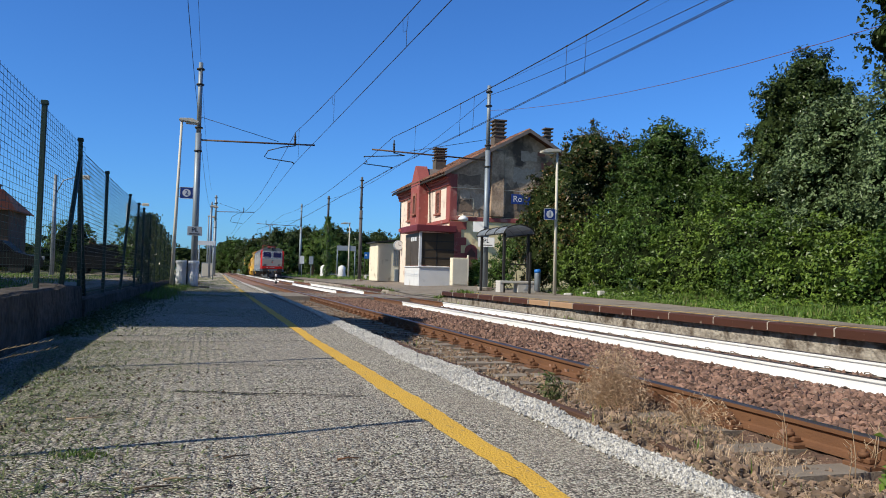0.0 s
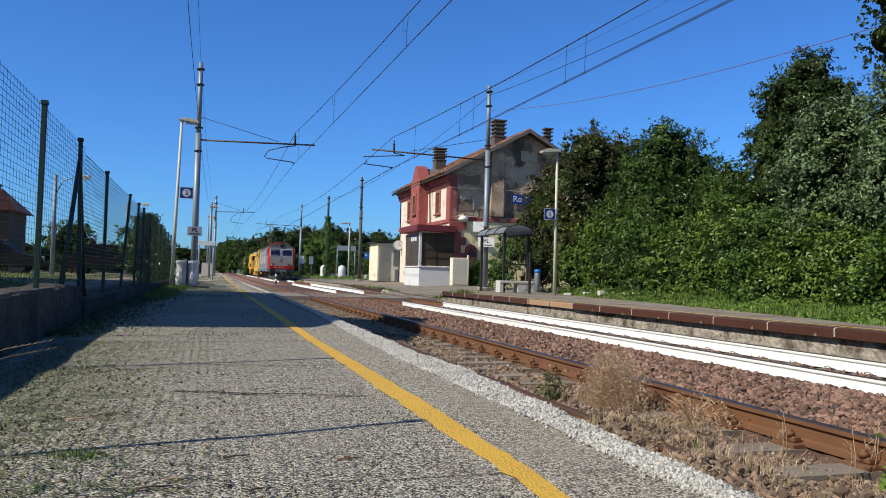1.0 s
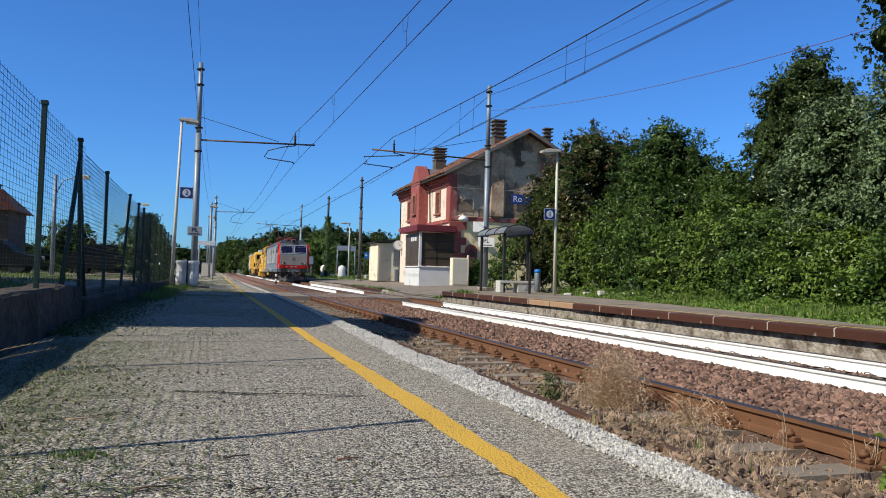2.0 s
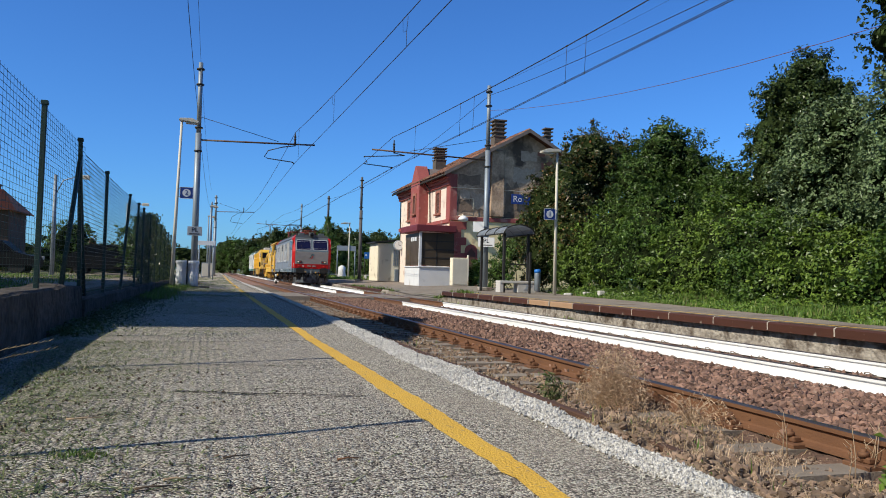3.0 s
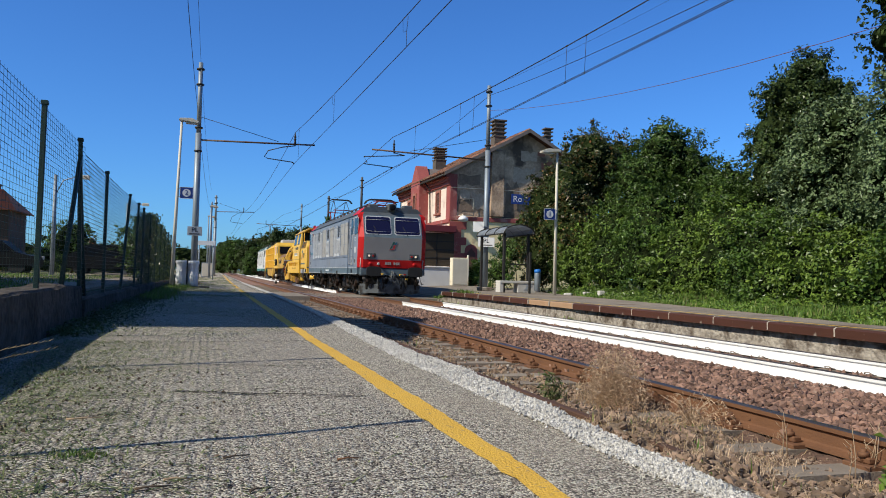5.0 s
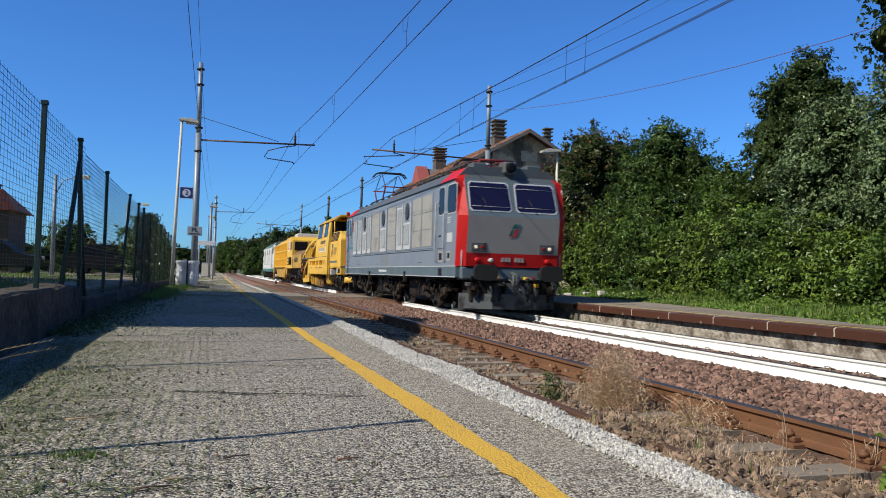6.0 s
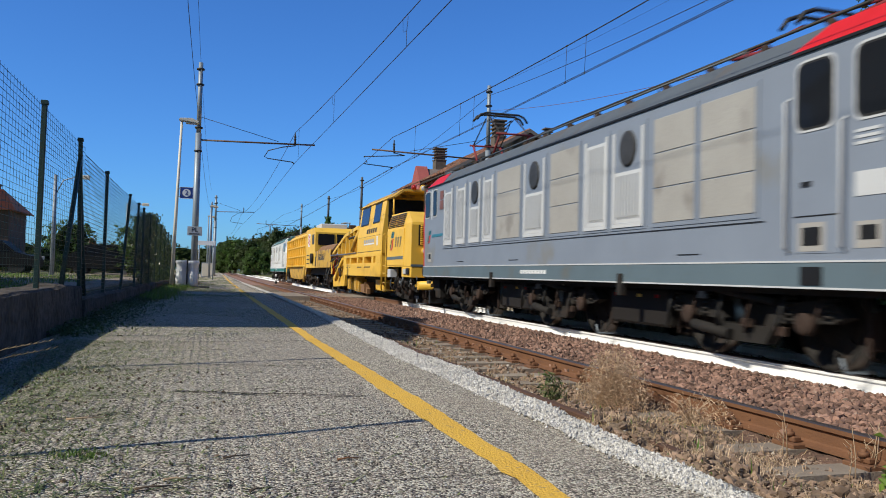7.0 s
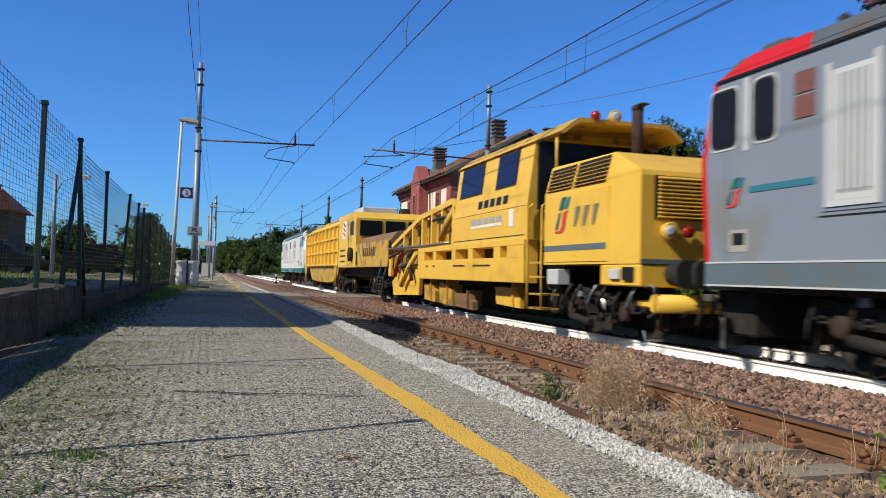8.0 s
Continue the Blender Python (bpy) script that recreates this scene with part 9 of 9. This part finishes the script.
def work_car(d0):
    """The second yellow machine: low tank deck in front, cab and caged body behind."""
    t = thing("track_work_car", "yellow track maintenance car with a caged body and cab", "track machine", (XR, 0, 0))
    Yl, Yd = M["yellow"], M["yellow_dirty"]
    # front deck with a covered tank
    bm = bmesh.new()
    prism(bm, [(-1.42, 1.22), (1.42, 1.22), (1.42, 2.05), (1.1, 2.45), (.4, 2.62), (-.4, 2.62), (-1.1, 2.45), (-1.42, 2.05)], "y", .3, 6.3)
    part("tank_cover", bm, M["brown_tarp"], t, "rust-brown rounded cover")
    for s in (-1, 1):
        xs = sorted((s * 1.42, s * 1.46))
        bx("deck_panel", (xs[0], xs[1], .2, 6.4, 1.2, 2.15), Yd, t)
        xs = sorted((s * 1.46, s * 1.468))
        for k in range(6):
            bm = bmesh.new()
            prism(bm, [(2.4 + k * .42, 1.62), (2.7 + k * .42, 1.62), (2.72 + k * .42, 1.95), (2.5 + k * .42, 1.95)], "x", *xs)
            part("lettering_bar", bm, M["black"], t)
        bm = bmesh.new()
        box(bm, xs[0], xs[1], 6.0, 6.35, 1.3, 1.85)
        part("vent_panel", bm, M["black"], t)
        for y in (.6, 1.5):
            bm = bmesh.new()
            tube(bm, [(s * 1.4, y, 1.2), (s * 1.5, y, .8), (s * 1.5, y + .1, .2)], .035, 6)
            part("ladder_rail", bm, M["dark_iron"], t)
        for z in (.3, .55, .8):
            xs2 = sorted((s * 1.42, s * 1.52))
            bx("ladder_rung", (xs2[0], xs2[1], .6, 1.55, z, z + .05), M["dark_iron"], t, .005)
        bm = bmesh.new()
        lathe(bm, [(.05, .05), (.16, .0), (.16, -.12), (.1, -.14)], (s * 1.05, 0, 2.0), "y", 12)
        part("lamp", bm, M["lamp_off"], t)
    bx("front_beam", (-1.4, 1.4, 0, .3, .86, 1.6), Yl, t, .03)
    buffers(t, 0, -1, M["rubber"])
    hoses(t, 0, -1)
    bm = bmesh.new()
    box(bm, -1.0, 1.0, .2, 24.0, .8, 1.2, .02)
    part("main_frame", bm, M["bogie"], t)
    # cab
    bm = bmesh.new()
    prism(bm, [(6.45, 1.2), (11.0, 1.2), (11.0, 3.58), (6.9, 3.58), (6.45, 3.3)], "x", -1.46, 1.46)
    cab = part("cab", bm, Yl, t)
    for x0, x1 in ((-1.3, -.35), (-.2, .65), (.8, 1.32)):
        bx("windscreen", (x0, x1, 6.42, 6.449, 2.55, 3.2), M["glass_dark"], cab, 0)
    for s in (-1, 1):
        xs = sorted((s * 1.45, s * 1.47))
        bx("cab_window", (xs[0], xs[1], 7.0, 7.9, 2.6, 3.2), M["porthole"], cab, .004)
        bx("warning_sticker", (xs[0], xs[1], 8.9, 9.9, 2.5, 3.3), M["sign_white"], cab, .004)
        xs = sorted((s * 1.46, s * 1.482))
        bm = bmesh.new()
        for k in range(3):
            prism(bm, [(9.0, 2.6 + k * .22), (9.3, 2.6 + k * .22), (9.8, 2.8 + k * .22), (9.5, 2.8 + k * .22)], "x", *xs)
        part("warning_stripe", bm, M["loco_red"], cab)
        for z in (1.45, 1.7, 1.95):
            bx("step", (xs[0], xs[1], 9.2, 10.4, z, z + .06), M["dark_iron"], cab, 0)
        bm = bmesh.new()
        lathe(bm, [(.05, s * 1.46), (.3, s * 1.48), (.3, s * 1.62), (.2, s * 1.64)], (0, 7.3, 1.75), "x", 16)
        part("round_filter", bm, M["bogie"], t)
    bx("roof_unit", (-1.0, .6, 7.6, 9.8, 3.58, 3.88), M["panel_white"], t, .04)
    bx("roof_unit", (.7, 1.1, 7.4, 7.9, 3.58, 3.85), M["bogie_rust"], t, .04)
    # caged body
    bm = bmesh.new()
    prism(bm, [(-1.38, 1.3), (1.38, 1.3), (1.38, 3.2), (1.1, 3.55), (-1.1, 3.55), (-1.38, 3.2)], "y", 11.02, 24.0)
    part("hopper_body", bm, Yl, t)
    for s in (-1, 1):
        for k in range(10):
            y = 11.1 + k * 1.4
            xs = sorted((s * 1.38, s * 1.5))
            bx("cage_post", (xs[0], xs[1], y, y + .12, 1.25, 3.3), Yl, t, .01)
        for z in (1.3, 1.95, 2.6, 3.22):
            xs = sorted((s * 1.40, s * 1.47))
            bx("cage_rail", (xs[0], xs[1], 11.05, 23.95, z, z + .09), Yl, t, .01)
        bm = bmesh.new()
        prism(bm, [(11.5, 1.25), (23.5, 1.25), (22.0, .5), (19.5, .42), (15, .42), (12.5, .6)], "x", *sorted((s * 1.0, s * 1.3)))
        part("discharge_chute", bm, Yd, t)
        for y in (11.3, 23.3):
            bm = bmesh.new()
            tube(bm, [(s * 1.5, y, .3), (s * 1.5, y, 1.3)], .04, 6)
            tube(bm, [(s * 1.5, y + .4, .3), (s * 1.5, y + .4, 1.3)], .04, 6)
            part("ladder_rail", bm, Yd, t)
    for k in range(4):
        bx("roof_hatch", (-1.0, 1.0, 11.6 + k * 3, 14.2 + k * 3, 3.55, 3.72), Yd, t, .06)
    bx("rear_cab", (-1.4, 1.4, 24.0, 24.9, 1.2, 3.3), Yl, t, .05)
    bx("rear_window", (-1.42, -1.39, 24.2, 24.7, 2.3, 3.0), M["glass_dark"], t, 0)
    buffers(t, 24.9, 1, M["rubber"])
    bogie(t, 3.0, 1.8, .42)
    bogie(t, 21.5, 1.8, .42)
    bogie(t, 11.5, 1.8, .42)
    TRAIN.append((t, d0))


GREY = dict(side=M["loco_grey"], skirt=M["loco_skirt"], roof=M["loco_roof"], corner=M["loco_red"], front=M["loco_front"], cream=M["panel_cream"], white=M["panel_white"], panto=M["oxide_red"], corner_label="bright red cab corner", skirt_label="blue-grey sole bar with a white line", lit=True)
WHITE = dict(side=M["white_loco"], skirt=M["green_stripe"], roof=M["teal_roof"], corner=M["white_loco"], front=M["white_loco"], cream=M["white_loco"], white=M["white_loco"], panto=M["bogie"], corner_label="off-white cab corner", skirt_label="sea-green sole bar", lit=False)
locomotive("silver-grey electric locomotive with red cab ends leading the train", GREY, 0.0)
regulator(18.15)
work_car(34.45)
locomotive("white and sea-green electric locomotive at the train's tail", WHITE, 60.75, (False, False))


def couplings():
    for d in (17.2, 34.2, 59.8):
        c = thing("coupling_chain", "black screw coupling with hoses between vehicles", "coupling", (XR, 0, 0))
        bm = bmesh.new()
        tube(bm, [(0, -.5, .95), (0, 0, .88), (0, .5, .95)], .05, 6)
        part("screw", bm, M["dark_iron"], c)
        for x in (-.4, .4):
            bm = bmesh.new()
            tube(bm, [(x, -.45, .85), (x, -.2, .5), (x, .2, .5), (x, .45, .85)], .035, 6)
            part("hose", bm, M["rubber"], c)
        TRAIN.append((c, d))


couplings()


# ---- track and loose stone, the many small pieces last
tracks()
ballast_stones()


def lead(t):
    """Distance of the train's leading corner along the line at t seconds: slowing a little from 51 km/h, with a slight surge."""
    t += .01 * (1 - math.cos(2 * math.pi * t))
    return 102.02 - 14.2 * t + .055 * t * t


def on_line(y, half):
    """The pose of a vehicle whose leading end is at y, on the gentle curve."""
    x0, x1 = float(bend(y)), float(bend(y + 2 * half))
    return pose(XR + x0, y, 0, 0, 0, -math.degrees(math.atan2(x1 - x0, 2 * half)))


def motions():
    for ob, d in TRAIN:
        walk(ob, [(k / 10, on_line(lead(k / 10) + d, 8.0)) for k in range(81)])
    for ob, y, r in WHEELS:
        walk(ob, [(k / 30, pose(0, y, r, math.degrees((lead(0) - lead(k / 30)) / r))) for k in range(241)])


motions()
